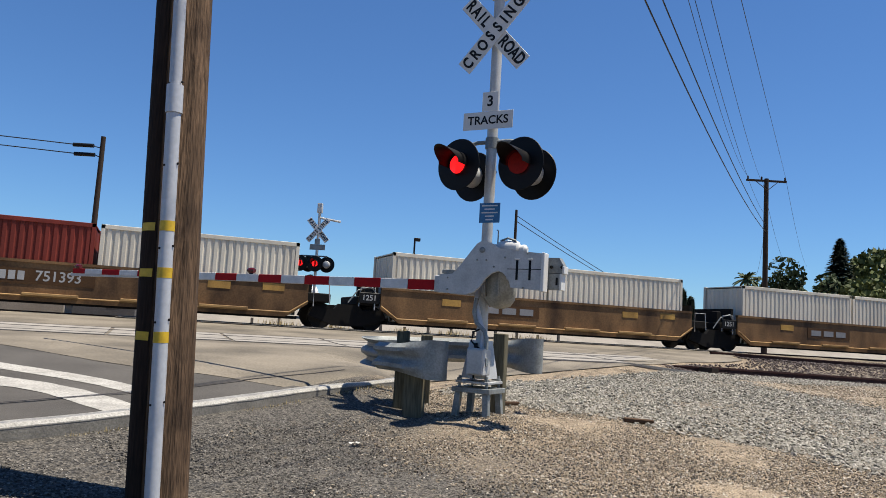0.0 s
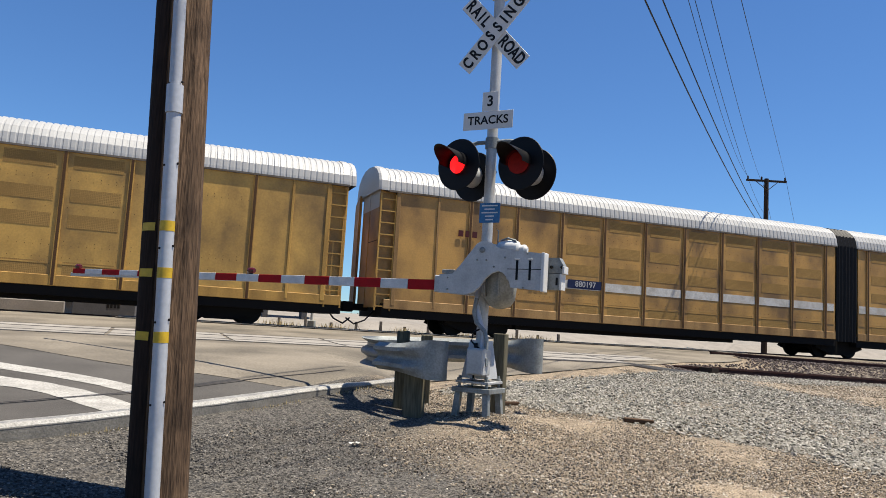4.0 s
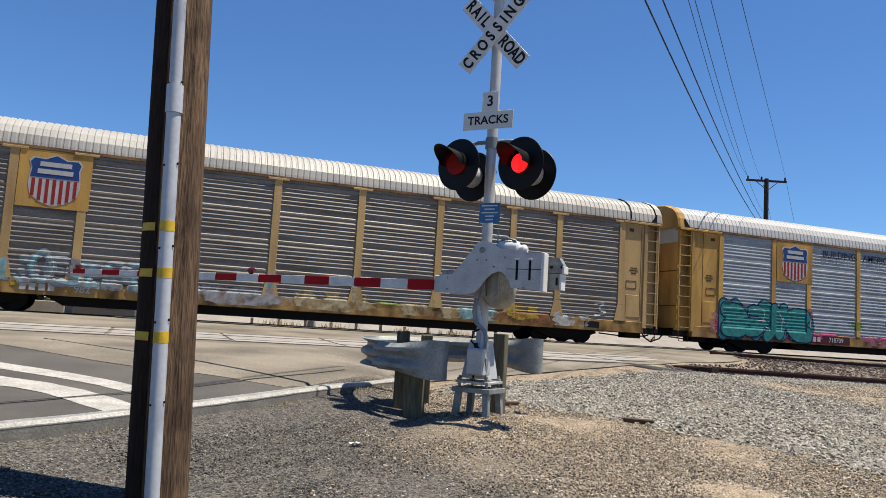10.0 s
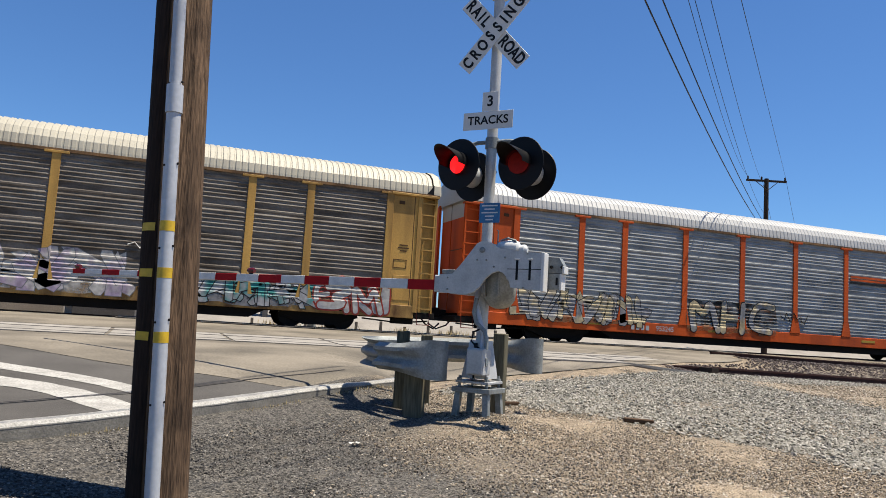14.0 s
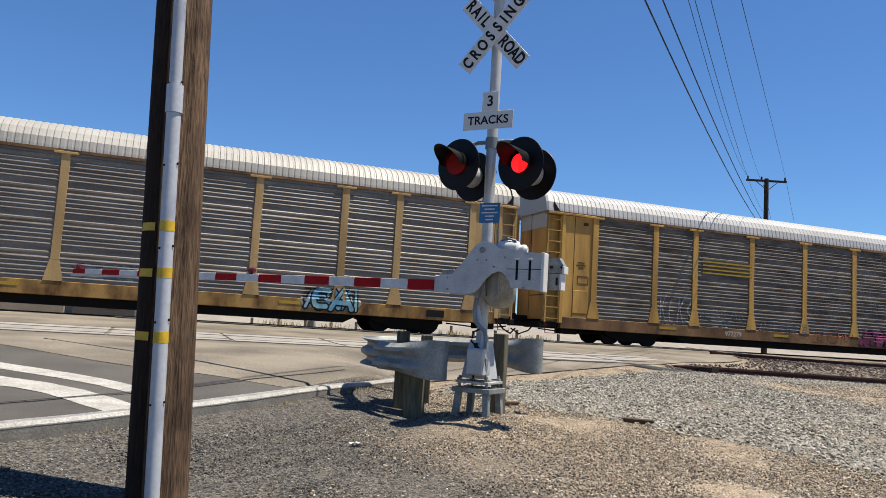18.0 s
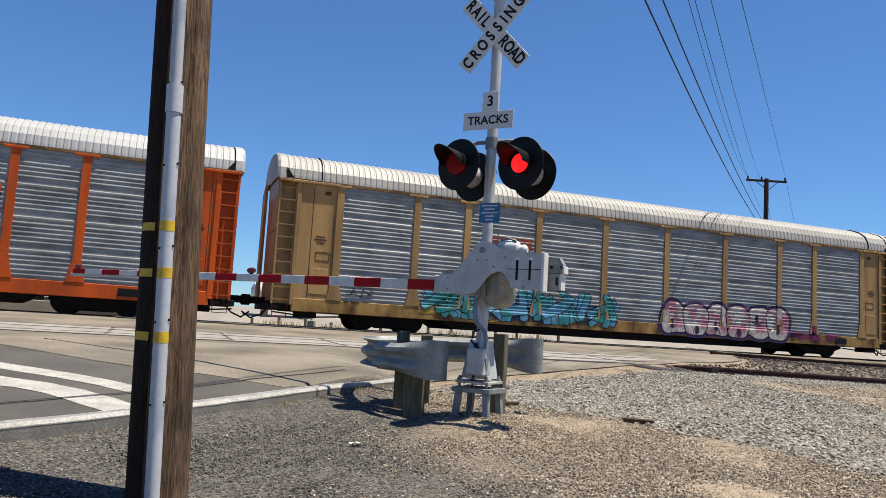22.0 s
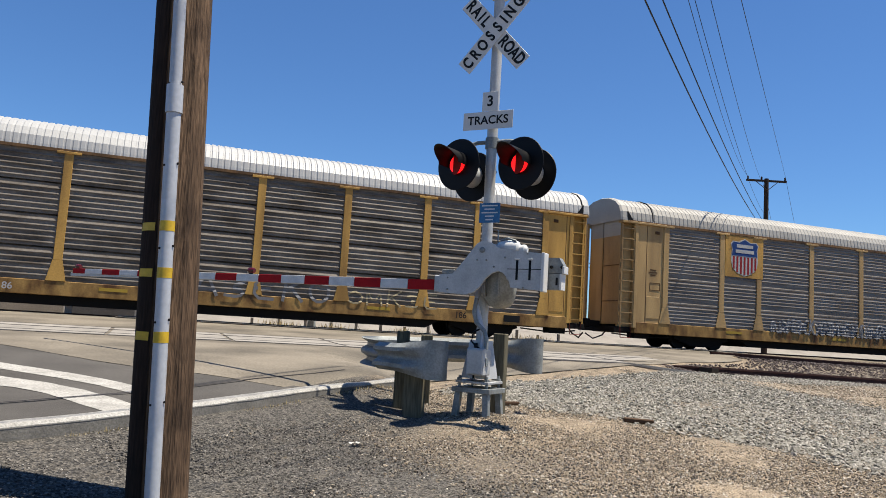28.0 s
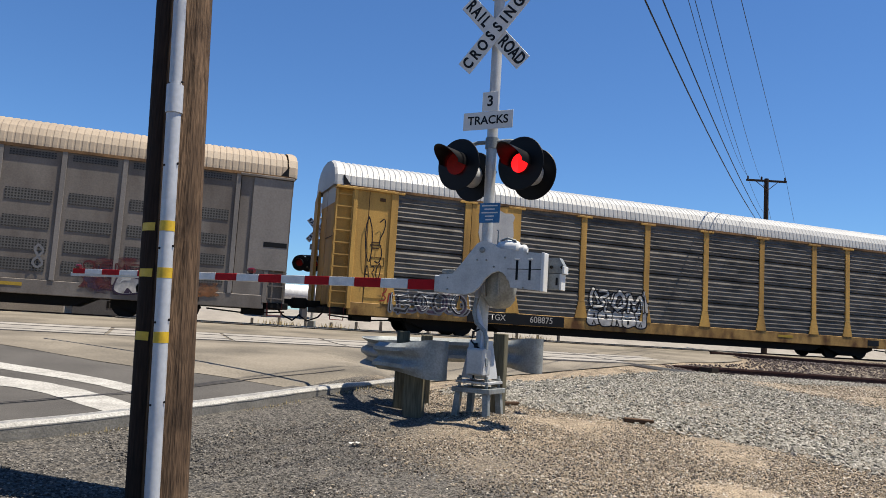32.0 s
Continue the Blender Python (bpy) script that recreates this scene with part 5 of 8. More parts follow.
def perforated(name, color, hole, pitch):
    """Sheet pierced by rows of small holes, dark behind."""
    m = mat(name, color, 0.65, 0, 0.2, 1.0, 20, 0.1, stain=0.5)
    n, l = m.node_tree.nodes, m.node_tree.links
    b = n["Principled BSDF"]
    was = b.inputs["Base Color"].links[0].from_socket
    tc, sp, cb, vo, mr, mx = n.new("ShaderNodeTexCoord"), n.new("ShaderNodeSeparateXYZ"), n.new("ShaderNodeCombineXYZ"), n.new("ShaderNodeTexVoronoi"), n.new("ShaderNodeMapRange"), n.new("ShaderNodeMix")
    l.new(tc.outputs["Object"], sp.inputs[0])
    l.new(sp.outputs[0], cb.inputs[0]); l.new(sp.outputs[2], cb.inputs[1])
    vo.voronoi_dimensions = "2D"
    vo.inputs["Scale"].default_value, vo.inputs["Randomness"].default_value = 1 / pitch, 0.0
    l.new(cb.outputs[0], vo.inputs["Vector"]); l.new(vo.outputs["Distance"], mr.inputs[0])
    mr.inputs[1].default_value, mr.inputs[2].default_value = 0.28, 0.4
    mx.data_type = "RGBA"; mx.inputs["A"].default_value = (*hole, 1)
    l.new(mr.outputs[0], mx.inputs["Factor"]); l.new(was, mx.inputs["B"]); l.new(mx.outputs["Result"], b.inputs["Base Color"])
    return m


SILLS = mat("rust_streaked_sill", (0.43, 0.26, 0.085), 0.65, 0, 0.2, 2.2, 30, 0.1, streak=0.5, dark=(0.09, 0.038, 0.015), stain=0.95)
GREYPOST = mat("pale_grey_paint", (0.27, 0.245, 0.225), 0.6, 0, 0.14, 1.0, 20, 0.1, streak=0.8, stain=0.4)
MESH_HOLES = perforated("perforated_tan_sheet", (0.47, 0.285, 0.09), (0.23, 0.135, 0.042), 0.05)
GREY_HOLES = perforated("perforated_grey_sheet", (0.13, 0.125, 0.12), (0.025, 0.024, 0.023), 0.085)
BROWN_POST = mat("dark_brown_post", (0.11, 0.055, 0.022), 0.65, 0, 0.2, 1.4, 25, 0.1, streak=0.9, stain=0.6)
PAINT_RGB = dict(
    rose=(0.4, 0.045, 0.15), azure=(0.05, 0.26, 0.48),
    white=(0.5, 0.5, 0.5), black=(0.012, 0.012, 0.015), blue=(0.018, 0.06, 0.22), sky=(0.08, 0.23, 0.36), teal=(0.02, 0.17, 0.165), pink=(0.34, 0.13, 0.18),
    magenta=(0.17, 0.018, 0.085), green=(0.15, 0.25, 0.04), red=(0.32, 0.02, 0.022), purple=(0.075, 0.04, 0.13), grey=(0.2, 0.2, 0.21), violet=(0.2, 0.14, 0.24), navy=(0.014, 0.024, 0.08), rust=(0.2, 0.085, 0.035),
    yellow=(0.45, 0.3, 0.045), maroon=(0.085, 0.018, 0.022), brick=(0.33, 0.05, 0.035), plum=(0.045, 0.03, 0.055), band=(0.42, 0.4, 0.37), cream=(0.4, 0.33, 0.2), silver=(0.3, 0.3, 0.31), aqua=(0.2, 0.36, 0.38), lilac=(0.3, 0.24, 0.32))
PAINTS = {k: mat("spray_paint_" + k, c, 0.6, 0, 0.12, 2.5, 30, 0.03, stain=0.25) for k, c in PAINT_RGB.items()}
CACHE = {}
SIDE = 1.47


def cached(key, make, material, soft=0):
    if key not in CACHE:
        me = make().mesh(key[0], material)
        if soft:
            smooth_by(me, soft)
        CACHE[key] = me
    return CACHE[key]


def ridge_profile(z0, z1, bands, d):
    """Heights and depths up a side sheet: four-joint sheets carry evenly spread ridges, the others groups of five under a plain band."""
    prof, H = [(z0, 0.0)], (z1 - z0) / 4
    for b in range(4):
        for i in range(5):
            c = z0 + H * (b + (0.15 + 0.172 * i if bands == 4 else 0.12 + 0.142 * i))
            prof += [(c - 0.034, 0.0), (c - 0.027, -d), (c - 0.012, -d), (c + 0.048, 0.0)]
        if bands != 4:
            c = z0 + H * (b + 0.86)
            prof += [(c - 0.09, 0.0), (c - 0.05, -0.018), (c, -0.018), (c + 0.03, 0.0)]
        elif b < 3:
            e = z0 + H * (b + 1)
            prof += [(e - 0.032, 0.0), (e - 0.03, 0.16), (e + 0.02, 0.16), (e + 0.022, 0.0)]
    return prof + [(z1, 0.0)]


def ribbed(w, z0, z1, bands, d):
    """A side panel w wide: sheets with raised level ridges; with four bands the sheets' joints show as dark gaps."""
    prof = ridge_profile(z0, z1, bands, d)
    return Geo().sheet([[(-w / 2, d, z) for z, d in prof], [(w / 2, d, z) for z, d in prof]])


PLAIN = {}       # cars with flat panels among the ridged ones: where these stand
RIDGED = {}      # cars with ridged sides: their bands, posts and depth of ridge


def drape(me, car):
    """Lays flat sprayed paint over the ridges of a car's sheets; on posts and sill it stays flat."""
    if car.name not in RIDGED:
        return me
    bands, posts, deep = RIDGED[car.name]
    prof = [(z, min(d, 0.0)) for z, d in ridge_profile(0.94, 4.79, bands, deep)]
    zs, xs = [v.co.z for v in me.vertices], [v.co.x for v in me.vertices]
    z_lo, z_hi, x_lo, x_hi = min(zs), max(zs), min(xs), max(xs)
    bm = bmesh.new()
    bm.from_mesh(me)
    for z, _ in prof:
        if z_lo < z < z_hi:
            bmesh.ops.bisect_plane(bm, geom=bm.verts[:] + bm.edges[:] + bm.faces[:], plane_co=(0, 0, z), plane_no=(0, 0, 1), dist=0.0005)
    flats = PLAIN.get(car.name, ())
    for x in [x for q in flats for x in q]:
        if x_lo < x < x_hi:
            bmesh.ops.bisect_plane(bm, geom=bm.verts[:] + bm.edges[:] + bm.faces[:], plane_co=(x, 0, 0), plane_no=(1, 0, 0), dist=0.0005)
    for x in posts:
        for dx in (-0.135, -0.127, 0.127, 0.135):
            if x_lo < x + dx < x_hi:
                bmesh.ops.bisect_plane(bm, geom=bm.verts[:] + bm.edges[:] + bm.faces[:], plane_co=(x + dx, 0, 0), plane_no=(1, 0, 0), dist=0.0005)
    pz, pd = [q[0] for q in prof], [q[1] for q in prof]
    for v in bm.verts:
        on_sheet = v.co.z > 0.94 and all(abs(v.co.x - x) > 0.131 for x in posts) and abs(v.co.x) < 11.8
        if any(a <= v.co.x <= b for a, b in flats) and v.co.z > 0.94:
            v.co.y -= 0.006
        elif on_sheet:
            v.co.y += 0.05 - 0.002 + float(np.interp(v.co.z, pz, pd))
    bm.to_mesh(me)
    bm.free()
    return me


def sprayed(name, geo, material, parent, car, label=""):
    """A piece of sprayed paint on a car's side."""
    return part(name, drape(geo.mesh(name, material), car), None, parent, label)


def pressed(w, z0, z1):
    """A flat side panel with a shallow rim."""
    g = Geo()
    g.box(-w / 2, w / 2, 0.0, 0.04, z0, z1)
    g.box(-w / 2 + 0.06, w / 2 - 0.06, -0.012, 0.0, z0 + 0.32, z0 + 0.36)
    return g


def post_shape(z0, z1, foot=True, slim=False):
    g = Geo()
    if slim:
        return g.box(-0.115, 0.115, -SIDE - 0.046, -SIDE + 0.02, z0, z1, 0.008)
    if foot:
        # foot, shaft and cap in convex pieces
        g.prism(((-0.27, z0), (0.27, z0), (0.135, z0 + 0.62), (-0.135, z0 + 0.62)), -SIDE - 0.046, -SIDE + 0.02)
        g.box(-0.125, 0.125, -SIDE - 0.046, -SIDE + 0.02, z0 + 0.62, z1 - 0.05, 0.008)
        g.box(-0.34, 0.34, -SIDE - 0.075, -SIDE + 0.02, z1 - 0.06, z1 + 0.01, 0.006)
    else:
        g.box(-0.07, 0.07, -SIDE - 0.05, -SIDE + 0.02, z0, z1, 0.006)
    return g


def roof_shape(L, pitch=0.2):
    g, rows = Geo(), []
    arch = ((-1.5, 4.84), (-1.49, 4.95), (-1.45, 5.18), (-1.32, 5.42), (-1.05, 5.62), (-0.6, 5.78), (0.0, 5.84), (0.6, 5.78), (1.05, 5.62), (1.32, 5.42), (1.45, 5.18), (1.49, 4.95), (1.5, 4.84))
    n = int(L / pitch)
    for i in range(n):
        x = -L / 2 + L * i / n
        for f, h in ((0.0, 0.0), (0.16, 0.0), (0.3, 0.02), (0.86, 0.02)):
            k = 1 + h / 1.5
            rows.append([(x + f * pitch, y * k, 4.84 + (z - 4.84) * (1 + h) if z > 4.9 else z) for y, z in arch])
    rows.append([(L / 2, y, z) for y, z in arch])
    g.sheet(rows)
    k = len(arch)
    g.f.append(tuple(range(k)))
    g.f.append(tuple((len(rows) - 1) * k + j for j in range(k)))
    return g


def cable_shape():
    return Geo().tube([(0, y, z) for y, z in ((-1.52, 4.9), (-1.48, 5.2), (-1.35, 5.45), (-1.07, 5.66), (-0.6, 5.82), (0, 5.88))], 0.022, 5)


def hood_shape(s):
    """The plain bent sheet that closes the roof's end."""
    g = Geo()
    arch = ((-1.51, 4.84), (-1.5, 4.95), (-1.46, 5.19), (-1.33, 5.44), (-1.06, 5.65), (-0.6, 5.81), (0.0, 5.87), (0.6, 5.81), (1.06, 5.65), (1.33, 5.44), (1.46, 5.19), (1.5, 4.95), (1.51, 4.84))
    rows = [[(s * x, y * k, 4.84 + (z - 4.84) * k) for y, z in arch] for x, k in ((0.12, 1.012), (0.34, 1.012), (0.42, 0.98))]
    g.sheet(rows)
    g.f.append(tuple(2 * len(arch) + j for j in range(len(arch))))
    return g


def end_leaf(s, y0, y1, z0, z1, out):
    """One leaf of the end doors, folded back at its edge; z1 is its height at the car's middle."""
    ys = [y0 + (y1 - y0) * k / 6 for k in range(7)]
    top = lambda y: z1 - 0.42 * (abs(y) / 1.38) ** 3
    g = Geo()
    g.sheet([[((out - 0.1) * s, y0, z0), ((out - 0.1) * s, y0, top(y0))]] + [[(out * s, y, z0), (out * s, y, top(y))] for y in ys] + [[((out - 0.1) * s, y1, z0), ((out - 0.1) * s, y1, top(y1))]])
    return g


def ladder_shape():
    g = Geo()
    for x in (-0.27, 0.27):
        g.box(x - 0.025, x + 0.025, -0.04, 0.0, 0.7, 4.72)
    for i in range(10):
        z = 0.85 + 0.41 * i
        g.box(-0.27, 0.27, -0.045, -0.012, z - 0.018, z + 0.018)
    return g


def end_doors(car, s, x, key, material, roof):
    """The folding doors that close a car's end: two leaves with a dark seam, a narrow outer fold and a white upper sheet."""
    at = pose(s * x, 0, 0)
    part("end_door", cached(("end_door", key, s, 0), lambda: end_leaf(s, -1.38, -0.22, 0.8, 5.5, 0.0), material), None, car, "tall folding end door", at)
    part("end_door", cached(("end_door", key, s, 1), lambda: end_leaf(s, -0.14, 0.78, 0.8, 5.5, 0.0), material), None, car, "tall folding end door", at)
    part("door_fold", cached(("door_fold", key, s), lambda: end_leaf(s, 0.8, 1.38, 0.8, 5.0, 0.16), material), None, car, "narrow outer fold of the end door", at)
    part("door_seam", cached(("door_seam", s), lambda: Geo().box(min(-0.06 * s, -0.03 * s), max(-0.06 * s, -0.03 * s), -0.26, -0.1, 0.8, 5.2), BLACK), None, car, "dark seam between the door leaves", at)
    part("upper_sheet", cached(("upper_sheet", s, roof), lambda: end_leaf(s, -1.37, -0.21, 4.25, 5.52, 0.012), ROOFS[roof]), None, car, "white upper end sheet", at)
    part("upper_sheet", cached(("upper_sheet", s, roof, 1), lambda: end_leaf(s, -0.15, 0.77, 4.25, 5.52, 0.012), ROOFS[roof]), None, car, "white upper end sheet", at)
    for z in (1.7, 3.1):
        part("door_bar", cached(("door_bar", s), lambda: Geo().box(min(0.004 * s, 0.02 * s), max(0.004 * s, 0.02 * s), -1.34, -0.26, -0.015, 0.015), BROWN_POST), None, car, "", pose(s * x, 0, z))


def truck(parent, x):
    t = part("truck", cached(("truck",), lambda: Geo().prism(((-1.35, 0.4), (-1.2, 0.72), (-0.5, 0.66), (-0.35, 0.84), (0.35, 0.84), (0.5, 0.66), (1.2, 0.72), (1.35, 0.4), (1.05, 0.3), (0.5, 0.12), (-0.5, 0.12), (-1.05, 0.3)), -1.1, -0.92).prism(((-1.35, 0.4), (-1.2, 0.72), (-0.5, 0.66), (-0.35, 0.84), (0.35, 0.84), (0.5, 0.66), (1.2, 0.72), (1.35, 0.4), (1.05, 0.3), (0.5, 0.12), (-0.5, 0.12), (-1.05, 0.3)), 0.92, 1.1).box(-0.3, 0.3, -0.92, 0.92, 0.35, 0.62).box(-0.5, 0.5, -0.9, -0.8, 0.1, 0.7), UNDER), None, parent, "near-black wheel truck", pose(x, 0, 0))
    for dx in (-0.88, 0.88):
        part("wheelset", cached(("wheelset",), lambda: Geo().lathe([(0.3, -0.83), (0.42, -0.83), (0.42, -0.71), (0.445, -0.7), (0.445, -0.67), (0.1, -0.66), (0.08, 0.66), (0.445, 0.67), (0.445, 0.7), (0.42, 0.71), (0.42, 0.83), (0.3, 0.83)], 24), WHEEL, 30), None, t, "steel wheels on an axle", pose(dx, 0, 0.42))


def coupler(parent, x, sgn):
    part("coupler", cached(("coupler", sgn), lambda: Geo().box(min(0, sgn * 0.75), max(0, sgn * 0.75), -0.12, 0.12, 0.68, 0.92, 0.02).box(min(sgn * 0.55, sgn * 0.85), max(sgn * 0.55, sgn * 0.85), -0.2, 0.2, 0.62, 0.98, 0.04), UNDER), None, parent, "knuckle coupler", pose(x, 0, 0))
    part("air_hose", cached(("air_hose", sgn), lambda: Geo().tube([(sgn * -0.1, -0.5, 0.7), (sgn * 0.2, -0.5, 0.35), (sgn * 0.55, -0.4, 0.2), (sgn * 0.82, -0.25, 0.4)], 0.03, 6), BLACK), None, parent, "black brake hose", pose(x, 0, 0))


POSTS = (-11.82, -9.07, -7.15, -4.29, -1.42, 1.42, 4.29, 7.15, 9.07, 11.82)


def spray(a, b, worn=False):
    """Two sprayed colours that run into each other, faded in patches."""
    key = ("spray", a, b, worn)
    if key in CACHE:
        return CACHE[key]
    m = bpy.data.materials.new("spray_paint_blend")
    m.use_nodes = True
    n, l = m.node_tree.nodes, m.node_tree.links
    bs = n["Principled BSDF"]
    bs.inputs["Roughness"].default_value = 0.65
    bs.inputs["Specular IOR Level"].default_value = 0.25
    tc, oi = n.new("ShaderNodeTexCoord"), n.new("ShaderNodeObjectInfo")
    off = n.new("ShaderNodeMath"); off.operation = "MULTIPLY"; off.inputs[1].default_value = 31.0
    ad = n.new("ShaderNodeVectorMath"); ad.operation = "ADD"
    l.new(oi.outputs["Random"], off.inputs[0]); l.new(tc.outputs["Object"], ad.inputs[0]); l.new(off.outputs[0], ad.inputs[1])
    nz, r = n.new("ShaderNodeTexNoise"), n.new("ShaderNodeValToRGB")
    nz.inputs["Scale"].default_value, nz.inputs["Detail"].default_value = 1.3, 3
    l.new(ad.outputs[0], nz.inputs["Vector"]); l.new(nz.outputs[0], r.inputs[0])
    e = r.color_ramp.elements
    e[0].position, e[0].color = 0.45, (*PAINT_RGB[a], 1)
    e[1].position, e[1].color = 0.58, (*PAINT_RGB[b], 1)
    fade, mr = n.new("ShaderNodeTexNoise"), n.new("ShaderNodeMapRange")
    fade.inputs["Scale"].default_value, fade.inputs["Detail"].default_value = 6, 4
    l.new(tc.outputs["Object"], fade.inputs["Vector"])
    mr.inputs[1].default_value, mr.inputs[2].default_value, mr.inputs[3].default_value, mr.inputs[4].default_value = 0.3, 0.7, 0.6, 1.15
    l.new(fade.outputs[0], mr.inputs[0])
    mu = n.new("ShaderNodeMix"); mu.data_type = "RGBA"; mu.blend_type = "MULTIPLY"; mu.inputs["Factor"].default_value = 1
    l.new(r.outputs[0], mu.inputs["A"]); l.new(mr.outputs[0], mu.inputs["B"]); l.new(mu.outputs["Result"], bs.inputs["Base Color"])
    if worn:        # patchy: the sheet below shows through
        wn_, wr = n.new("ShaderNodeTexNoise"), n.new("ShaderNodeMapRange")
        wn_.inputs["Scale"].default_value, wn_.inputs["Detail"].default_value = 2.2, 6
        l.new(ad.outputs[0], wn_.inputs["Vector"]); l.new(wn_.outputs[0], wr.inputs[0])
        wr.inputs[1].default_value, wr.inputs[2].default_value, wr.inputs[4].default_value = 0.36, 0.56, 0.85
        l.new(wr.outputs[0], bs.inputs["Alpha"])
    CACHE[key] = m
    return m


GLYPHS = {"hook": (((.1, .88), (.75, .95), (.92, .72), (.25, .48), (.88, .3), (.7, .05), (.05, .1)),),
          "fork": (((.15, 0), (.2, 1)), ((.2, .5), (.95, 1)), ((.4, .55), (.95, 0))),
          "loop": (((.5, 1), (.08, .75), (.1, .25), (.5, .02), (.9, .25), (.92, .75), (.5, 1)),),
          "gate": (((.08, 0), (.12, 1), (.55, .2), (.88, 1), (.95, 0)),),
          "bar": (((0, .9), (1, .95)), ((.52, .9), (.45, 0))),
          "tent": (((0, 0), (.5, 1.05), (1, 0)), ((.2, .35), (.8, .3))),
          "comb": (((.88, .95), (.15, .95), (.1, .05), (.92, .05)), ((.12, .5), (.75, .52))),
          "M": (((0, 0), (.1, 1), (.5, .4), (.9, 1), (1, 0)),), "H": (((.1, 0), (.1, 1)), ((.9, 0), (.9, 1)), ((.1, .5), (.9, .5))),
          "C": (((.95, .9), (.3, 1), (.05, .6), (.1, .15), (.95, .05)),), "l": (((.35, 1), (.5, 0)),),
          "f": (((.95, .85), (.6, 1), (.35, .85), (.4, 0)), ((.1, .62), (.8, .6))), "r": (((.25, .62), (.35, 0)), ((.3, .5), (.85, .66))),
          "8": (((.5, 1), (.15, .8), (.5, .55), (.9, .25), (.5, 0), (.1, .25), (.5, .55), (.85, .8), (.5, 1)),), "0": (((.5, .75), (.12, .55), (.12, .2), (.5, 0), (.88, .2), (.88, .55), (.5, .75)),), "A": (((0, 0), (.5, 1.05), (1, 0)), ((.2, .35), (.8, .3)))}


def rounded_line(pts):
    out = [pts[0]]
    for (ax, az), (bx, bz) in zip(pts, pts[1:]):
        out += [(ax * 0.75 + bx * 0.25, az * 0.75 + bz * 0.25), (ax * 0.25 + bx * 0.75, az * 0.25 + bz * 0.75)]
    return out + [pts[-1]]


def stroke(g, pts, hw, y, over=0.7):
    """A broad painted line through points, rising by a hair along its way."""
    n = len(pts)
    rows = []
    for k, (x, z) in enumerate(pts):
        (ax, az), (bx, bz) = pts[max(k - 1, 0)], pts[min(k + 1, n - 1)]
        L = math.hypot(bx - ax, bz - az) + 1e-6
        dx, dz = (bx - ax) / L, (bz - az) / L
        e = 0.1 * hw * over * (-1 if k == 0 else 1 if k == n - 1 else 0)
        x, z = x + dx * e, z + dz * e
        rows.append([(x - dz * hw, y - 0.0006 * k, z + dx * hw), (x + dz * hw, y - 0.0006 * k, z - dx * hw)])
        if over > 0.5 and k in (0, n - 1):
            yc = y - 0.0006 * k
            g.add([(x + hw * math.cos(a * 0.524), yc, z + hw * math.sin(a * 0.524)) for a in range(12)], [tuple(range(12))])
    g.sheet(rows)


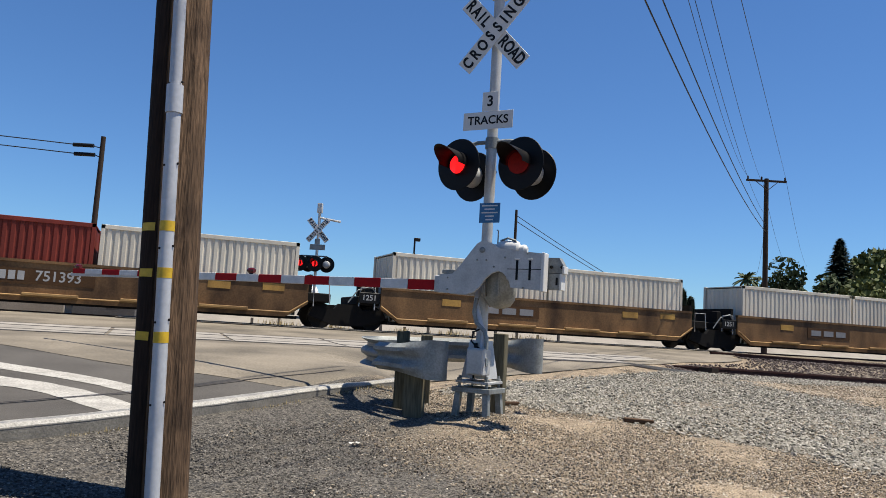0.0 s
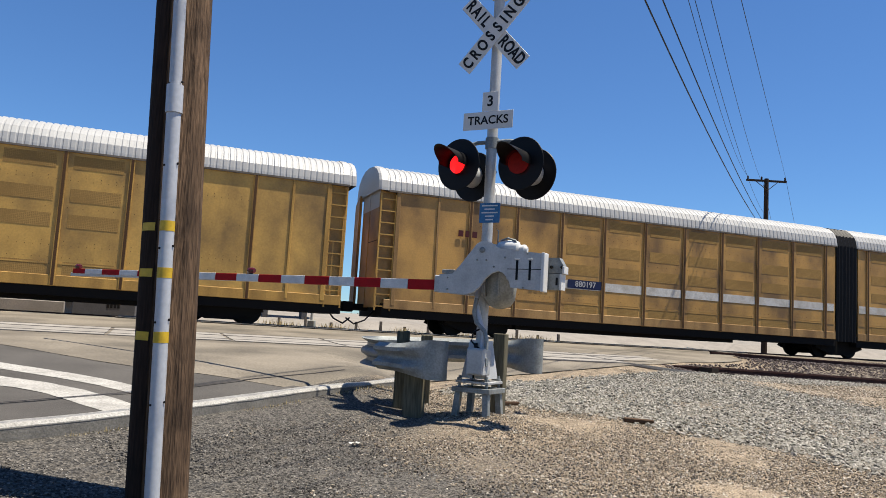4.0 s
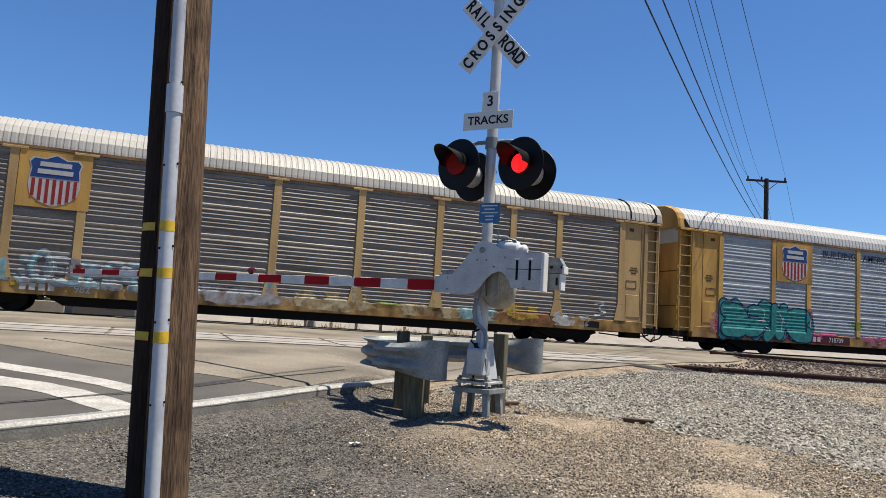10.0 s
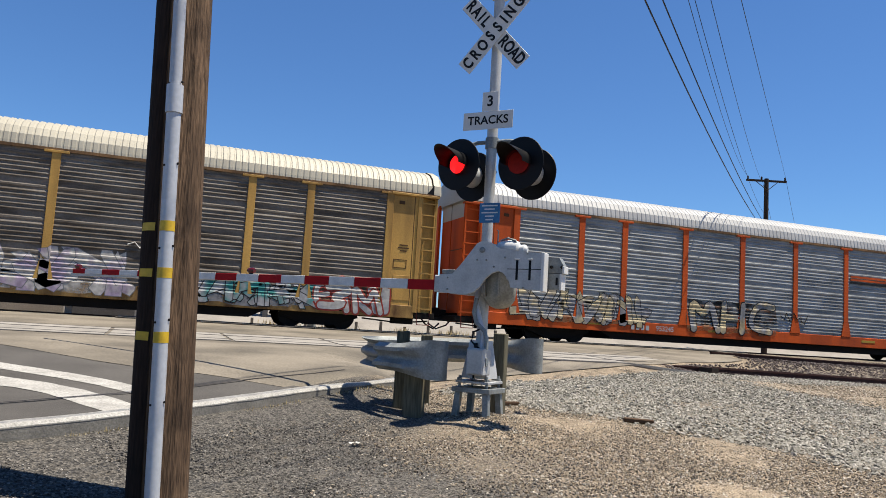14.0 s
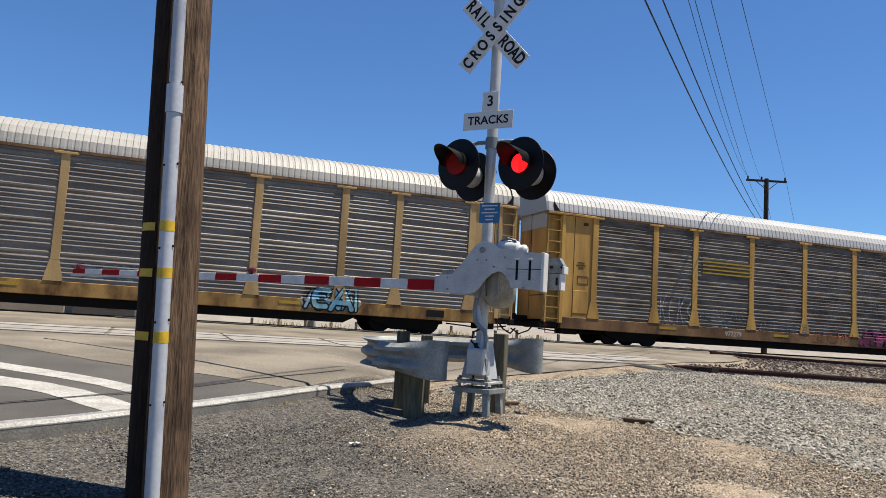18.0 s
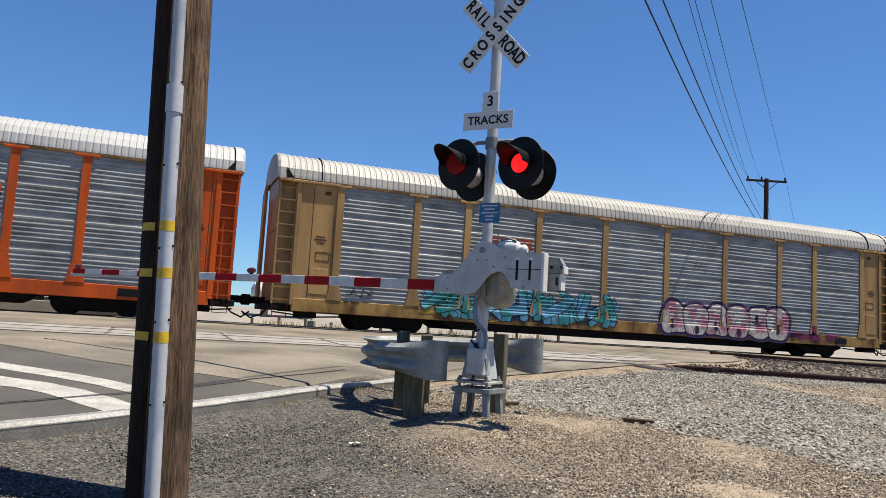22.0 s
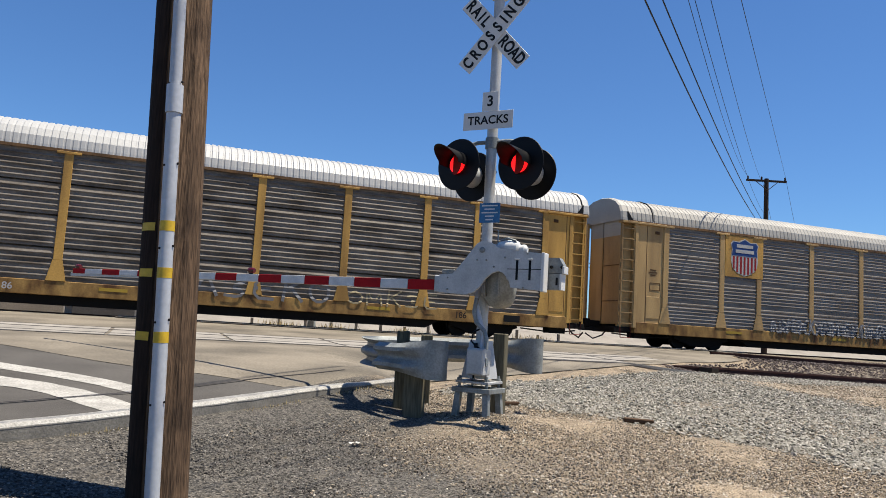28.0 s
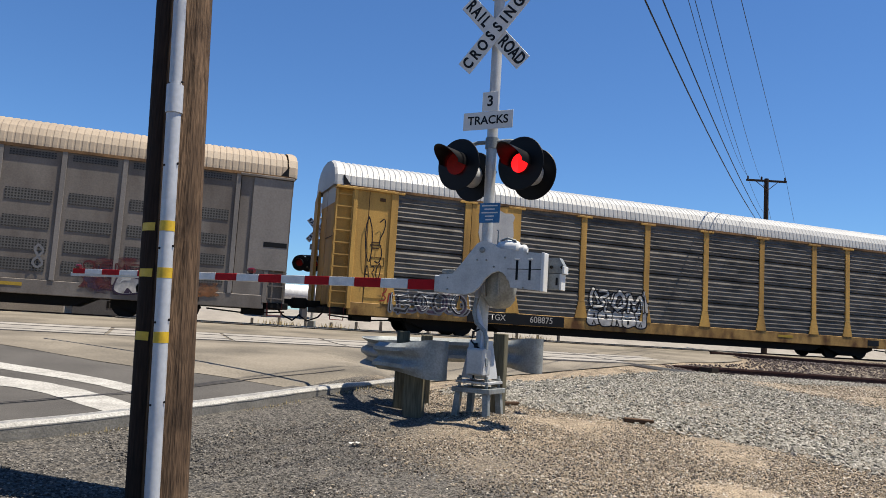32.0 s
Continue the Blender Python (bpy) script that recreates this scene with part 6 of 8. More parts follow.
def graffiti(car, x0, x1, z0, z1, fill, line, seed, spots=None, back=None, text=None, cloud=True, fat=0.17):
    """A sprayed piece: lumpy ground colour, then heavy interlocked shapes with a contour of another colour."""
    rng = random.Random(seed)
    y, h = -SIDE - 0.05, z1 - z0
    n = len(text) if text else max(3, round((x1 - x0) / (h * 0.42)))
    w = (x1 - x0) / n
    spots = spots or fill
    if cloud:
        cols = int((x1 - x0) / 0.12)
        ph = [rng.random() * 6.28 for _ in range(4)]
        rows = [[], [], []]
        for i in range(cols + 1):
            u = i / cols * n
            x = x0 - 0.12 + (x1 - x0 + 0.24) * i / cols
            lump = abs(math.sin(1.7 * u + ph[0])) ** 0.5 * 0.16 + abs(math.sin(4.1 * u + ph[1])) ** 0.6 * 0.1
            top = z0 + h * (0.72 + lump if 0 < i < cols else 0.4)
            low = z0 - 0.06 + 0.08 * abs(math.sin(2.7 * u + ph[2])) if 0 < i < cols else z0 + h * 0.3
            for r, f in zip(rows, (0, 0.5, 1)):
                r.append((x, y + 0.002, low + (top - low) * f))
        sprayed("graffiti_ground", Geo().sheet(rows), spray(back or spots, line if back is None else back, True), car, car, "spray-painted ground of " + (back or spots))
    for i in range(n):
        name = text[i] if text else rng.choice(("hook", "fork", "loop", "gate", "tent", "comb"))
        gc, gf, gl = Geo(), Geo(), Geo()
        soft, tall, skew, flip = rng.random() < 0.85, rng.uniform(0.75, 1.06), rng.uniform(-0.3, 0.4), (not text and rng.random() < 0.5)
        wide = 1.0 if text else rng.uniform(1.6, 2.5)
        yi = y - 0.004 - 0.013 * (i % 2)
        hw = h * fat * rng.uniform(0.6, 1.0)
        for s, line_pts in enumerate(GLYPHS[name]):
            pts = []
            for u, v in line_pts:
                if not text:
                    u, v = (1 - u if flip else u) + rng.uniform(-0.12, 0.12), v + rng.uniform(-0.06, 0.06)
                u = 0.5 + (u - 0.5) * 0.8 * wide
                pts.append((min(x1 - hw, max(x0 + hw, x0 + w * (i + u) + skew * h * (v - 0.5) * 0.6)), z0 + hw * 0.6 + v * tall * (h - hw * 1.2)))
            if soft or text:
                pts = rounded_line(rounded_line(pts))
            stroke(gc, pts, hw + (0.025 if text else 0.045), yi - 0.0003 * s)
            stroke(gf, pts, hw - 0.01, yi - 0.006 - 0.0003 * s)
            if rng.random() < 0.6 and len(pts) > 2 and not text:
                stroke(gl, [(a + hw * 0.35, b + hw * 0.35) for a, b in pts[:len(pts) // 2 + 1]], 0.016, yi - 0.0125)
        letter = sprayed("graffiti_letter", gf, spray(fill, spots), car, car, fill + " spray-painted letter")
        sprayed("contour", gc, PAINTS[line], letter, car, line + " contour")
        if gl.v:
            sprayed("highlight", gl, PAINTS["white" if line != "white" else "grey"], letter, car)


def blob(cx, cz, a, b, ph, lump=0.06, n=28):
    """A rounded letter body: broad at the top, flatter at its foot."""
    pts = []
    for k in range(n):
        t = 2 * math.pi * k / n
        co, si = math.cos(t), math.sin(t)
        r = 1 + lump * math.sin(3 * t + ph) + lump * 0.6 * math.sin(5 * t + 2 * ph)
        pts.append((cx + a * r * math.copysign(abs(co) ** 0.75, co), cz + b * r * math.copysign(abs(si) ** (0.9 if si > 0 else 0.45), si)))
    return pts


def fan(g, pts, y):
    cx, cz = sum(q[0] for q in pts) / len(pts), sum(q[1] for q in pts) / len(pts)
    g.add([(cx, y, cz)] + [(x, y, z) for x, z in pts], [(0, k + 1, (k + 1) % len(pts) + 1) for k in range(len(pts))])


def bubbles(car, x0, x1, z0, z1, n, fill, low, line, seed, halo=None):
    """Fat round letters side by side: halo, dark contour, two-tone body, counter and a thin gleam."""
    rng = random.Random(seed)
    w, y = (x1 - x0) / n, -SIDE - 0.05
    for i in range(n):
        cx, h = x0 + w * (i + 0.5), (z1 - z0) * rng.uniform(0.86, 1.0)
        cz, a, b, ph = z0 + h / 2, w * 0.56, h / 2, rng.random() * 6.28
        yi = y - 0.004 * (i % 2)
        g = Geo(); fan(g, blob(cx, cz, a, b, ph), yi - 0.008)
        body = sprayed("graffiti_letter", g, spray(fill, low), car, car, fill + " round spray-painted letter")
        g = Geo(); fan(g, blob(cx, cz, a + 0.05, b + 0.05, ph), yi - 0.004)
        sprayed("contour", g, PAINTS[line], body, car, line + " contour")
        if halo:
            g = Geo(); fan(g, blob(cx, cz, a + 0.13, b + 0.12, ph), yi)
            sprayed("halo", g, PAINTS[halo], body, car, halo + " outer contour")
        g = Geo()
        fan(g, blob(cx + rng.uniform(-0.1, 0.1) * w, z0 + h * rng.choice((0.16, 0.62, 0.3)), w * 0.09, h * 0.15, ph + 1, 0.1, 14), yi - 0.012)
        stroke(g, [(cx - a * 0.2, z0 + h * 0.06), (cx + a * 0.02, z0 + h * 0.3), (cx + a * 0.25, z0 + h * 0.08)] if rng.random() < 0.6 else [(cx - a * 0.5, cz), (cx + a * 0.1, cz - h * 0.06), (cx + a * 0.5, cz + h * 0.05)], 0.025, yi - 0.012)
        sprayed("counter", g, PAINTS[line], body, car)
        g = Geo()
        stroke(g, rounded_line(rounded_line([(cx - a * 0.62, cz + b * 0.2), (cx - a * 0.4, cz + b * 0.72), (cx + a * 0.15, cz + b * 0.8)])), 0.018, yi - 0.0135, 0.3)
        sprayed("highlight", g, PAINTS["white"], body, car)


def wild(car, x0, x1, z0, z1, fill, low, line, seed, thin=0.028):
    """Angular interlocked strokes with pointed ends, each with a thin contour, four to a letter."""
    rng = random.Random(seed)
    h, y = z1 - z0, -SIDE - 0.052
    n = max(2, round((x1 - x0) / (h * 0.75)))
    for i in range(n):
        gc, gf = Geo(), Geo()
        for k in range(5):
            cx, cz = x0 + (x1 - x0) * (i + rng.uniform(0.1, 0.9)) / n, z0 + h * rng.uniform(0.3, 0.7)
            a = radians(rng.choice((90, 75, 110, 60, 20, 155)) + rng.uniform(-14, 14))
            L, w = h * rng.uniform(0.28, 0.5), h * rng.uniform(0.08, 0.17)
            if a < 0.6 or a > 2.5:
                L *= 1.3
            tip = rng.uniform(0.5, 1.2) * w
            for g, m, yy in ((gc, thin, y - 0.0016 * k), (gf, 0.0, y - 0.0016 * k - 0.0009)):
                out = [(-L - m, -w - m), (L - tip, -w - m), (L + tip + 1.6 * m, 0.2 * w), (L - tip, w + m), (-L - m, w + m), (-L - 0.4 * tip - m, -0.3 * w)]
                pts = [(cx + u * math.cos(a) - v * math.sin(a), min(z1 + m, max(z0 - m, cz + u * math.sin(a) + v * math.cos(a)))) for u, v in out]
                mx, mz = cx, min(z1, max(z0, cz))
                g.add([(mx, yy, mz)] + [(px, yy, pz) for px, pz in pts], [(0, j + 1, (j + 1) % 6 + 1) for j in range(6)])
        letter = sprayed("graffiti_letter", gf, spray(fill, low), car, car, fill + " angular spray-painted letter")
        sprayed("contour", gc, PAINTS[line], letter, car, line + " contour")


def tag(car, x0, x1, z0, z1, color, text, seed, hw=0.022):
    """Thin handwritten strokes."""
    rng = random.Random(seed)
    w, h, y = (x1 - x0) / len(text), z1 - z0, -SIDE - 0.056
    g = Geo()
    for i, name in enumerate(text):
        skew, tall = rng.uniform(-0.1, 0.25), rng.uniform(0.8, 1.1)
        for line_pts in GLYPHS[name]:
            pts = [(x0 + w * (i + 0.08 + 0.84 * (u + rng.uniform(-0.05, 0.05))) + skew * h * v * 0.4, z0 + h * tall * (v + rng.uniform(-0.04, 0.04))) for u, v in line_pts]
            stroke(g, rounded_line(pts), hw, y - 0.0008 * (i % 3), 0.3)
    sprayed("tag", g, PAINTS[color], car, car, color + " handwritten tag")


def ribbon(car, pts, hw, color, label):
    g = Geo()
    stroke(g, rounded_line(rounded_line(pts)), hw, -SIDE - 0.055, 0.3)
    sprayed("emblem_line", g, PAINTS[color], car, car, label)


def bent_emblem(car, x, z, s, color):
    """An emblem drawn as one bent line."""
    ribbon(car, [(x - 0.1 * s, z + 0.3 * s), (x - 0.75 * s, z + 0.32 * s), (x - 0.85 * s, z), (x - 0.75 * s, z - 0.3 * s), (x - 0.2 * s, z - 0.3 * s), (x + 0.05 * s, z), (x + 0.12 * s, z + 0.3 * s), (x + 0.3 * s, z + 0.25 * s), (x + 0.55 * s, z - 0.3 * s), (x + 0.72 * s, z - 0.25 * s), (x + 0.82 * s, z + 0.35 * s)], 0.06 * s, color, color + " emblem of one bent line")


def scrawl(car, x0, x1, z0, z1, color, seed):
    """Thin looping pen strokes."""
    rng = random.Random(seed)
    pts = []
    n = int((x1 - x0) / 0.18) + 3
    for i in range(n):
        pts.append((x0 + (x1 - x0) * i / n + rng.uniform(-0.1, 0.1), -SIDE - 0.05, rng.uniform(z0, z1)))
    part("scrawl", Geo().tube(pts, 0.022, 4), PAINTS[color], car, color + " scrawled tag")


def words(car, body, x, z, size, color="white"):
    part("lettering", letters(body, size, PAINTS[color], 0.0, 0.004), None, car, "lettering " + body, pose(x, -SIDE - 0.052, z))


def block(car, ch, x, z, size, color, edge="black", bold=0.1):
    """One fat sprayed letter with a contour."""
    part("letter_contour", letters(ch, size, PAINTS[edge], 0.0, bold + 0.06), None, car, "", pose(x, -SIDE - 0.056, z))
    part("letter", letters(ch, size, spray(color, color), 0.0, bold), None, car, color + " fat letter " + ch, pose(x, -SIDE - 0.062, z))


def sill_mark(car, number, x, ground="black"):
    """A painted-out strip on the sill with the car's mark and number."""
    part("mark_panel", Geo().box(x - 1.95, x + 0.8, -SIDE - 0.046, -SIDE - 0.028, 0.55, 0.89), PAINTS[ground], car, ground + " mark panel")
    words(car, number, x, 0.72, 0.28)
    bars(car, x - 1.85, x - 0.85, 0.72, 0.2, "white", 4)


def bars(car, x0, x1, z, h, color, n=4):
    """Marks that cannot be read: plain bars."""
    w = (x1 - x0) / n
    for i in range(n):
        part("mark_bar", Geo().box(x0 + w * i + 0.04, x0 + w * (i + 1) - 0.04, -SIDE - 0.052, -SIDE - 0.044, z - h / 2, z + h / 2), PAINTS[color], car)


def shield(car, x, z, s=1.0, faded=False):
    outline = [(-0.62, 0.62), (-0.72, 0.5), (-0.66, 0.3), (-0.7, -0.2), (-0.62, -0.5), (-0.38, -0.7), (0, -0.82), (0.38, -0.7), (0.62, -0.5), (0.7, -0.2), (0.66, 0.3), (0.72, 0.5), (0.62, 0.62), (0.3, 0.6), (0, 0.74), (-0.3, 0.6)]
    y = -SIDE - 0.048
    b = part("shield_board", Geo().box(x - 0.98 * s, x + 0.98 * s, y - 0.004, y + 0.045, z - 0.87 * s, z + 0.84 * s), FRAMES["yellow"], car, "yellow emblem board")
    g = Geo(); g.prism([(x + a * s, z + c * s) for a, c in outline], y - 0.012, y - 0.006)
    part("shield", g, PAINTS["white"], b, "white shield emblem edge")
    if faded:
        return
    g = Geo(); g.prism([(x + a * s * 0.94, z + (c if c > 0 else 0.02) * s * 0.94) for a, c in outline if c > -0.3], y - 0.018, y - 0.013)
    part("shield_field", g, PAINTS["navy"] if faded else PAINTS["blue"], b, "blue upper field of the emblem")
    for i in range(7):
        cx = -0.56 + 0.187 * i
        low = -0.76 + abs(cx) ** 2 * 0.7
        g = Geo(); g.box(x + (cx - 0.045) * s, x + (cx + 0.045) * s, y - 0.018, y - 0.013, z + low * s, z - 0.02 * s)
        part("shield_stripe", g, PAINTS["red"], b)
    for zz, w in ((0.42, 0.85), (0.2, 0.95)):
        g = Geo(); g.box(x - w * s / 2, x + w * s / 2, y - 0.024, y - 0.019, z + (zz - 0.07) * s, z + (zz + 0.07) * s)
        part("emblem_bar", g, PAINTS["white"], b)


def rack_car(front, label, frame="yellow", panel="mid", roof="white", sill=None, bands=3, smooth=False, slim=False, hood=None, posts=POSTS, group="autorack cars"):
    """A closed car-carrying rail car; front: where its front end stands at the start."""
    car = thing("autorack_car", label, "rail car", group=group)
    fm, pm = FRAMES[frame], PANELS[panel]
    deep = {"bright": 0.021, "pale": 0.014, "slate": 0.015}.get(panel, 0.028)
    sm = FRAMES[sill] if sill else SILLS if frame in ("yellow", "tan", "buff") else FRAMES[frame]
    part("roof", cached(("roof", 27.0, roof), lambda: roof_shape(27.0), ROOFS[roof]), None, car, roof + " corrugated arched roof", pose(-0.17, 0, 0))
    part("side_sill", cached(("side_sill", sill or frame), lambda: Geo().box(-13.2, 12.9, -SIDE - 0.03, -SIDE + 0.25, 0.5, 0.93, 0.015).box(-13.2, 12.9, SIDE - 0.25, SIDE + 0.03, 0.5, 0.93, 0.015), sm), None, car, "deep side sill")
    part("underframe", cached(("underframe",), lambda: Geo().box(-13.7, 13.3, -1.1, 1.1, 0.64, 0.95), UNDER), None, car, "near-black underframe")
    part("belly", cached(("belly",), lambda: Geo().prism(((-8.2, 0.63), (-7.4, 0.22), (7.4, 0.22), (8.2, 0.63)), -1.25, 1.25), UNDER), None, car, "near-black low floor between the trucks")
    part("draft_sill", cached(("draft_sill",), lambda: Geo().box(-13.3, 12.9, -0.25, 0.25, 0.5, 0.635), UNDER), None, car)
    part("far_wall", cached(("far_wall", panel), lambda: Geo().box(-13.4, 13.4, SIDE - 0.06, SIDE, 0.93, 4.86), pm), None, car, "far side sheeting")
    part("eave_rail", cached(("eave_rail", frame), lambda: Geo().box(-13.6, 13.6, -SIDE - 0.062, -SIDE + 0.06, 4.775, 4.865), FRAMES["rust"]), None, car)
    for x in posts:
        part("post", cached(("post", frame, bands != 0, slim), lambda: post_shape(0.93, 4.79, bands != 0, slim), GREYPOST if bands == 0 else fm), None, car, "", pose(x, 0, 0))
    for a, b in zip(posts, posts[1:]):
        w = round(b - a - 0.04, 2)
        part("panel", cached(("panel", w, panel, bands), lambda: ribbed(w, 0.94, 4.79, bands, deep) if bands else Geo().box(-w / 2, w / 2, 0.0, 0.04, 0.94, 4.79), pm), None, car, "", pose((a + b) / 2, -SIDE, 0))
    for s in (-1, 1):
        e = 0.3 if s < 0 else 0.0     # the rear end is the longer one
        lo, hi = (lambda a, b: min(s * a, s * b)), (lambda a, b: max(s * a, s * b))
        ep = part("end_panel", cached(("end_panel", frame, s), lambda: Geo().box(lo(11.9, 12.85 + e), hi(11.9, 12.85 + e), -SIDE, -SIDE + 0.1, 0.7, 4.8, 0.01), fm), None, car, "plain painted end panel")
        part("corner_post", cached(("corner_post", frame, s), lambda: Geo().box(lo(12.84 + e, 12.98 + e), hi(12.84 + e, 12.98 + e), -SIDE - 0.04, -SIDE + 0.3, 0.7, 4.8, 0.01), fm), None, car)
        part("niche_wall", cached(("niche_wall", frame, s), lambda: Geo().box(lo(12.97 + e, 13.55 + e), hi(12.97 + e, 13.55 + e), -SIDE + 0.22, -SIDE + 0.3, 0.7, 4.84), fm), None, car, "set-back wall behind the ladder")
        part("end_ledge", cached(("end_ledge", frame, s), lambda: Geo().box(lo(11.85, 13.6 + e), hi(11.85, 13.6 + e), -SIDE - 0.09, -SIDE + 0.25, 4.74, 4.82, 0.01), fm), None, car)
        if not smooth:
            part("hatch", cached(("hatch", s, frame), lambda: Geo().box(lo(12.08, 12.7), hi(12.08, 12.7), -SIDE - 0.014, -SIDE + 0.01, 1.1, 1.95, 0.006), fm), None, ep, "small raised hatch")
            for z, w in ((3.0, 0.3), (2.9, 0.4), (2.8, 0.24)):
                part("mark_bar", cached(("end_mark", w), lambda: Geo().box(-w / 2, w / 2, -0.006, 0.0, -0.02, 0.02), BROWN_POST), None, ep, "", pose(s * 12.4, -SIDE - 0.002, z))
        part("roof_notch", cached(("roof_notch", s), lambda: Geo().prism(((s * 13.12, 4.86), (s * 13.38, 4.86), (s * 13.38, 5.2)) if s > 0 else ((s * 13.38, 4.86), (s * 13.12, 4.86), (s * 13.38, 5.2)), -1.53, -1.4), BLACK), None, car, "black triangular opening under the roof end", pose(s * e, 0, 0))
        part("ladder", cached(("ladder", frame), lambda: ladder_shape(), fm), None, car, "side ladder", pose(s * (13.27 + e), -SIDE + 0.03, 0))
        end_doors(car, s, 13.58 + e, frame, fm, roof)
        if roof == "dull" or (frame == "orange" and s > 0):
            part("seal_line", cached(("seal_line",), cable_shape, BLACK), None, car, "black cable over the roof", pose(s * (12.2 + e), 0, 0))
        part("roof_hood", cached(("roof_hood", s, hood or roof), lambda: hood_shape(s), FRAMES[hood] if hood else ROOFS[roof]), None, car, "smooth roof end hood", pose(s * (13.25 + e), 0, 0))
        part("end_sill", cached(("end_sill", s), lambda: Geo().box(lo(12.95 + e, 13.72 + e), hi(12.95 + e, 13.72 + e), -1.35, 1.35, 0.52, 0.72, 0.02).box(lo(12.3, 13.0), hi(12.3, 13.0), -1.2, -0.7, 0.3, 0.5, 0.02), UNDER), None, car, "near-black end sill with brake gear")
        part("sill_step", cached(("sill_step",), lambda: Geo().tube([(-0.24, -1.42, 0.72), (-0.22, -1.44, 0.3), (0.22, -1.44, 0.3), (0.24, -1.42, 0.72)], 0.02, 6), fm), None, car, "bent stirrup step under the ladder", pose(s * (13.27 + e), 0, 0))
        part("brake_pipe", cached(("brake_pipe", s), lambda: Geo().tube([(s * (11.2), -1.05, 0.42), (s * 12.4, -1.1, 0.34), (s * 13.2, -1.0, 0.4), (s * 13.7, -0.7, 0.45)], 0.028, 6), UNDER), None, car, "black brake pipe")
        if smooth:
            sheet = part("end_sheet", cached(("end_sheet", s), lambda: Geo().box(lo(12.3, 13.52 + e), hi(12.3, 13.52 + e), -SIDE - 0.05, -SIDE - 0.044, 1.75, 4.72, 0.002), GREYPOST), None, car, "plain pale grey sheet at the car's end")
            part("slot", cached(("slot", s), lambda: Geo().box(lo(12.75, 13.5), hi(12.75, 13.5), -SIDE - 0.056, -SIDE - 0.05, 2.5, 2.66), BLACK), None, sheet, "black slot")
        else:
            part("panel_groove", cached(("panel_groove",), lambda: Geo().box(-0.012, 0.012, -SIDE - 0.004, -SIDE + 0.01, 0.75, 4.72), BROWN_POST), None, ep, "dark groove of the panel's door", pose(s * 12.72, 0, 0))
            part("latch", cached(("latch",), lambda: Geo().box(-0.1, 0.1, -SIDE - 0.03, -SIDE, 4.42, 4.54, 0.01), BROWN_POST), None, ep, "dark latch under the eave", pose(s * 12.25, 0, 0))
            part("placard_frame", cached(("placard_frame",), lambda: Geo().box(-0.24, 0.24, -0.008, 0, 0.13, 0.15).box(-0.24, 0.24, -0.008, 0, -0.15, -0.13).box(-0.24, -0.22, -0.008, 0, -0.13, 0.13).box(0.22, 0.24, -0.008, 0, -0.13, 0.13), BROWN_POST), None, ep, "dark outlined placard frame", pose(s * 12.3, -SIDE - 0.002, 2.35))
        truck(car, s * 9.7)
        coupler(car, s * (13.5 + e), s)
    part("placard", cached(("placard",), lambda: Geo().box(-0.32, 0.32, -SIDE - 0.045, -SIDE - 0.03, 0.6, 0.84), BLACK), None, car, "small black placard", pose(10.6, 0, 0))
    for x in (-8.4, -2.7, 5.6):
        part("sill_stripe", cached(("sill_stripe",), lambda: Geo().box(-0.4, 0.4, -SIDE - 0.04, -SIDE - 0.03, 0.72, 0.82), PAINTS["yellow"]), None, car, "faded yellow reflective strip", pose(x, 0, 0))
    if bands:
        RIDGED[car.name] = (bands, posts, deep)
    TRAIN.append((car, front - 13.6))
    return car


def rivet_rows(w):
    g = Geo()
    n = int(w / 0.2)
    for z, step in ((1.62, 1), (1.98, 1), (2.1, 2), (3.12, 2), (3.95, 1), (4.05, 2)):
        for k in range(0, n, step):
            x = -w / 2 + 0.14 + (w - 0.28) * k / max(1, n - 1)
            g.box(x - 0.009, x + 0.009, -0.004, 0.0, z - 0.009, z + 0.009)
    return g


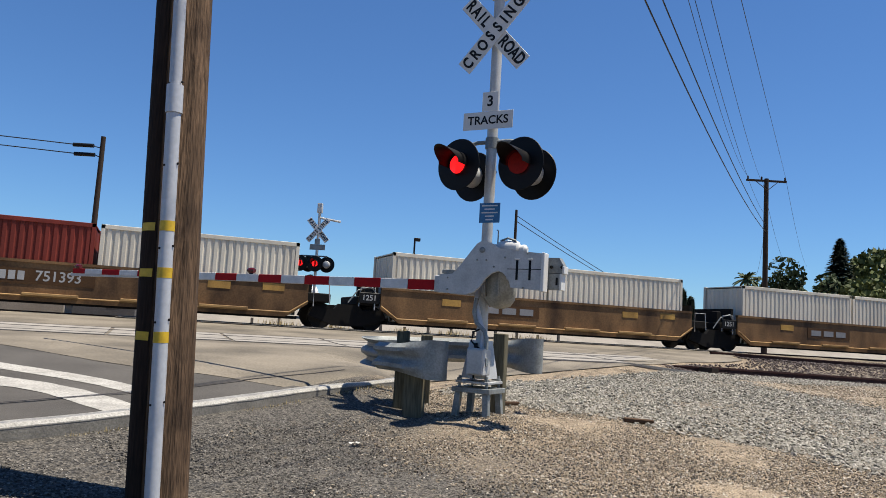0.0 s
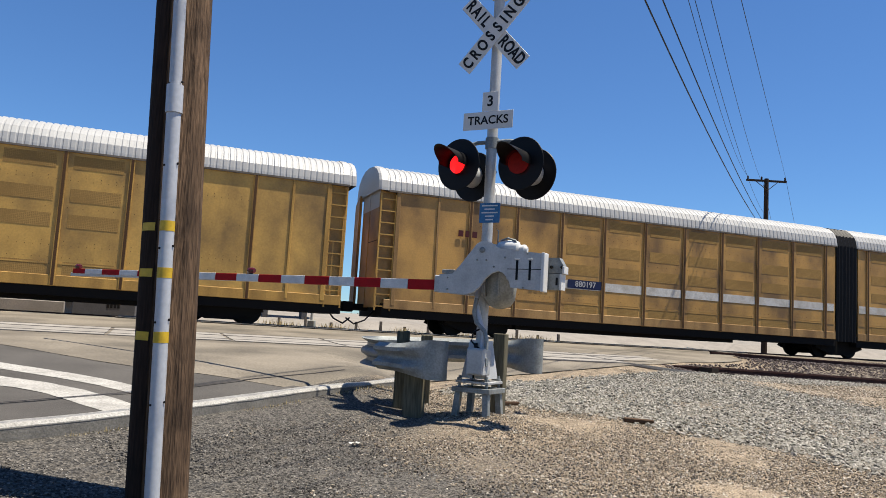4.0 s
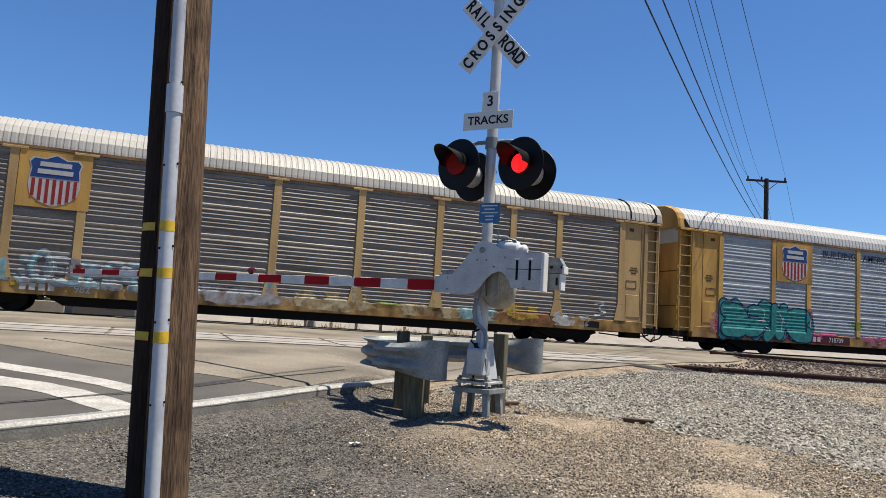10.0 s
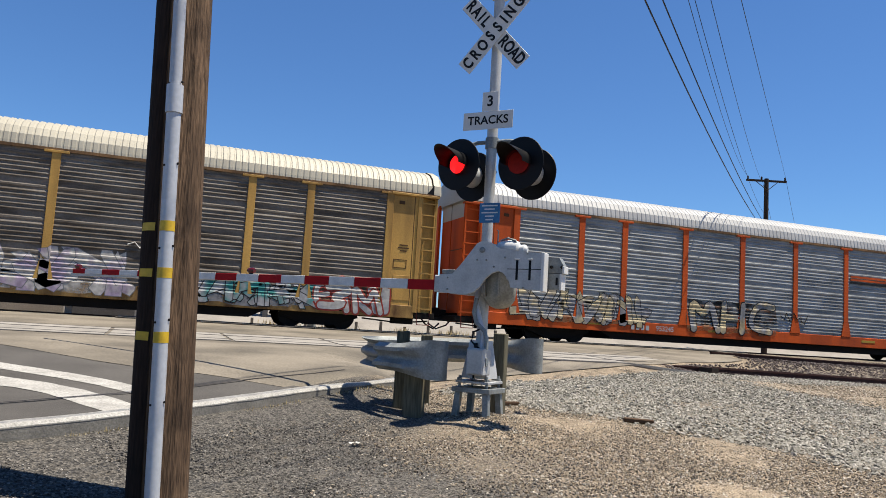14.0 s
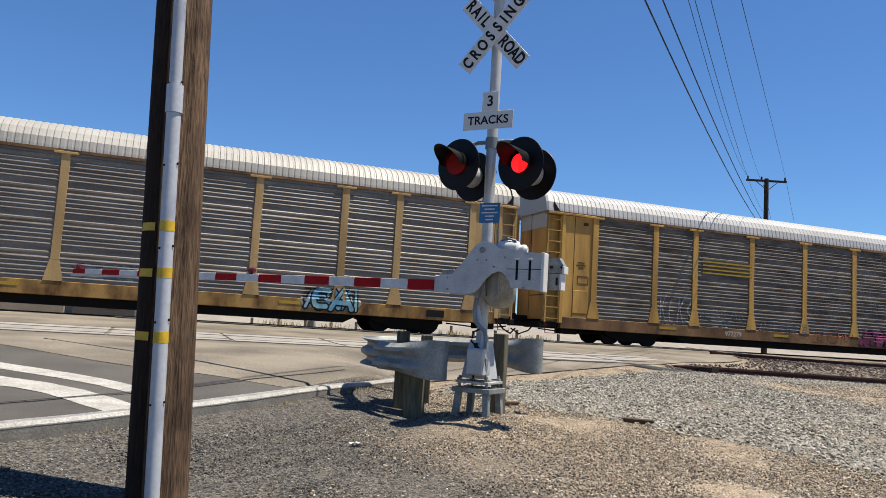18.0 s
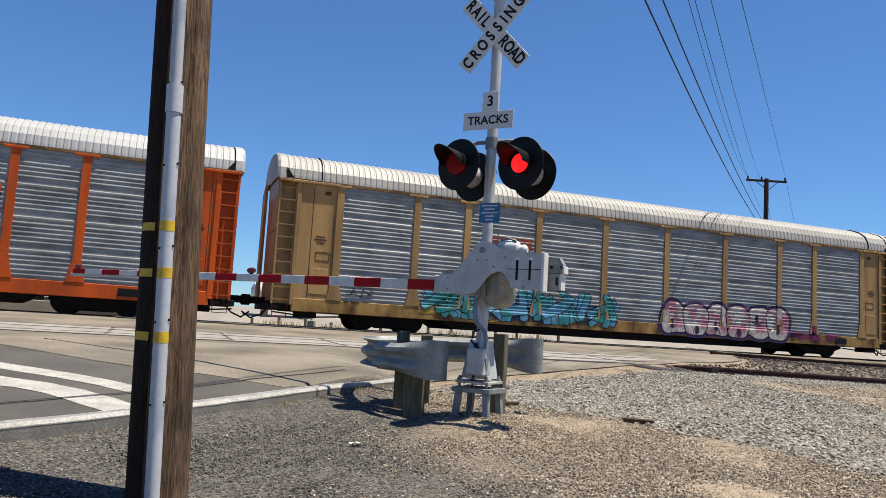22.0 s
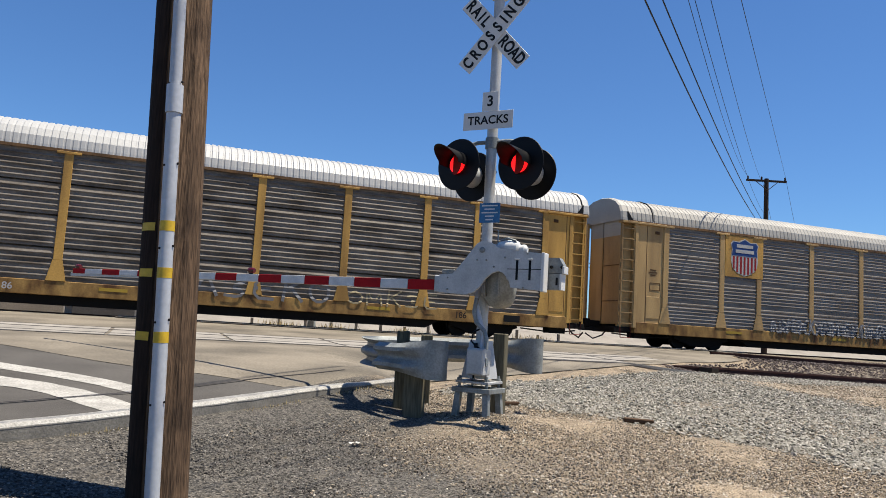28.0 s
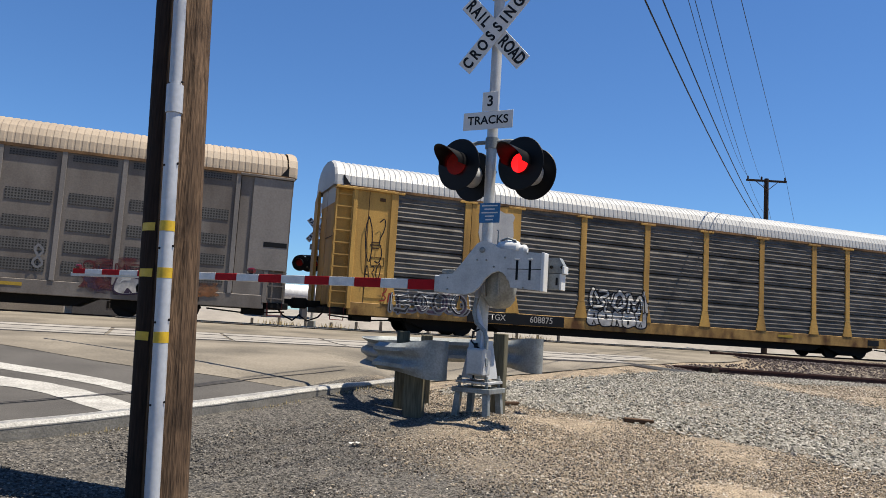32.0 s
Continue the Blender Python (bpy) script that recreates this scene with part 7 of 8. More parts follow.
def artic_car(front, label, panel="gold", stripe=True, roof="white"):
    """Two closed car-carrying bodies joined by a black bellows over one truck."""
    car = thing("articulated_autorack", label, "rail car", group="articulated autorack cars")
    pm = PANELS[panel]
    fm = FRAMES["yellow"] if panel == "ochre" else FRAMES["tan"]
    def bellows():
        gg, rows = Geo(), []
        arch = ((-1.5, 0.7), (-1.53, 2.8), (-1.52, 4.9), (-1.4, 5.35), (-1.0, 5.7), (0, 5.88), (1.0, 5.7), (1.4, 5.35), (1.52, 4.9), (1.5, 0.7))
        for i in range(13):
            k = 1.0 if i % 2 else 0.965
            rows.append([(-0.6 + 0.1 * i, y * k, 0.7 + (z - 0.7) * (k * 0.25 + 0.75)) for y, z in arch])
        gg.sheet(rows)
        return gg
    part("bellows", cached(("bellows",), bellows, BLACK), None, car, "black ribbed bellows between the two bodies")
    truck(car, 0.0)
    posts = [1.24 + 1.863 * k for k in range(10)]
    for s in (-1, 1):
        x0, x1 = (0.6, 21.1)
        cx = s * (x0 + x1) / 2
        part("roof", cached(("roof", 20.75, roof), lambda: roof_shape(20.75), ROOFS[roof]), None, car, "white corrugated arched roof", pose(s * 10.95, 0, 0))
        part("side_sill", cached(("artic_sill", panel), lambda: Geo().box(-10.2, 10.2, -SIDE - 0.03, -SIDE + 0.2, 0.78, 1.1, 0.012).box(-10.2, 10.2, SIDE - 0.2, SIDE + 0.03, 0.78, 1.1, 0.012), fm), None, car, "side sill", pose(cx, 0, 0))
        part("underframe", cached(("artic_under",), lambda: Geo().box(-10.25, 10.25, -SIDE + 0.02, SIDE - 0.02, 0.5, 0.95).box(-5.0, 5.0, -1.1, 1.1, 0.36, 0.5), UNDER), None, car, "near-black underframe", pose(cx, 0, 0))
        part("far_wall", cached(("artic_far", panel), lambda: Geo().box(-10.2, 10.2, SIDE - 0.06, SIDE, 1.1, 4.86), pm), None, car, "", pose(cx, 0, 0))
        part("eave_rail", cached(("artic_eave",), lambda: Geo().box(-10.25, 10.25, -SIDE - 0.06, -SIDE + 0.06, 4.8, 4.86), PANELS["brown"]), None, car, "", pose(cx, 0, 0))
        for p in posts:
            b = part("post", cached(("artic_post", panel), lambda: post_shape(0.8, 4.82, False), fm), None, car, "narrow post", pose(s * p, 0, 0))
            part("groove", cached(("artic_groove",), lambda: Geo().box(-0.04, 0.04, -SIDE - 0.056, -SIDE - 0.05, 0.8, 4.82), BROWN_POST), None, b, "dark brown groove")
        edges = [0.62] + posts
        for i, (a, b) in enumerate(zip(edges, edges[1:])):
            w = round(b - a - 0.1, 2)
            p = part("panel", cached(("pressed", w, panel), lambda: pressed(w, 1.1, 4.81), pm), None, car, "", pose(s * (a + b) / 2, -SIDE, 0))
            if w > 1.5 and i < 8:
                for zc in (1.3, 2.72, 3.5, 4.5):
                    part("vent_inset", cached(("vent_inset", panel), lambda: Geo().box(-0.7, 0.7, -0.004, 0.0, -0.2, 0.2), MESH_HOLES), None, p, "", pose(0, -0.002, zc))
            part("rivets", cached(("rivets", w), lambda: rivet_rows(w), BROWN_POST), None, p, "rows of dark rivets")
            if stripe:
                part("white_band", cached(("white_band", w), lambda: Geo().box(-w / 2 + 0.06, w / 2 - 0.06, -0.008, 0.0, -0.16, 0.16), REFLECT), None, p, "faded white reflective band", pose(0, -0.002, 2.15))
        e = 0.3 if s < 0 else 0.0
        lo, hi = (lambda a, b: min(s * a, s * b)), (lambda a, b: max(s * a, s * b))
        part("end_panel", cached(("artic_end", panel, s), lambda: Geo().box(lo(18.0, 20.4 + e), hi(18.0, 20.4 + e), -SIDE, -SIDE + 0.08, 0.95, 4.81, 0.01), pm), None, car, "plain end panel")
        for a, b in ((20.36 + e, 20.5 + e), (19.2, 19.28)):
            part("corner_post", cached(("artic_corner", panel, s, a), lambda: Geo().box(lo(a, b), hi(a, b), -SIDE - 0.04, -SIDE + 0.2, 0.9, 4.81, 0.008), fm), None, car)
        part("niche_wall", cached(("artic_niche", panel, s), lambda: Geo().box(lo(20.48 + e, 21.05 + e), hi(20.48 + e, 21.05 + e), -SIDE + 0.2, -SIDE + 0.28, 0.9, 4.84), pm), None, car, "set-back wall behind the ladder")
        part("ladder", cached(("ladder", "yellow"), lambda: ladder_shape(), FRAMES["yellow"]), None, car, "side ladder", pose(s * (20.78 + e), -SIDE + 0.03, 0))
        end_doors(car, s, 21.08 + e, "gold", pm, roof)
        part("roof_hood", cached(("roof_hood", s, roof), lambda: hood_shape(s), ROOFS[roof]), None, car, "smooth roof end hood", pose(s * (20.75 + e), 0, 0))
        truck(car, s * 17.3)
        coupler(car, s * (20.9 + e), s)
    TRAIN.append((car, front - 21.15))
    return car


def container(name_label, color, x):
    c = thing("shipping_container", name_label, "container", group="containers on the train")
    m = CONT[color]
    L, W, H, z0 = 6.06, 1.22, 2.4, 0.36
    def wall(y, out):
        gg, up, n = [], [], 26
        for i in range(n):
            a = -L / 2 + 0.1 + (L - 0.2) * i / n
            s = (L - 0.2) / n
            for f, d in ((0.0, 0.0), (0.28, 0.0), (0.42, 0.03), (0.86, 0.03)):
                gg.append((a + f * s, y + out * (-0.045 + d), z0 + 0.14))
                up.append((a + f * s, y + out * (-0.045 + d), z0 + H - 0.12))
        return [gg, up]
    for y, out in ((-W, -1), (W, 1)):
        part("side_sheet", Geo().sheet(wall(y, out)), m, c, "corrugated side sheet")
        part("top_rail", Geo().box(-L / 2, L / 2, y - 0.02 if y > 0 else y, y if y > 0 else y + 0.08, z0 + H - 0.13, z0 + H, 0.008), m, c)
        part("bottom_rail", Geo().box(-L / 2, L / 2, y - 0.06 if y > 0 else y, y if y > 0 else y + 0.06, z0, z0 + 0.16, 0.008), m, c)
    for x_ in (-L / 2, L / 2 - 0.12):
        for y in (-W, W - 0.12):
            part("corner_post", Geo().box(x_, x_ + 0.12, y, y + 0.12, z0, z0 + H, 0.008), m, c)
    part("roof_sheet", Geo().box(-L / 2 + 0.02, L / 2 - 0.02, -W + 0.02, W - 0.02, z0 + H - 0.06, z0 + H - 0.02), m, c)
    step = (2 * W - 0.24) / 8
    folds = [(y, d) for i in range(8) for y, d in ((-W + 0.12 + step * i, 0.0), (-W + 0.12 + step * (i + 0.4), 0.0), (-W + 0.12 + step * (i + 0.55), 0.03), (-W + 0.12 + step * (i + 0.9), 0.03))]
    part("end_sheet", Geo().sheet([[(-L / 2 + 0.03 + d, y, z) for y, d in folds] for z in (z0 + 0.1, z0 + H - 0.1)]), m, c, "corrugated end")
    part("front_end_sheet", Geo().box(L / 2 - 0.08, L / 2 - 0.04, -W + 0.1, W - 0.1, z0 + 0.1, z0 + H - 0.1), m, c)
    TRAIN.append((c, x))
    return c


CONT = {"red": mat("oxide_red_container", (0.27, 0.045, 0.032), 0.66, 0, 0.15, 1.0, 25, 0.05, streak=0.9, dark=(0.09, 0.02, 0.015), stain=0.55),
        "white": mat("off_white_container", (0.86, 0.8, 0.67), 0.6, 0, 0.1, 1.0, 25, 0.05, streak=0.9, dark=(0.38, 0.35, 0.3), stain=0.4)}


def well_unit(front, rear, label, number=None, back_end=False):
    """One well of a container car between its trucks: rear and front give the well's ends at the start."""
    car = thing("well_car", label, "rail car", group="well cars")
    mid, L = (front + rear) / 2, front - rear
    m = FRAMES["rust"]
    h = L / 2
    g = Geo()
    for y in (-1.36, 1.26):
        g.prism(((-h, 0.75), (-h + 0.7, 0.3), (h - 0.7, 0.3), (h, 0.75), (h, 1.46), (-h, 1.46)), y, y + 0.1)
        g.box(-h, h, y - 0.03, y + 0.13, 1.42, 1.5)
    part("side", g, m, car, "rusty orange well side")
    part("floor", Geo().box(-h + 0.3, h - 0.3, -1.26, 1.26, 0.24, 0.34), UNDER, car)
    part("pipe", Geo().tube([(-h, -1.42, 0.85), (-h + 0.6, -1.42, 0.45), (h - 0.6, -1.42, 0.45), (h, -1.42, 0.85)], 0.03, 6), FRAMES["tan"], car, "long brake pipe")
    for x in (-0.62, -0.2, 0.22, 0.58):
        part("step_board", Geo().box(x * h - 0.75, x * h + 0.75, -1.48, -1.36, 0.46, 0.54, 0.01), FRAMES["tan"], car)
    for s in (-1, 1):
        part("end_platform", Geo().box(min(s * h, s * (h + 0.8)), max(s * h, s * (h + 0.8)), -1.2, 1.2, 0.85, 1.15, 0.03), UNDER if not (back_end and s < 0) else m, car)
        part("grab_iron", Geo().tube([(s * (h + 0.2), -1.3, 0.7), (s * (h + 0.2), -1.3, 1.45), (s * (h + 0.7), -1.3, 1.45), (s * (h + 0.75), -1.3, 0.8)], 0.02, 6), PAINTS["white"], car)
        part("stack_post", Geo().box(min(s * (h + 0.05), s * (h + 0.15)), max(s * (h + 0.05), s * (h + 0.15)), -1.15, 1.15, 1.1, 1.75), UNDER, car)
    if back_end:
        part("rear_platform", Geo().prism(((-h - 3.0, 0.85), (-h, 0.8), (-h, 1.46), (-h - 0.7, 1.2), (-h - 3.0, 1.15)), -1.3, 1.3), m, car, "rusty rear platform")
        part("handbrake_stand", Geo().box(-h - 2.0, -h - 1.7, -0.5, 0.4, 1.15, 1.7, 0.03), UNDER, car)
        truck(car, -h - 1.5)
        coupler(car, -h - 2.9, -1)
        truck(car, h + 1.45)
    else:
        truck(car, h + 1.45)
        tag = part("end_plate", Geo().box(-h - 0.75, -h - 0.02, -1.33, -1.28, 0.92, 1.28, 0.01), BLACK, car, "black end plate with a number")
        part("lettering", letters("1251", 0.26, PAINTS["white"], 0.0, 0.004), None, tag, "", pose(-h - 0.4, -1.334, 1.1))
        part("brake_stand", Geo().box(-h - 0.7, -h - 0.45, -0.9, -0.6, 1.15, 1.62, 0.03), UNDER, car)
        part("hose", Geo().tube([(-h - 0.1, -1.25, 1.2), (-h - 0.35, -1.3, 1.5), (-h - 0.8, -1.28, 1.35), (-h - 1.1, -1.2, 0.9)], 0.025, 6), STEEL, car, "grey hose loop")
    plate = part("mark_plate", Geo().box(-3.0, -0.1, -1.375, -1.362, 0.8, 1.25) if number else Geo().box(-2.8, -0.4, -1.375, -1.362, 0.78, 1.2), BROWN_POST, car, "dark brown mark plate")
    if number:
        part("lettering", letters(number, 0.42, PAINTS["white"], 0.0, 0.006), None, plate, "white number", pose(-1.1, -1.378, 1.03))
        for i in range(4):
            part("mark_bar", Geo().box(-2.9 + 0.24 * i, -2.72 + 0.24 * i, -1.382, -1.376, 0.9, 1.16), PAINTS["white"], plate)
    else:
        for i in range(3):
            part("mark_bar", Geo().box(-2.6 + 0.7 * i, -2.05 + 0.7 * i, -1.382, -1.376, 0.87, 1.1), PAINTS["silver"], plate)
    for x, z in ((0.55, 1.2), (-0.6, 1.15), (0.82, 1.25)):
        part("patch", Geo().box(x * h - 0.35, x * h + 0.35, -1.372, -1.36, z - 0.13, z + 0.1), FRAMES["yellow"], car, "yellow paint patch")
    TRAIN.append((car, mid))


def train():
    # containers and well cars ahead of the car carriers
    well_unit(4.75, -7.9, "rusty orange well car with red and white containers", "751393", True)
    well_unit(20.2, 7.25, "rusty orange well car with white containers")
    well_unit(35.6, 22.5, "rusty orange well car with white containers")
    container("oxide red corrugated shipping container in a well car", "red", -4.85)
    for x in (1.35, 10.65, 16.8, 25.9, 32.05):
        container("off-white corrugated shipping container in a well car", "white", x)
    # articulated car carriers
    c = artic_car(-11.6, "gold-tan articulated car carrier with white band and dark graffiti")
    graffiti(c, 6.8, 9.3, 0.72, 2.2, "black", "plum", 10, "plum", None, "Al", False, 0.13)
    graffiti(c, 8.9, 10.6, 0.7, 2.3, "black", "plum", 9, "plum", None, "fr", False, 0.13)
    graffiti(c, 10.5, 12.7, 0.72, 2.2, "black", "plum", 8, "plum", None, "80", False, 0.12)
    graffiti(c, 14.4, 18.4, 0.8, 1.75, "plum", "grey", 11, "purple", "black")
    scrawl(c, 12.9, 14.0, 1.0, 1.5, "black", 7)
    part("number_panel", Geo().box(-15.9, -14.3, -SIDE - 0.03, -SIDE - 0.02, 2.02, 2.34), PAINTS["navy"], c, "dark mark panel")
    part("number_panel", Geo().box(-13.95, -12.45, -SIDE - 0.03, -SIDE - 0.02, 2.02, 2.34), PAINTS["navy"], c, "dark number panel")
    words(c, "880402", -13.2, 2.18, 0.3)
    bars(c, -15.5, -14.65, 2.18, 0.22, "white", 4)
    bars(c, -18.5, -17.7, 3.62, 0.22, "maroon", 3)
    scrawl(c, -17.4, -16.5, 1.05, 1.35, "white", 6)
    c = artic_car(-55.3, "gold-tan articulated car carrier with white band and dark bellows")
    scrawl(c, 12.5, 14.5, 1.2, 2.0, "white", 12)
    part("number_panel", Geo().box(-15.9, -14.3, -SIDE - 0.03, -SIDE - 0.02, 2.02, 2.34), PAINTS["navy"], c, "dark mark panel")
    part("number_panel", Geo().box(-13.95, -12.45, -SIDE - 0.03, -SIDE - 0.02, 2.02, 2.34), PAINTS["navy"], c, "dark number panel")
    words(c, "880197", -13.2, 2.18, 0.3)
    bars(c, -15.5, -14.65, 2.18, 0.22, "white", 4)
    bars(c, -18.5, -17.7, 3.62, 0.22, "maroon", 3)
    c = artic_car(-98.9, "ochre articulated car carrier with white and green graffiti letters", "ochre", False)
    graffiti(c, 1.8, 7.2, 0.9, 2.1, "teal", "white", 14, "aqua", "black")
    cloud(c, -10.4, -0.1, 1.0, 2.0, "azure", 3)
    for ch, x in zip("TOKE", (-7.55, -5.8, -3.95, -2.15)):
        block(c, ch, x, 1.75, 1.95, "green", "black", 0.12)
    cloud(c, -10.8, -9.0, 1.0, 1.9, "azure", 6)
    cloud(c, -18.3, -16.9, 1.55, 2.25, "azure", 197)
    for ch, x in zip("TOKE", (-17.0, -15.35, -13.5, -11.65)):
        block(c, ch, x, 1.68, 2.3, "silver", "black", 0.12)
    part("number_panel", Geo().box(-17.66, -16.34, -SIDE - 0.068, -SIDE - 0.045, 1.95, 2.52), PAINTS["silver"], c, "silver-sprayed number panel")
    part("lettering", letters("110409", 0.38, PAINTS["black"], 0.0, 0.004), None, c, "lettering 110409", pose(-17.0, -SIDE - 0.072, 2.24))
    lines_emblem(c, -17.95, 3.42, "black")
    scrawl(c, -18.8, -17.5, 2.2, 2.8, "black", 15)
    scrawl(c, -4.7, -3.7, 2.55, 2.75, "brick", 4)
    c = artic_car(-142.7, "ochre articulated car carrier with faint pale graffiti", "ochre", False)
    lines_emblem(c, -17.95, 3.42, "black")
    words(c, "110466", -16.6, 2.35, 0.4, "black")
    graffiti(c, -14.2, -7.5, 0.9, 1.9, "grey", "white", 16, "band", "grey")
    scrawl(c, -9.0, -7.0, 1.9, 2.6, "black", 17)
    # single car carriers
    c = rack_car(-186.15, "maroon-framed car carrier with grimy panels and grey graffiti", "maroon", "brown", "white", "rust", bands=4)
    cloud(c, -8.75, -7.1, 1.6, 2.9, "grey", 2)
    cloud(c, -6.9, -4.35, 1.7, 2.9, "grey", 4)
    cloud(c, -4.0, -1.95, 1.2, 2.75, "grey", 5)
    cloud(c, -1.8, 0.9, 1.0, 2.6, "grey", 3)
    graffiti(c, -7.4, -2.0, 1.2, 2.6, "silver", "grey", 21, "grey", None, "MAC", False, 0.13)
    bubbles(c, 1.9, 5.6, 0.62, 1.6, 4, "grey", "silver", "black", 22)
    bubbles(c, 6.2, 8.9, 0.6, 1.45, 4, "grey", "cream", "black", 20)
    bubbles(c, 9.3, 10.9, 0.62, 1.4, 3, "grey", "cream", "black", 23)
    scrawl(c, -12.7, -12.2, 2.3, 3.2, "band", 23)
    scrawl(c, -12.75, -12.15, 1.4, 2.0, "band", 24)
    cloud(c, -12.8, -12.0, 0.95, 1.3, "grey", 25)
    tag(c, -12.7, -12.35, 3.4, 4.3, "grey", ["l", "f"], 26, 0.018)
    part("emblem_board", Geo().box(-6.95, -4.35, -SIDE - 0.034, -SIDE, 2.95, 3.88), FRAMES["maroon"], c, "maroon emblem board")
    lines_emblem(c, -6.8, 3.35, "lilac")
    words(c, "964696", -5.9, 0.72, 0.3)
    part("number_panel", Geo().box(-7.95, -5.05, -SIDE - 0.045, -SIDE - 0.03, 0.55, 0.9), BLACK, c, "black number panel")
    bars(c, -7.75, -6.85, 0.72, 0.2, "white", 4)
    c = rack_car(-215.1, "yellow-framed car carrier with pale blue panels and teal graffiti", "yellow", "pale", "white", bands=5, slim=True, hood="yellow")
    shield(c, -7.95, 3.92)
    words(c, "BUILDING", -5.42, 4.42, 0.43, "navy")
    words(c, "AMERICA", -3.15, 4.42, 0.43, "navy")
    cloud(c, -12.3, -5.0, 0.6, 2.05, "rose", 7)
    cloud(c, -12.6, -9.0, 0.6, 1.7, "pink", 21)
    graffiti(c, -11.9, -6.9, 0.65, 2.05, "teal", "navy", 24, "teal", "rose", None, True, 0.24)
    cloud(c, -4.9, -3.9, 1.2, 1.6, "green", 8)
    cloud(c, -3.6, 12.3, 0.55, 1.6, "rose", 9)
    for k in range(6):
        cloud(c, -2.6 + 2.6 * k, -1.2 + 2.6 * k, 1.3, 1.95 + 0.15 * (k % 2), "rose", 80 + k)
    for k, (a, b, col) in enumerate(((-4.2, -1.6, "pink"), (-2.2, 0.4, "yellow"), (0.0, 2.4, "cream"), (2.0, 4.2, "pink"), (3.8, 5.4, "yellow"), (6.4, 9.2, "cream"), (9.0, 12.2, "pink"))):
        cloud(c, a, b, 0.55, 1.15, col, 170 + k)
    wild(c, -2.4, 4.8, 0.7, 1.75, "teal", "aqua", "black", 25)
    wild(c, 4.9, 12.0, 0.62, 1.85, "teal", "aqua", "black", 26)
    sill_mark(c, "718709", -5.6, "maroon")
    c = rack_car(-243.5, "tan-framed car carrier with grimy panels and an emblem", "buff", "worn", "dull", bands=5)
    shield(c, -7.95, 3.92)
    scrawl(c, -11.6, -9.8, 0.95, 1.5, "black", 26)
    scrawl(c, -11.2, -10.0, 1.0, 1.4, "white", 27)
    for k, (a, b, lo, hi, col) in enumerate(((-9.6, -5.2, 0.75, 1.6, "aqua"), (-5.6, -2.0, 1.0, 1.85, "aqua"), (-2.4, 1.8, 1.15, 1.75, "aqua"), (-4.2, -0.6, 0.55, 1.2, "silver"), (-0.9, 2.2, 0.55, 1.25, "cream"), (1.4, 3.4, 0.9, 1.35, "green"),
                                             (2.8, 5.4, 0.55, 1.2, "cream"), (5.0, 6.8, 0.55, 1.15, "aqua"), (6.2, 9.2, 0.52, 1.1, "rust"), (7.0, 8.4, 0.7, 1.3, "yellow"), (8.8, 10.6, 0.55, 1.2, "band"))):
        cloud(c, a, b, lo, hi, col, 60 + k)
    graffiti(c, -8.6, -3.6, 0.8, 1.7, "aqua", "silver", 27, "grey", "aqua", None, False, 0.1)
    ribbon(c, [(10.7, 1.5), (11.2, 1.6), (10.8, 1.3), (11.3, 1.2), (10.7, 1.05)], 0.04, "white", "white sprayed mark")
    words(c, "982", -6.9, 0.72, 0.3)
    bars(c, -8.6, -7.6, 0.72, 0.2, "white", 4)
    c = rack_car(-272.2, "tan-framed car carrier with wide tan panels and blue graffiti", "tan", "bright", "dull", slim=True)
    PLAIN[c.name] = ((-9.06, -6.94), (6.94, 9.06))
    for x0, x1 in PLAIN[c.name]:
        part("plain_panel", Geo().box(x0, x1, -SIDE - 0.05, -SIDE, 0.95, 4.78), FRAMES["tan"], c, "plain tan panel")
    bent_emblem(c, -8.0, 4.3, 1.05, "white")
    bars(c, -8.95, -7.1, 3.75, 0.13, "white", 6)
    cloud(c, -3.5, 4.2, 0.5, 1.4, "navy", 11)
    for k, (a, b, hi) in enumerate(((-3.5, 0.4, 1.9), (-0.6, 3.2, 1.8), (1.2, 4.3, 1.5))):
        cloud(c, a, b, 0.55, hi, "blue", 180 + k)
    wild(c, -3.3, 3.8, 0.62, 2.2, "blue", "navy", "black", 29, 0.045)
    tag(c, -2.6, 3.4, 0.9, 1.7, "sky", ["hook", "tent", "fork", "gate", "comb", "hook"], 186, 0.05)
    cloud(c, 4.3, 5.2, 0.6, 1.15, "cream", 187)
    cloud(c, 9.3, 11.9, 0.55, 1.05, "black", 188)
    wild(c, 9.4, 11.7, 0.6, 1.25, "silver", "grey", "black", 189, 0.035)
    cloud(c, -11.6, -9.15, 1.1, 2.2, "grey", 12)
    ribbon(c, [(6.0, 1.1), (6.3, 1.4), (6.6, 1.1), (6.9, 1.4), (7.2, 1.1)], 0.03, "black", "black sprayed mark")
    c = rack_car(-300.9, "tan-framed car carrier with pale panels and large dark graffiti", "yellow", "bright", "white", bands=3, slim=True)
    graffiti(c, -12.3, -8.5, 0.6, 2.2, "black", "white", 30, "navy", "black", None, True, 0.22)
    cloud(c, -8.5, -6.95, 0.7, 2.2, "band", 13)
    scrawl(c, -8.3, -7.1, 0.9, 2.1, "black", 14)
    graffiti(c, -6.9, -3.8, 0.7, 2.2, "black", "teal", 31, "plum", "maroon", None, True, 0.22)
    graffiti(c, -3.5, 2.3, 0.65, 2.1, "black", "white", 32, "navy", "violet", None, True, 0.2)
    graffiti(c, 2.3, 4.6, 0.6, 2.1, "plum", "white", 33, "maroon", "black", None, True, 0.2)
    graffiti(c, 4.7, 12.0, 0.55, 2.1, "teal", "white", 34, "magenta", "black", None, True, 0.2)
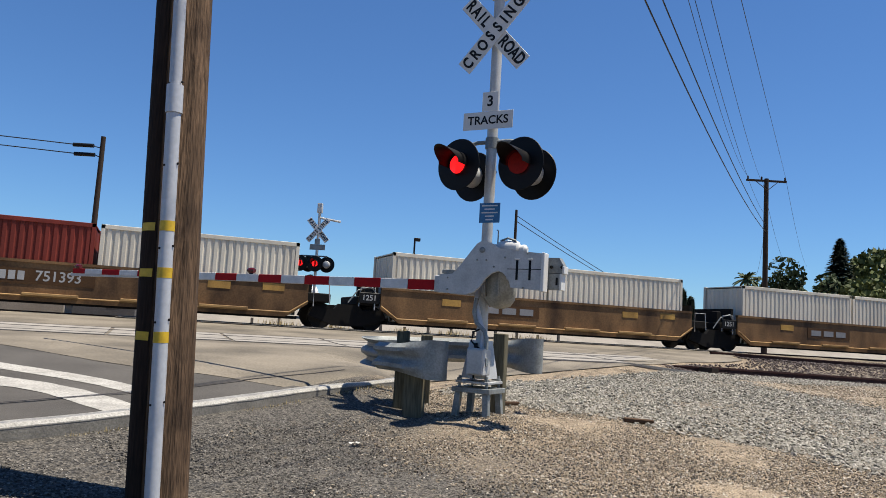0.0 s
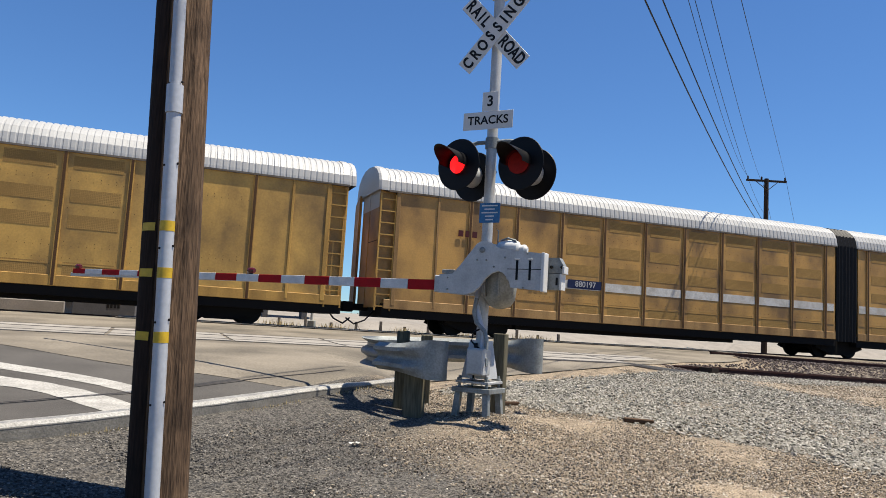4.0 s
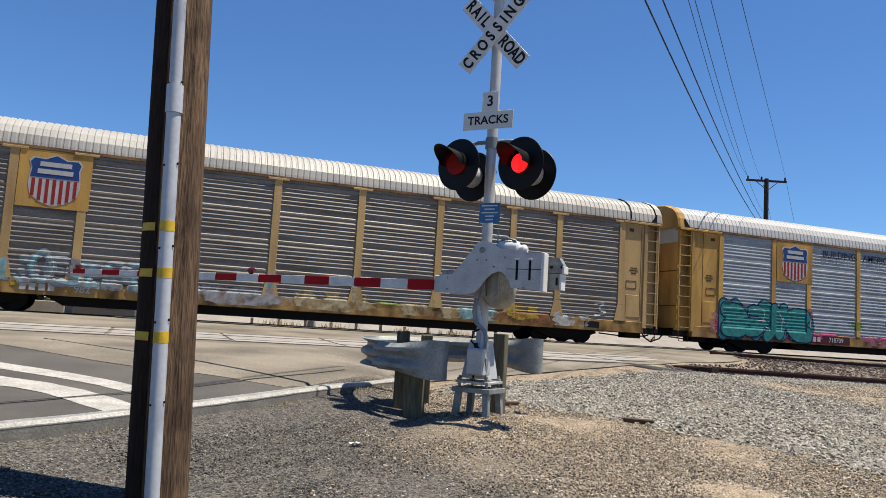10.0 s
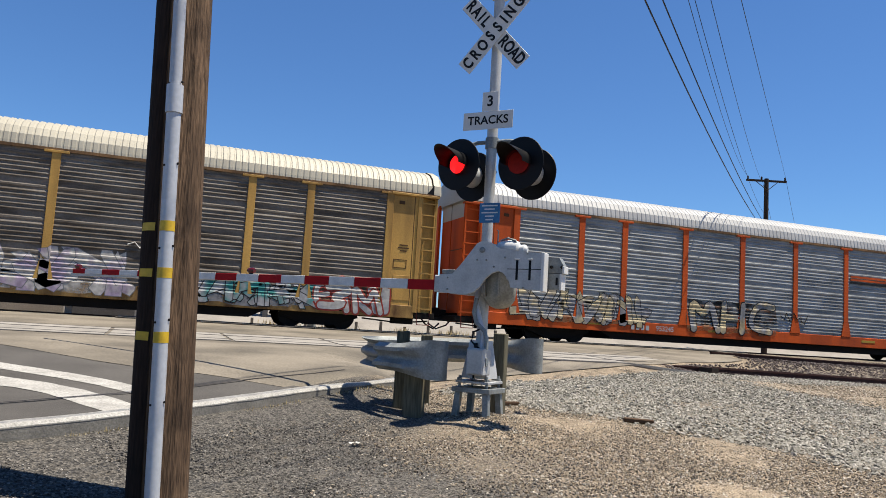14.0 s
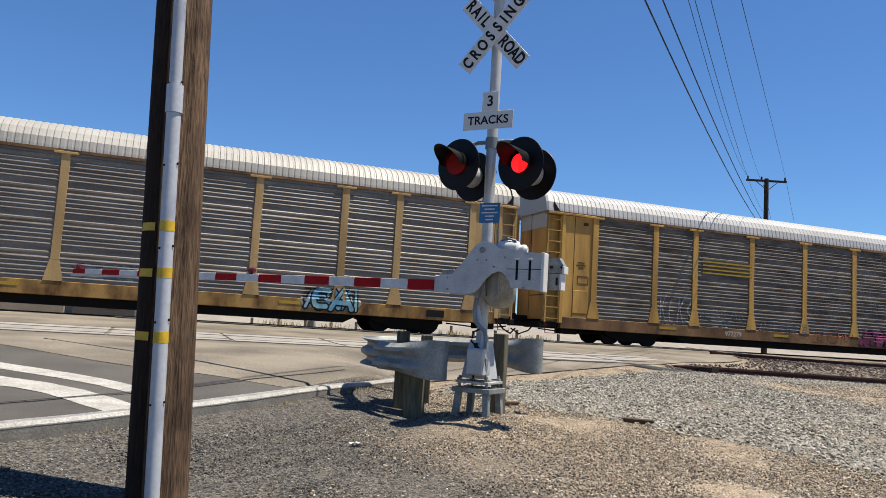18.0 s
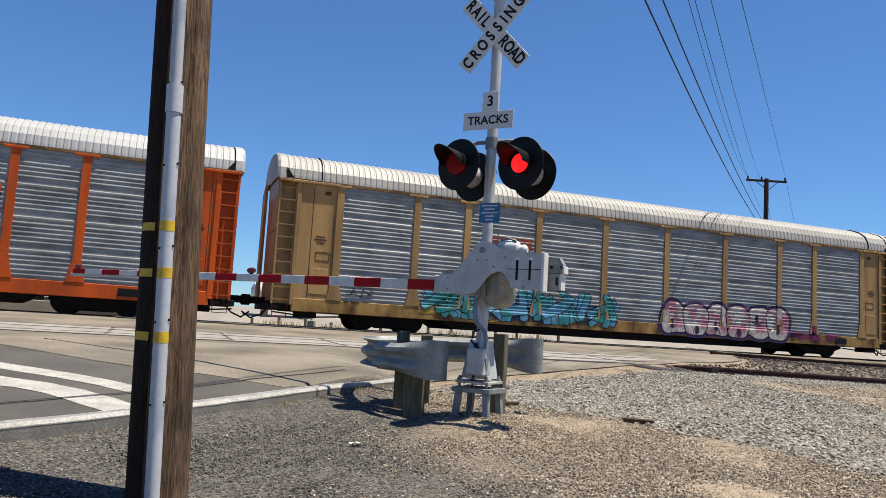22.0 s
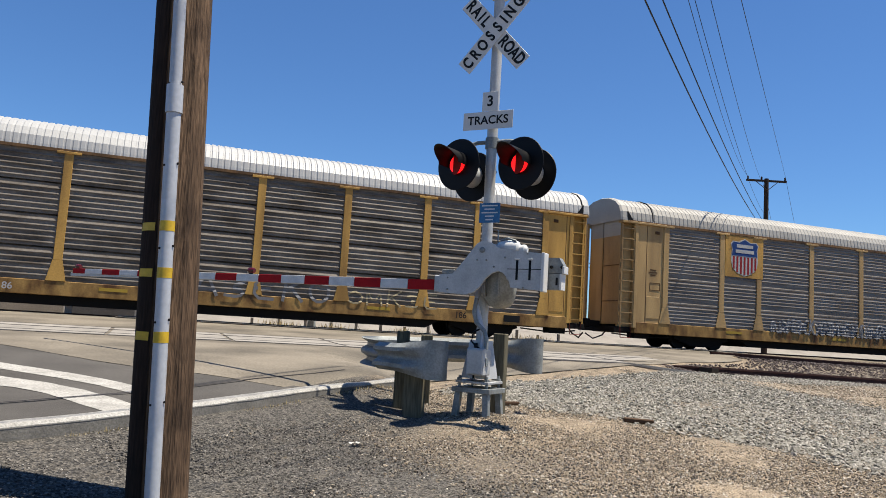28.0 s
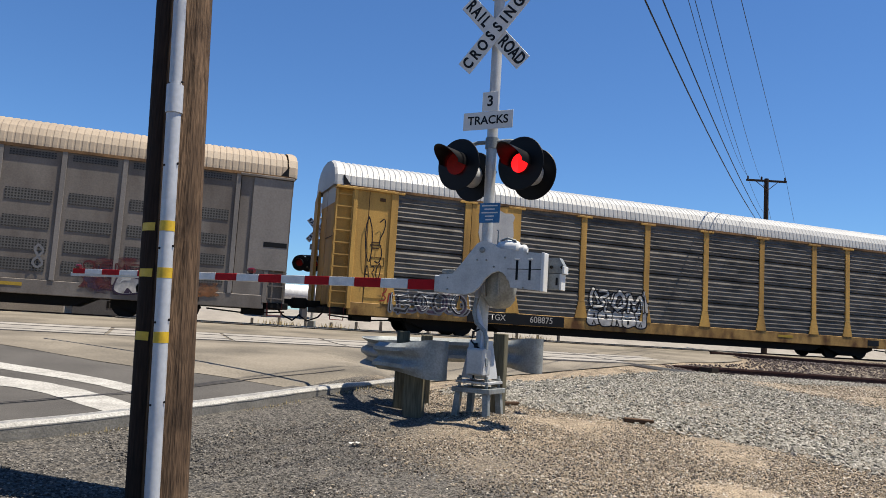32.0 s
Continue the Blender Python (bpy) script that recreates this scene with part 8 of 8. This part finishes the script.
    bars(c, -5.8, -4.55, 3.42, 0.32, "black", 3)
    for x in (-5.98, -4.42):
        part("mark_bar", Geo().box(x - 0.03, x + 0.03, -SIDE - 0.05, -SIDE - 0.044, 3.2, 3.7), PAINTS["black"], c)
    sill_mark(c, "952644", -5.2)
    c = rack_car(-329.2, "orange-framed car carrier with pale panels and tan graffiti", "orange", "bright", "white", posts=POSTS)
    cloud(c, -11.5, -6.1, 0.7, 1.5, "rust", 95)
    wild(c, -11.4, -6.2, 0.72, 1.95, "cream", "grey", "black", 35)
    graffiti(c, -4.1, 0.35, 0.75, 2.1, "cream", "black", 36, "grey", "rust", "MHC", True, 0.13)
    scrawl(c, 0.6, 2.2, 1.3, 1.8, "black", 33)
    words(c, "953245", -5.2, 0.72, 0.28)
    bars(c, -6.8, -5.9, 0.72, 0.18, "white", 4)
    orange_bars(c)
    c = rack_car(-357.7, "yellow-framed car carrier covered along its foot in graffiti", "yellow", "brown", "cream", bands=5)
    cloud(c, -12.0, -7.0, 0.55, 1.4, "grey", 198)
    cloud(c, -7.4, -2.2, 0.55, 1.4, "plum", 199)
    wild(c, -11.8, -2.2, 0.58, 1.6, "grey", "violet", "black", 37, 0.035)
    cloud(c, -1.9, 3.6, 0.55, 1.7, "band", 200)
    wild(c, -1.7, 3.5, 0.6, 1.95, "band", "lilac", "grey", 38, 0.022)
    cloud(c, 5.4, 9.6, 0.55, 1.35, "grey", 94)
    wild(c, 5.5, 9.5, 0.6, 1.5, "silver", "teal", "black", 39)
    graffiti(c, 9.4, 12.0, 0.6, 1.8, "band", "brick", 40, "silver", "rust", None, True, 0.12)
    scrawl(c, 3.6, 5.0, 2.0, 2.3, "white", 34)
    c = artic_car(-386.6, "ochre articulated car carrier with blue and dark graffiti", "ochre", False)
    words(c, "798372", -16.8, 2.2, 0.33, "maroon")
    bars(c, -18.4, -17.7, 2.2, 0.2, "maroon", 4)
    for z in (3.38, 3.46, 3.54, 3.62):
        part("emblem_stripe", Geo().box(-18.0, -17.4, -SIDE - 0.05, -SIDE - 0.03, z - 0.025, z + 0.025), PAINTS["black"], c, "black emblem stripe")
    graffiti(c, -18.5, -12.4, 0.85, 2.05, "sky", "navy", 41, "blue", "navy", None, True, 0.2)
    graffiti(c, -12.1, -6.9, 0.8, 2.2, "plum", "white", 42, "rust", "rust", None, True, 0.11)
    graffiti(c, -5.5, -0.9, 0.85, 2.0, "sky", "blue", 43, "navy", "blue")
    c = rack_car(-430.65, "yellow-framed car carrier with grimy brown panels", "yellow", "brown", "white", "rust", bands=5)
    cloud(c, 1.9, 8.2, 0.55, 1.4, "maroon", 15)
    cloud(c, 1.6, 8.6, 0.52, 1.2, "maroon", 190)
    wild(c, 2.0, 8.2, 0.55, 1.35, "maroon", "magenta", "plum", 44, 0.02)
    tag(c, 2.4, 7.9, 0.75, 1.2, "pink", ["hook", "gate", "hook", "fork", "comb", "hook"], 191, 0.028)
    words(c, "977279", -5.2, 0.7, 0.28)
    for z in (3.1, 3.25, 3.4, 3.55):
        part("emblem_stripe", Geo().box(-6.8, -4.3, -SIDE - 0.05, -SIDE - 0.03, z - 0.03, z + 0.03), PAINTS["yellow"], c, "yellow emblem stripe")
    tag(c, -8.85, -7.25, 0.98, 2.1, "silver", ["fork", "comb", "fork", "hook"], 45, 0.025)
    tag(c, -6.9, -4.6, 1.3, 1.75, "grey", ["gate", "hook", "loop", "comb", "tent", "fork"], 47, 0.02)
    tag(c, -5.9, -5.2, 0.98, 1.3, "grey", ["loop", "f"], 48, 0.02)
    cloud(c, -6.9, -4.9, 0.9, 1.3, "grey", 71)
    tag(c, -3.9, -1.2, 0.95, 1.4, "grey", ["tent", "bar", "gate", "loop", "hook"], 61, 0.02)
    tag(c, -1.0, 1.4, 0.8, 1.15, "brick", ["hook", "loop", "gate"], 62, 0.018)
    c = rack_car(-459.4, "yellow-framed car carrier with weathered panels and an emblem", "buff", "worn", "dull", bands=5)
    shield(c, -7.9, 3.92)
    graffiti(c, -11.8, -7.0, 0.6, 1.75, "aqua", "black", 46, "sky", "aqua", None, True, 0.16)
    cloud(c, -6.3, -4.5, 1.0, 1.7, "grey", 26)
    cloud(c, -4.0, -1.6, 1.0, 1.6, "grey", 27)
    cloud(c, -1.2, 3.0, 1.0, 1.6, "grey", 28)
    graffiti(c, 6.0, 7.8, 0.62, 1.4, "aqua", "black", 47, "sky", "band", None, True, 0.12)
    words(c, "985050", -5.3, 0.7, 0.28)
    bars(c, -7.2, -6.3, 0.7, 0.2, "white", 4)
    c = rack_car(-487.9, "yellow-framed car carrier with clean ribbed panels", "yellow", "bright", "white", hood="yellow")
    bars(c, -5.9, -4.3, 3.6, 0.35, "black", 3)
    cloud(c, 7.4, 11.5, 1.1, 1.9, "lilac", 16)
    cloud(c, 7.8, 11.0, 0.65, 1.2, "aqua", 22)
    sill_mark(c, "716540", -5.2)
    c = rack_car(-516.6, "yellow-framed car carrier with banded grey panels and cream roof", "yellow", "mid", "cream", bands=4)
    bent_emblem(c, -5.8, 3.42, 0.82, "black")
    words(c, "254081", -5.3, 0.74, 0.28, "yellow")
    bars(c, -6.95, -6.15, 0.74, 0.18, "yellow", 4)
    c = rack_car(-545.4, "yellow-framed car carrier with blue and pink graffiti", "tan", "bright", "dull")
    cloud(c, -8.6, -0.9, 0.55, 1.6, "navy", 93)
    wild(c, -8.4, -1.0, 0.62, 1.85, "sky", "teal", "black", 48)
    cloud(c, -7.4, -5.6, 0.55, 0.85, "yellow", 90)
    cloud(c, -11.2, -9.4, 0.95, 1.4, "green", 91)
    cloud(c, 0.5, 9.4, 0.55, 1.95, "purple", 17)
    cloud(c, 7.4, 10.6, 0.6, 1.35, "magenta", 92)
    bubbles(c, 1.3, 7.6, 0.6, 2.0, 6, "band", "pink", "plum", 49, "purple")
    bars(c, -6.3, -4.5, 3.6, 0.1, "brick", 3)
    bars(c, -6.3, -4.5, 3.3, 0.1, "brick", 3)
    bars(c, -6.3, -5.9, 3.45, 0.16, "brick", 2)
    bars(c, -5.0, -4.55, 3.45, 0.16, "brick", 2)
    scrawl(c, -11.4, -10.3, 1.1, 1.4, "black", 50)
    c = rack_car(-574.1, "orange-framed car carrier with pale panels and pink graffiti", "orange", "bright", "white")
    cloud(c, -4.6, 4.4, 0.5, 1.5, "violet", 30)
    bubbles(c, -4.2, 2.2, 0.62, 2.1, 5, "pink", "violet", "plum", 51, "violet")
    tag(c, 2.3, 4.3, 1.0, 1.6, "violet", ["hook", "fork", "loop", "gate"], 52, 0.045)
    orange_bars(c)
    c = rack_car(-602.9, "yellow-framed car carrier with banded grey panels", "yellow", "mid", "white", bands=4)
    PLAIN[c.name] = ((-7.0, -4.5),)
    part("emblem_panel", Geo().box(-7.0, -4.5, -SIDE - 0.05, -SIDE - 0.04, 2.98, 3.88), PANELS["bright"], c, "pale emblem panel")
    bent_emblem(c, -6.05, 3.42, 1.0, "red")
    cloud(c, -1.2, 3.2, 0.75, 1.7, "maroon", 18)
    bars(c, -7.9, -6.1, 0.71, 0.16, "maroon", 6)
    c = rack_car(-631.7, "yellow-framed car carrier with emblem and long graffiti", "yellow", "mid", "white", bands=4)
    shield(c, -8.15, 3.92)
    cloud(c, -12.3, -9.5, 0.6, 1.9, "lilac", 19)
    graffiti(c, -11.6, -6.0, 0.95, 2.1, "teal", "black", 52, "grey", "pink", None, False, 0.2)
    cloud(c, -6.2, 2.4, 0.6, 1.5, "rust", 20)
    graffiti(c, -4.0, 2.0, 0.65, 1.5, "rust", "navy", 53, "pink", "rust", None, False, 0.14)
    cloud(c, 2.6, 10.4, 0.5, 1.5, "maroon", 31)
    cloud(c, 3.0, 9.6, 1.1, 2.0, "violet", 32)
    graffiti(c, 2.5, 10.0, 0.6, 1.85, "violet", "silver", 54, "maroon", None, None, False, 0.1)
    part("mark_panel", Geo().box(-8.3, -4.9, -SIDE - 0.047, -SIDE - 0.028, 0.55, 0.9), BLACK, c, "black mark panel on the sill")
    words(c, "ETTX", -7.45, 0.73, 0.32)
    words(c, "852779", -5.85, 0.73, 0.32)
    c = rack_car(-660.5, "yellow-framed car carrier with banded grey panels and cream roof", "yellow", "mid", "cream", bands=4)
    bars(c, -6.9, -5.3, 0.72, 0.2, "yellow", 6)
    c = rack_car(-689.4, "yellow-framed car carrier with brown panels and an emblem", "buff", "worn", "dull", bands=5)
    shield(c, -7.95, 3.92)
    graffiti(c, 9.8, 12.0, 0.8, 1.8, "white", "navy", 55, "band", "navy")
    graffiti(c, -6.5, 2.0, 0.95, 1.5, "grey", "grey", 56, "band", "rust", None, False, 0.05)
    c = rack_car(-718.45, "yellow-framed car carrier with brown panels and worn sill", "yellow", "brown", "white", bands=4)
    tag(c, -9.2, -6.2, 0.85, 1.7, "grey", ["l", "comb", "bar", "hook"], 57, 0.06)
    tag(c, -11.4, -10.3, 1.5, 1.8, "band", ["gate", "loop", "l", "comb"], 70, 0.016)
    tag(c, -1.4, 4.0, 0.8, 1.5, "grey", ["gate", "tent", "hook", "comb", "fork", "loop"], 71, 0.05)
    tag(c, 4.4, 7.8, 0.85, 1.35, "cream", ["loop", "gate", "fork", "hook", "comb"], 58, 0.03)
    words(c, "186", 8.6, 0.72, 0.3, "black")
    words(c, "682186", -5.8, 0.7, 0.28)
    bars(c, -7.5, -6.7, 0.7, 0.18, "white", 4)
    part("emblem_disc", Geo().lathe([(0.38, -0.01), (0.38, 0.0), (0.001, 0.0)], 18, "y", (-12.4, -SIDE - 0.02, 4.05)), PAINTS["aqua"], c, "round blue emblem")
    ribbon(c, [(-12.6, 4.05), (-12.2, 4.05)], 0.03, "blue", "blue bar of the emblem")
    ribbon(c, [(-12.4, 3.85), (-12.4, 4.25)], 0.03, "blue", "blue bar of the emblem")
    c = rack_car(-747.5, "silver-framed car carrier with red and blue graffiti", "silver", "slate", "white", slim=True)
    PLAIN[c.name] = ((-9.1, -7.1), (7.1, 9.1))
    for x0, x1 in ((-9.1, -8.11), (-8.09, -7.1), (7.1, 8.09), (8.11, 9.1)):
        part("plain_panel", Geo().box(x0, x1, -SIDE - 0.05, -SIDE, 0.95, 4.78, 0.006), FRAMES["silver"], c, "plain silver panel")
    cloud(c, -5.0, 1.2, 0.45, 1.8, "teal", 21)
    cloud(c, -4.9, 0.9, 0.5, 1.0, "aqua", 36)
    graffiti(c, -4.6, 0.8, 0.95, 1.75, "maroon", "teal", 59, "plum", None, None, False, 0.07)
    cloud(c, 1.6, 6.9, 0.5, 1.5, "sky", 35)
    cloud(c, 1.5, 7.0, 0.52, 1.3, "sky", 96)
    wild(c, 1.8, 6.8, 0.6, 1.5, "sky", "aqua", "navy", 60, 0.022)
    for k, (a, b, hi) in enumerate(((6.9, 11.9, 1.7), (6.8, 11.8, 1.75), (7.3, 9.0, 2.1), (8.8, 10.4, 1.95), (6.9, 11.9, 1.6))):
        cloud(c, a, b, 0.48, hi, "maroon", 134 + k)
    for k in range(2):
        ribbon(c, [(7.2 + 0.23 * i, 1.15 + 0.32 * ((i + k) % 3 - 1) + 0.12 * ((i * 7 + k) % 4 - 1.5)) for i in range(20)], 0.024, "band", "thin white looping strokes")
    words(c, "301517", -5.0, 0.72, 0.3, "black")
    scrawl(c, -7.9, -6.9, 1.3, 2.3, "black", 68)
    graffiti(c, -7.2, -6.3, 0.75, 1.2, "blue", "navy", 69, "sky", None, None, False, 0.14)
    orange_bars(c)
    c = rack_car(-776.4, "tan-framed car carrier with brown panels and pale graffiti", "tan", "brown", "dull")
    shield(c, -7.95, 3.92)
    bubbles(c, -4.2, 0.9, 0.62, 1.9, 6, "grey", "band", "navy", 62, "plum")
    cloud(c, -4.6, 0.6, 1.9, 2.3, "rust", 33)
    cloud(c, 2.0, 6.5, 0.7, 1.3, "grey", 25)
    tag(c, 8.0, 10.5, 0.8, 1.45, "band", ["loop", "hook", "gate", "tent"], 63, 0.04)
    tag(c, 3.6, 6.0, 0.95, 1.5, "grey", ["hook", "comb", "bar", "gate", "hook"], 64, 0.025)
    tag(c, -8.9, -7.2, 1.0, 1.6, "band", ["hook", "tent", "gate", "fork"], 65, 0.03)
    c = rack_car(-805.5, "yellow-framed car carrier with brown panels and faded emblem", "yellow", "dim", "white", bands=4)
    shield(c, -7.95, 3.92, 1.0, True)
    graffiti(c, -11.8, -8.8, 0.7, 1.5, "black", "grey", 64, "plum", "black", None, False, 0.08)
    graffiti(c, -3.95, -1.3, 1.3, 2.15, "band", "black", 73, "silver", None, None, False, 0.1)
    bubbles(c, -4.0, -1.4, 0.7, 1.35, 5, "band", "silver", "black", 65)
    tag(c, -12.8, -12.15, 2.2, 4.0, "black", ["loop", "hook"], 66, 0.02)
    tag(c, -12.75, -12.2, 1.7, 2.3, "black", ["tent", "hook", "loop"], 67, 0.018)
    tag(c, -12.2, -11.6, 1.0, 1.5, "brick", ["hook", "gate"], 68, 0.025)
    part("mark_panel", Geo().box(-8.9, -5.0, -SIDE - 0.046, -SIDE - 0.028, 0.52, 0.9), BLACK, c, "black mark panel on the sill")
    words(c, "TTGX", -7.8, 0.73, 0.3, "band")
    words(c, "608875", -5.95, 0.73, 0.32, "band")
    rack_grey(-834.4)


def cloud(car, x0, x1, z0, z1, color, seed):
    """A loose patch of sprayed colour with a lumpy edge."""
    rng = random.Random(seed)
    cx, cz, a, b = (x0 + x1) / 2, (z0 + z1) / 2, (x1 - x0) / 2, (z1 - z0) / 2
    ph = [rng.random() * 6.28 for _ in range(3)]
    pts = []
    for k in range(40):
        t = 2 * math.pi * k / 40
        r = 0.88 + 0.07 * math.sin(5 * t + ph[0]) + 0.06 * math.sin(11 * t + ph[1]) + 0.03 * math.sin(17 * t + ph[2])
        co, si = math.cos(t), math.sin(t)
        pts.append((cx + a * r * math.copysign(abs(co) ** 0.6, co), -SIDE - 0.0475 - 0.0002 * (seed % 5), cz + b * r * math.copysign(abs(si) ** 0.6, si)))
    sprayed("sprayed_patch", Geo().add([(cx, pts[0][1], cz)] + pts, [(0, k + 1, (k + 1) % 40 + 1) for k in range(40)]), spray(color, color, True), car, car, color + " sprayed patch")


def lines_emblem(car, x, z, color):
    """Five stripes beside two bars and two lines of unreadable marks."""
    for i in range(5):
        part("emblem_stripe", Geo().box(x, x + 0.85 - 0.03 * i, -SIDE - 0.05, -SIDE - 0.044, z + 0.2 - 0.07 * i, z + 0.235 - 0.07 * i), PAINTS[color], car)
    bars(car, x + 0.95, x + 1.55, z + 0.1, 0.26, color, 2)
    bars(car, x + 0.8, x + 1.75, z - 0.22, 0.12, color, 6)
    bars(car, x + 0.8, x + 1.85, z - 0.4, 0.12, color, 7)


def orange_bars(c):
    for z, m, k in ((3.44, FRAMES["orange"], "orange"), (3.31, PAINTS["black"], "black"), (3.57, FRAMES["orange"], "orange")):
        part("emblem_stripe", Geo().box(4.55, 6.9, -SIDE - 0.052, -SIDE - 0.03, z - 0.045, z + 0.045), m, c, k + " emblem stripe")


def rack_grey(front):
    """The smooth grey car carrier at the end of the view."""
    posts = tuple(-11.82 + 1.688 * k for k in range(15))
    c = rack_car(front, "smooth grey car carrier with perforated panels and tan roof", "grey", "grey", "tan", bands=0, smooth=True, posts=posts)
    for a, b in zip(posts, posts[1:]):
        for z in (1.35, 1.95, 2.6, 3.4, 4.62):
            part("vent_inset", cached(("grey_vent", z == 4.62), lambda: Geo().box(-0.62, 0.62, -0.012, 0.0, -0.17 if z < 4.5 else -0.09, 0.17 if z < 4.5 else 0.09), GREY_HOLES), None, c, "", pose((a + b) / 2, -SIDE - 0.002, z))
    cloud(c, 7.3, 9.9, 0.62, 1.8, "maroon", 67)
    cloud(c, 7.6, 9.4, 0.6, 1.5, "plum", 68)
    cloud(c, 9.9, 11.6, 0.7, 1.3, "rust", 69)
    bubbles(c, 8.5, 9.9, 0.7, 1.2, 2, "band", "grey", "plum", 70)
    tag(c, 6.1, 6.6, 1.25, 1.95, "grey", ["8"], 71, 0.035)
    tag(c, 7.5, 9.7, 1.3, 1.62, "maroon", ["loop", "comb", "gate", "hook", "loop"], 72, 0.02)



# ---- what moves ----
def motions():
    for car, x in TRAIN:
        walk(car, [(t, pose(x + SPEED * t, TRACK_Y, RAIL_Z)) for t in (0.0, 16.0, 32.0)])
    period, start = 1.098, 0.004
    for vane, x in VANES:
        rows = [(0.0, 0.0)] if x < 0 else [(0.0, 1.0)]
        k = 0
        while True:
            for t, right in ((start + period * k, 1), (start + period * (k + 0.5), 0)):
                was, now = ((0, 1) if x < 0 else (1, 0)) if right else ((1, 0) if x < 0 else (0, 1))
                if 0.0 < t - 0.033 and t + 0.033 < 32.0:
                    rows += [(t - 0.034, was), (t + 0.034, now)]
                elif 0.0 < t + 0.033 < 32.0:
                    rows += [(t + 0.034, now)]
            k += 1
            if start + period * k > 32.5:
                break
        rows.append((32.0, rows[-1][1]))
        walk(vane, [(t, pose(0, -0.05, 0, 0, 0, 8.0 - (58.85 if x < 0 else 63.6) * (1 - c))) for t, c in rows])


# ---- build ----
ground()
rails()
utility_pole()
crossing_signal()
crossing_gate()
guardrail()
far_signal()
poles_and_wires()
backdrop()
small_clutter()
train()
scatter()
paving()
motions()
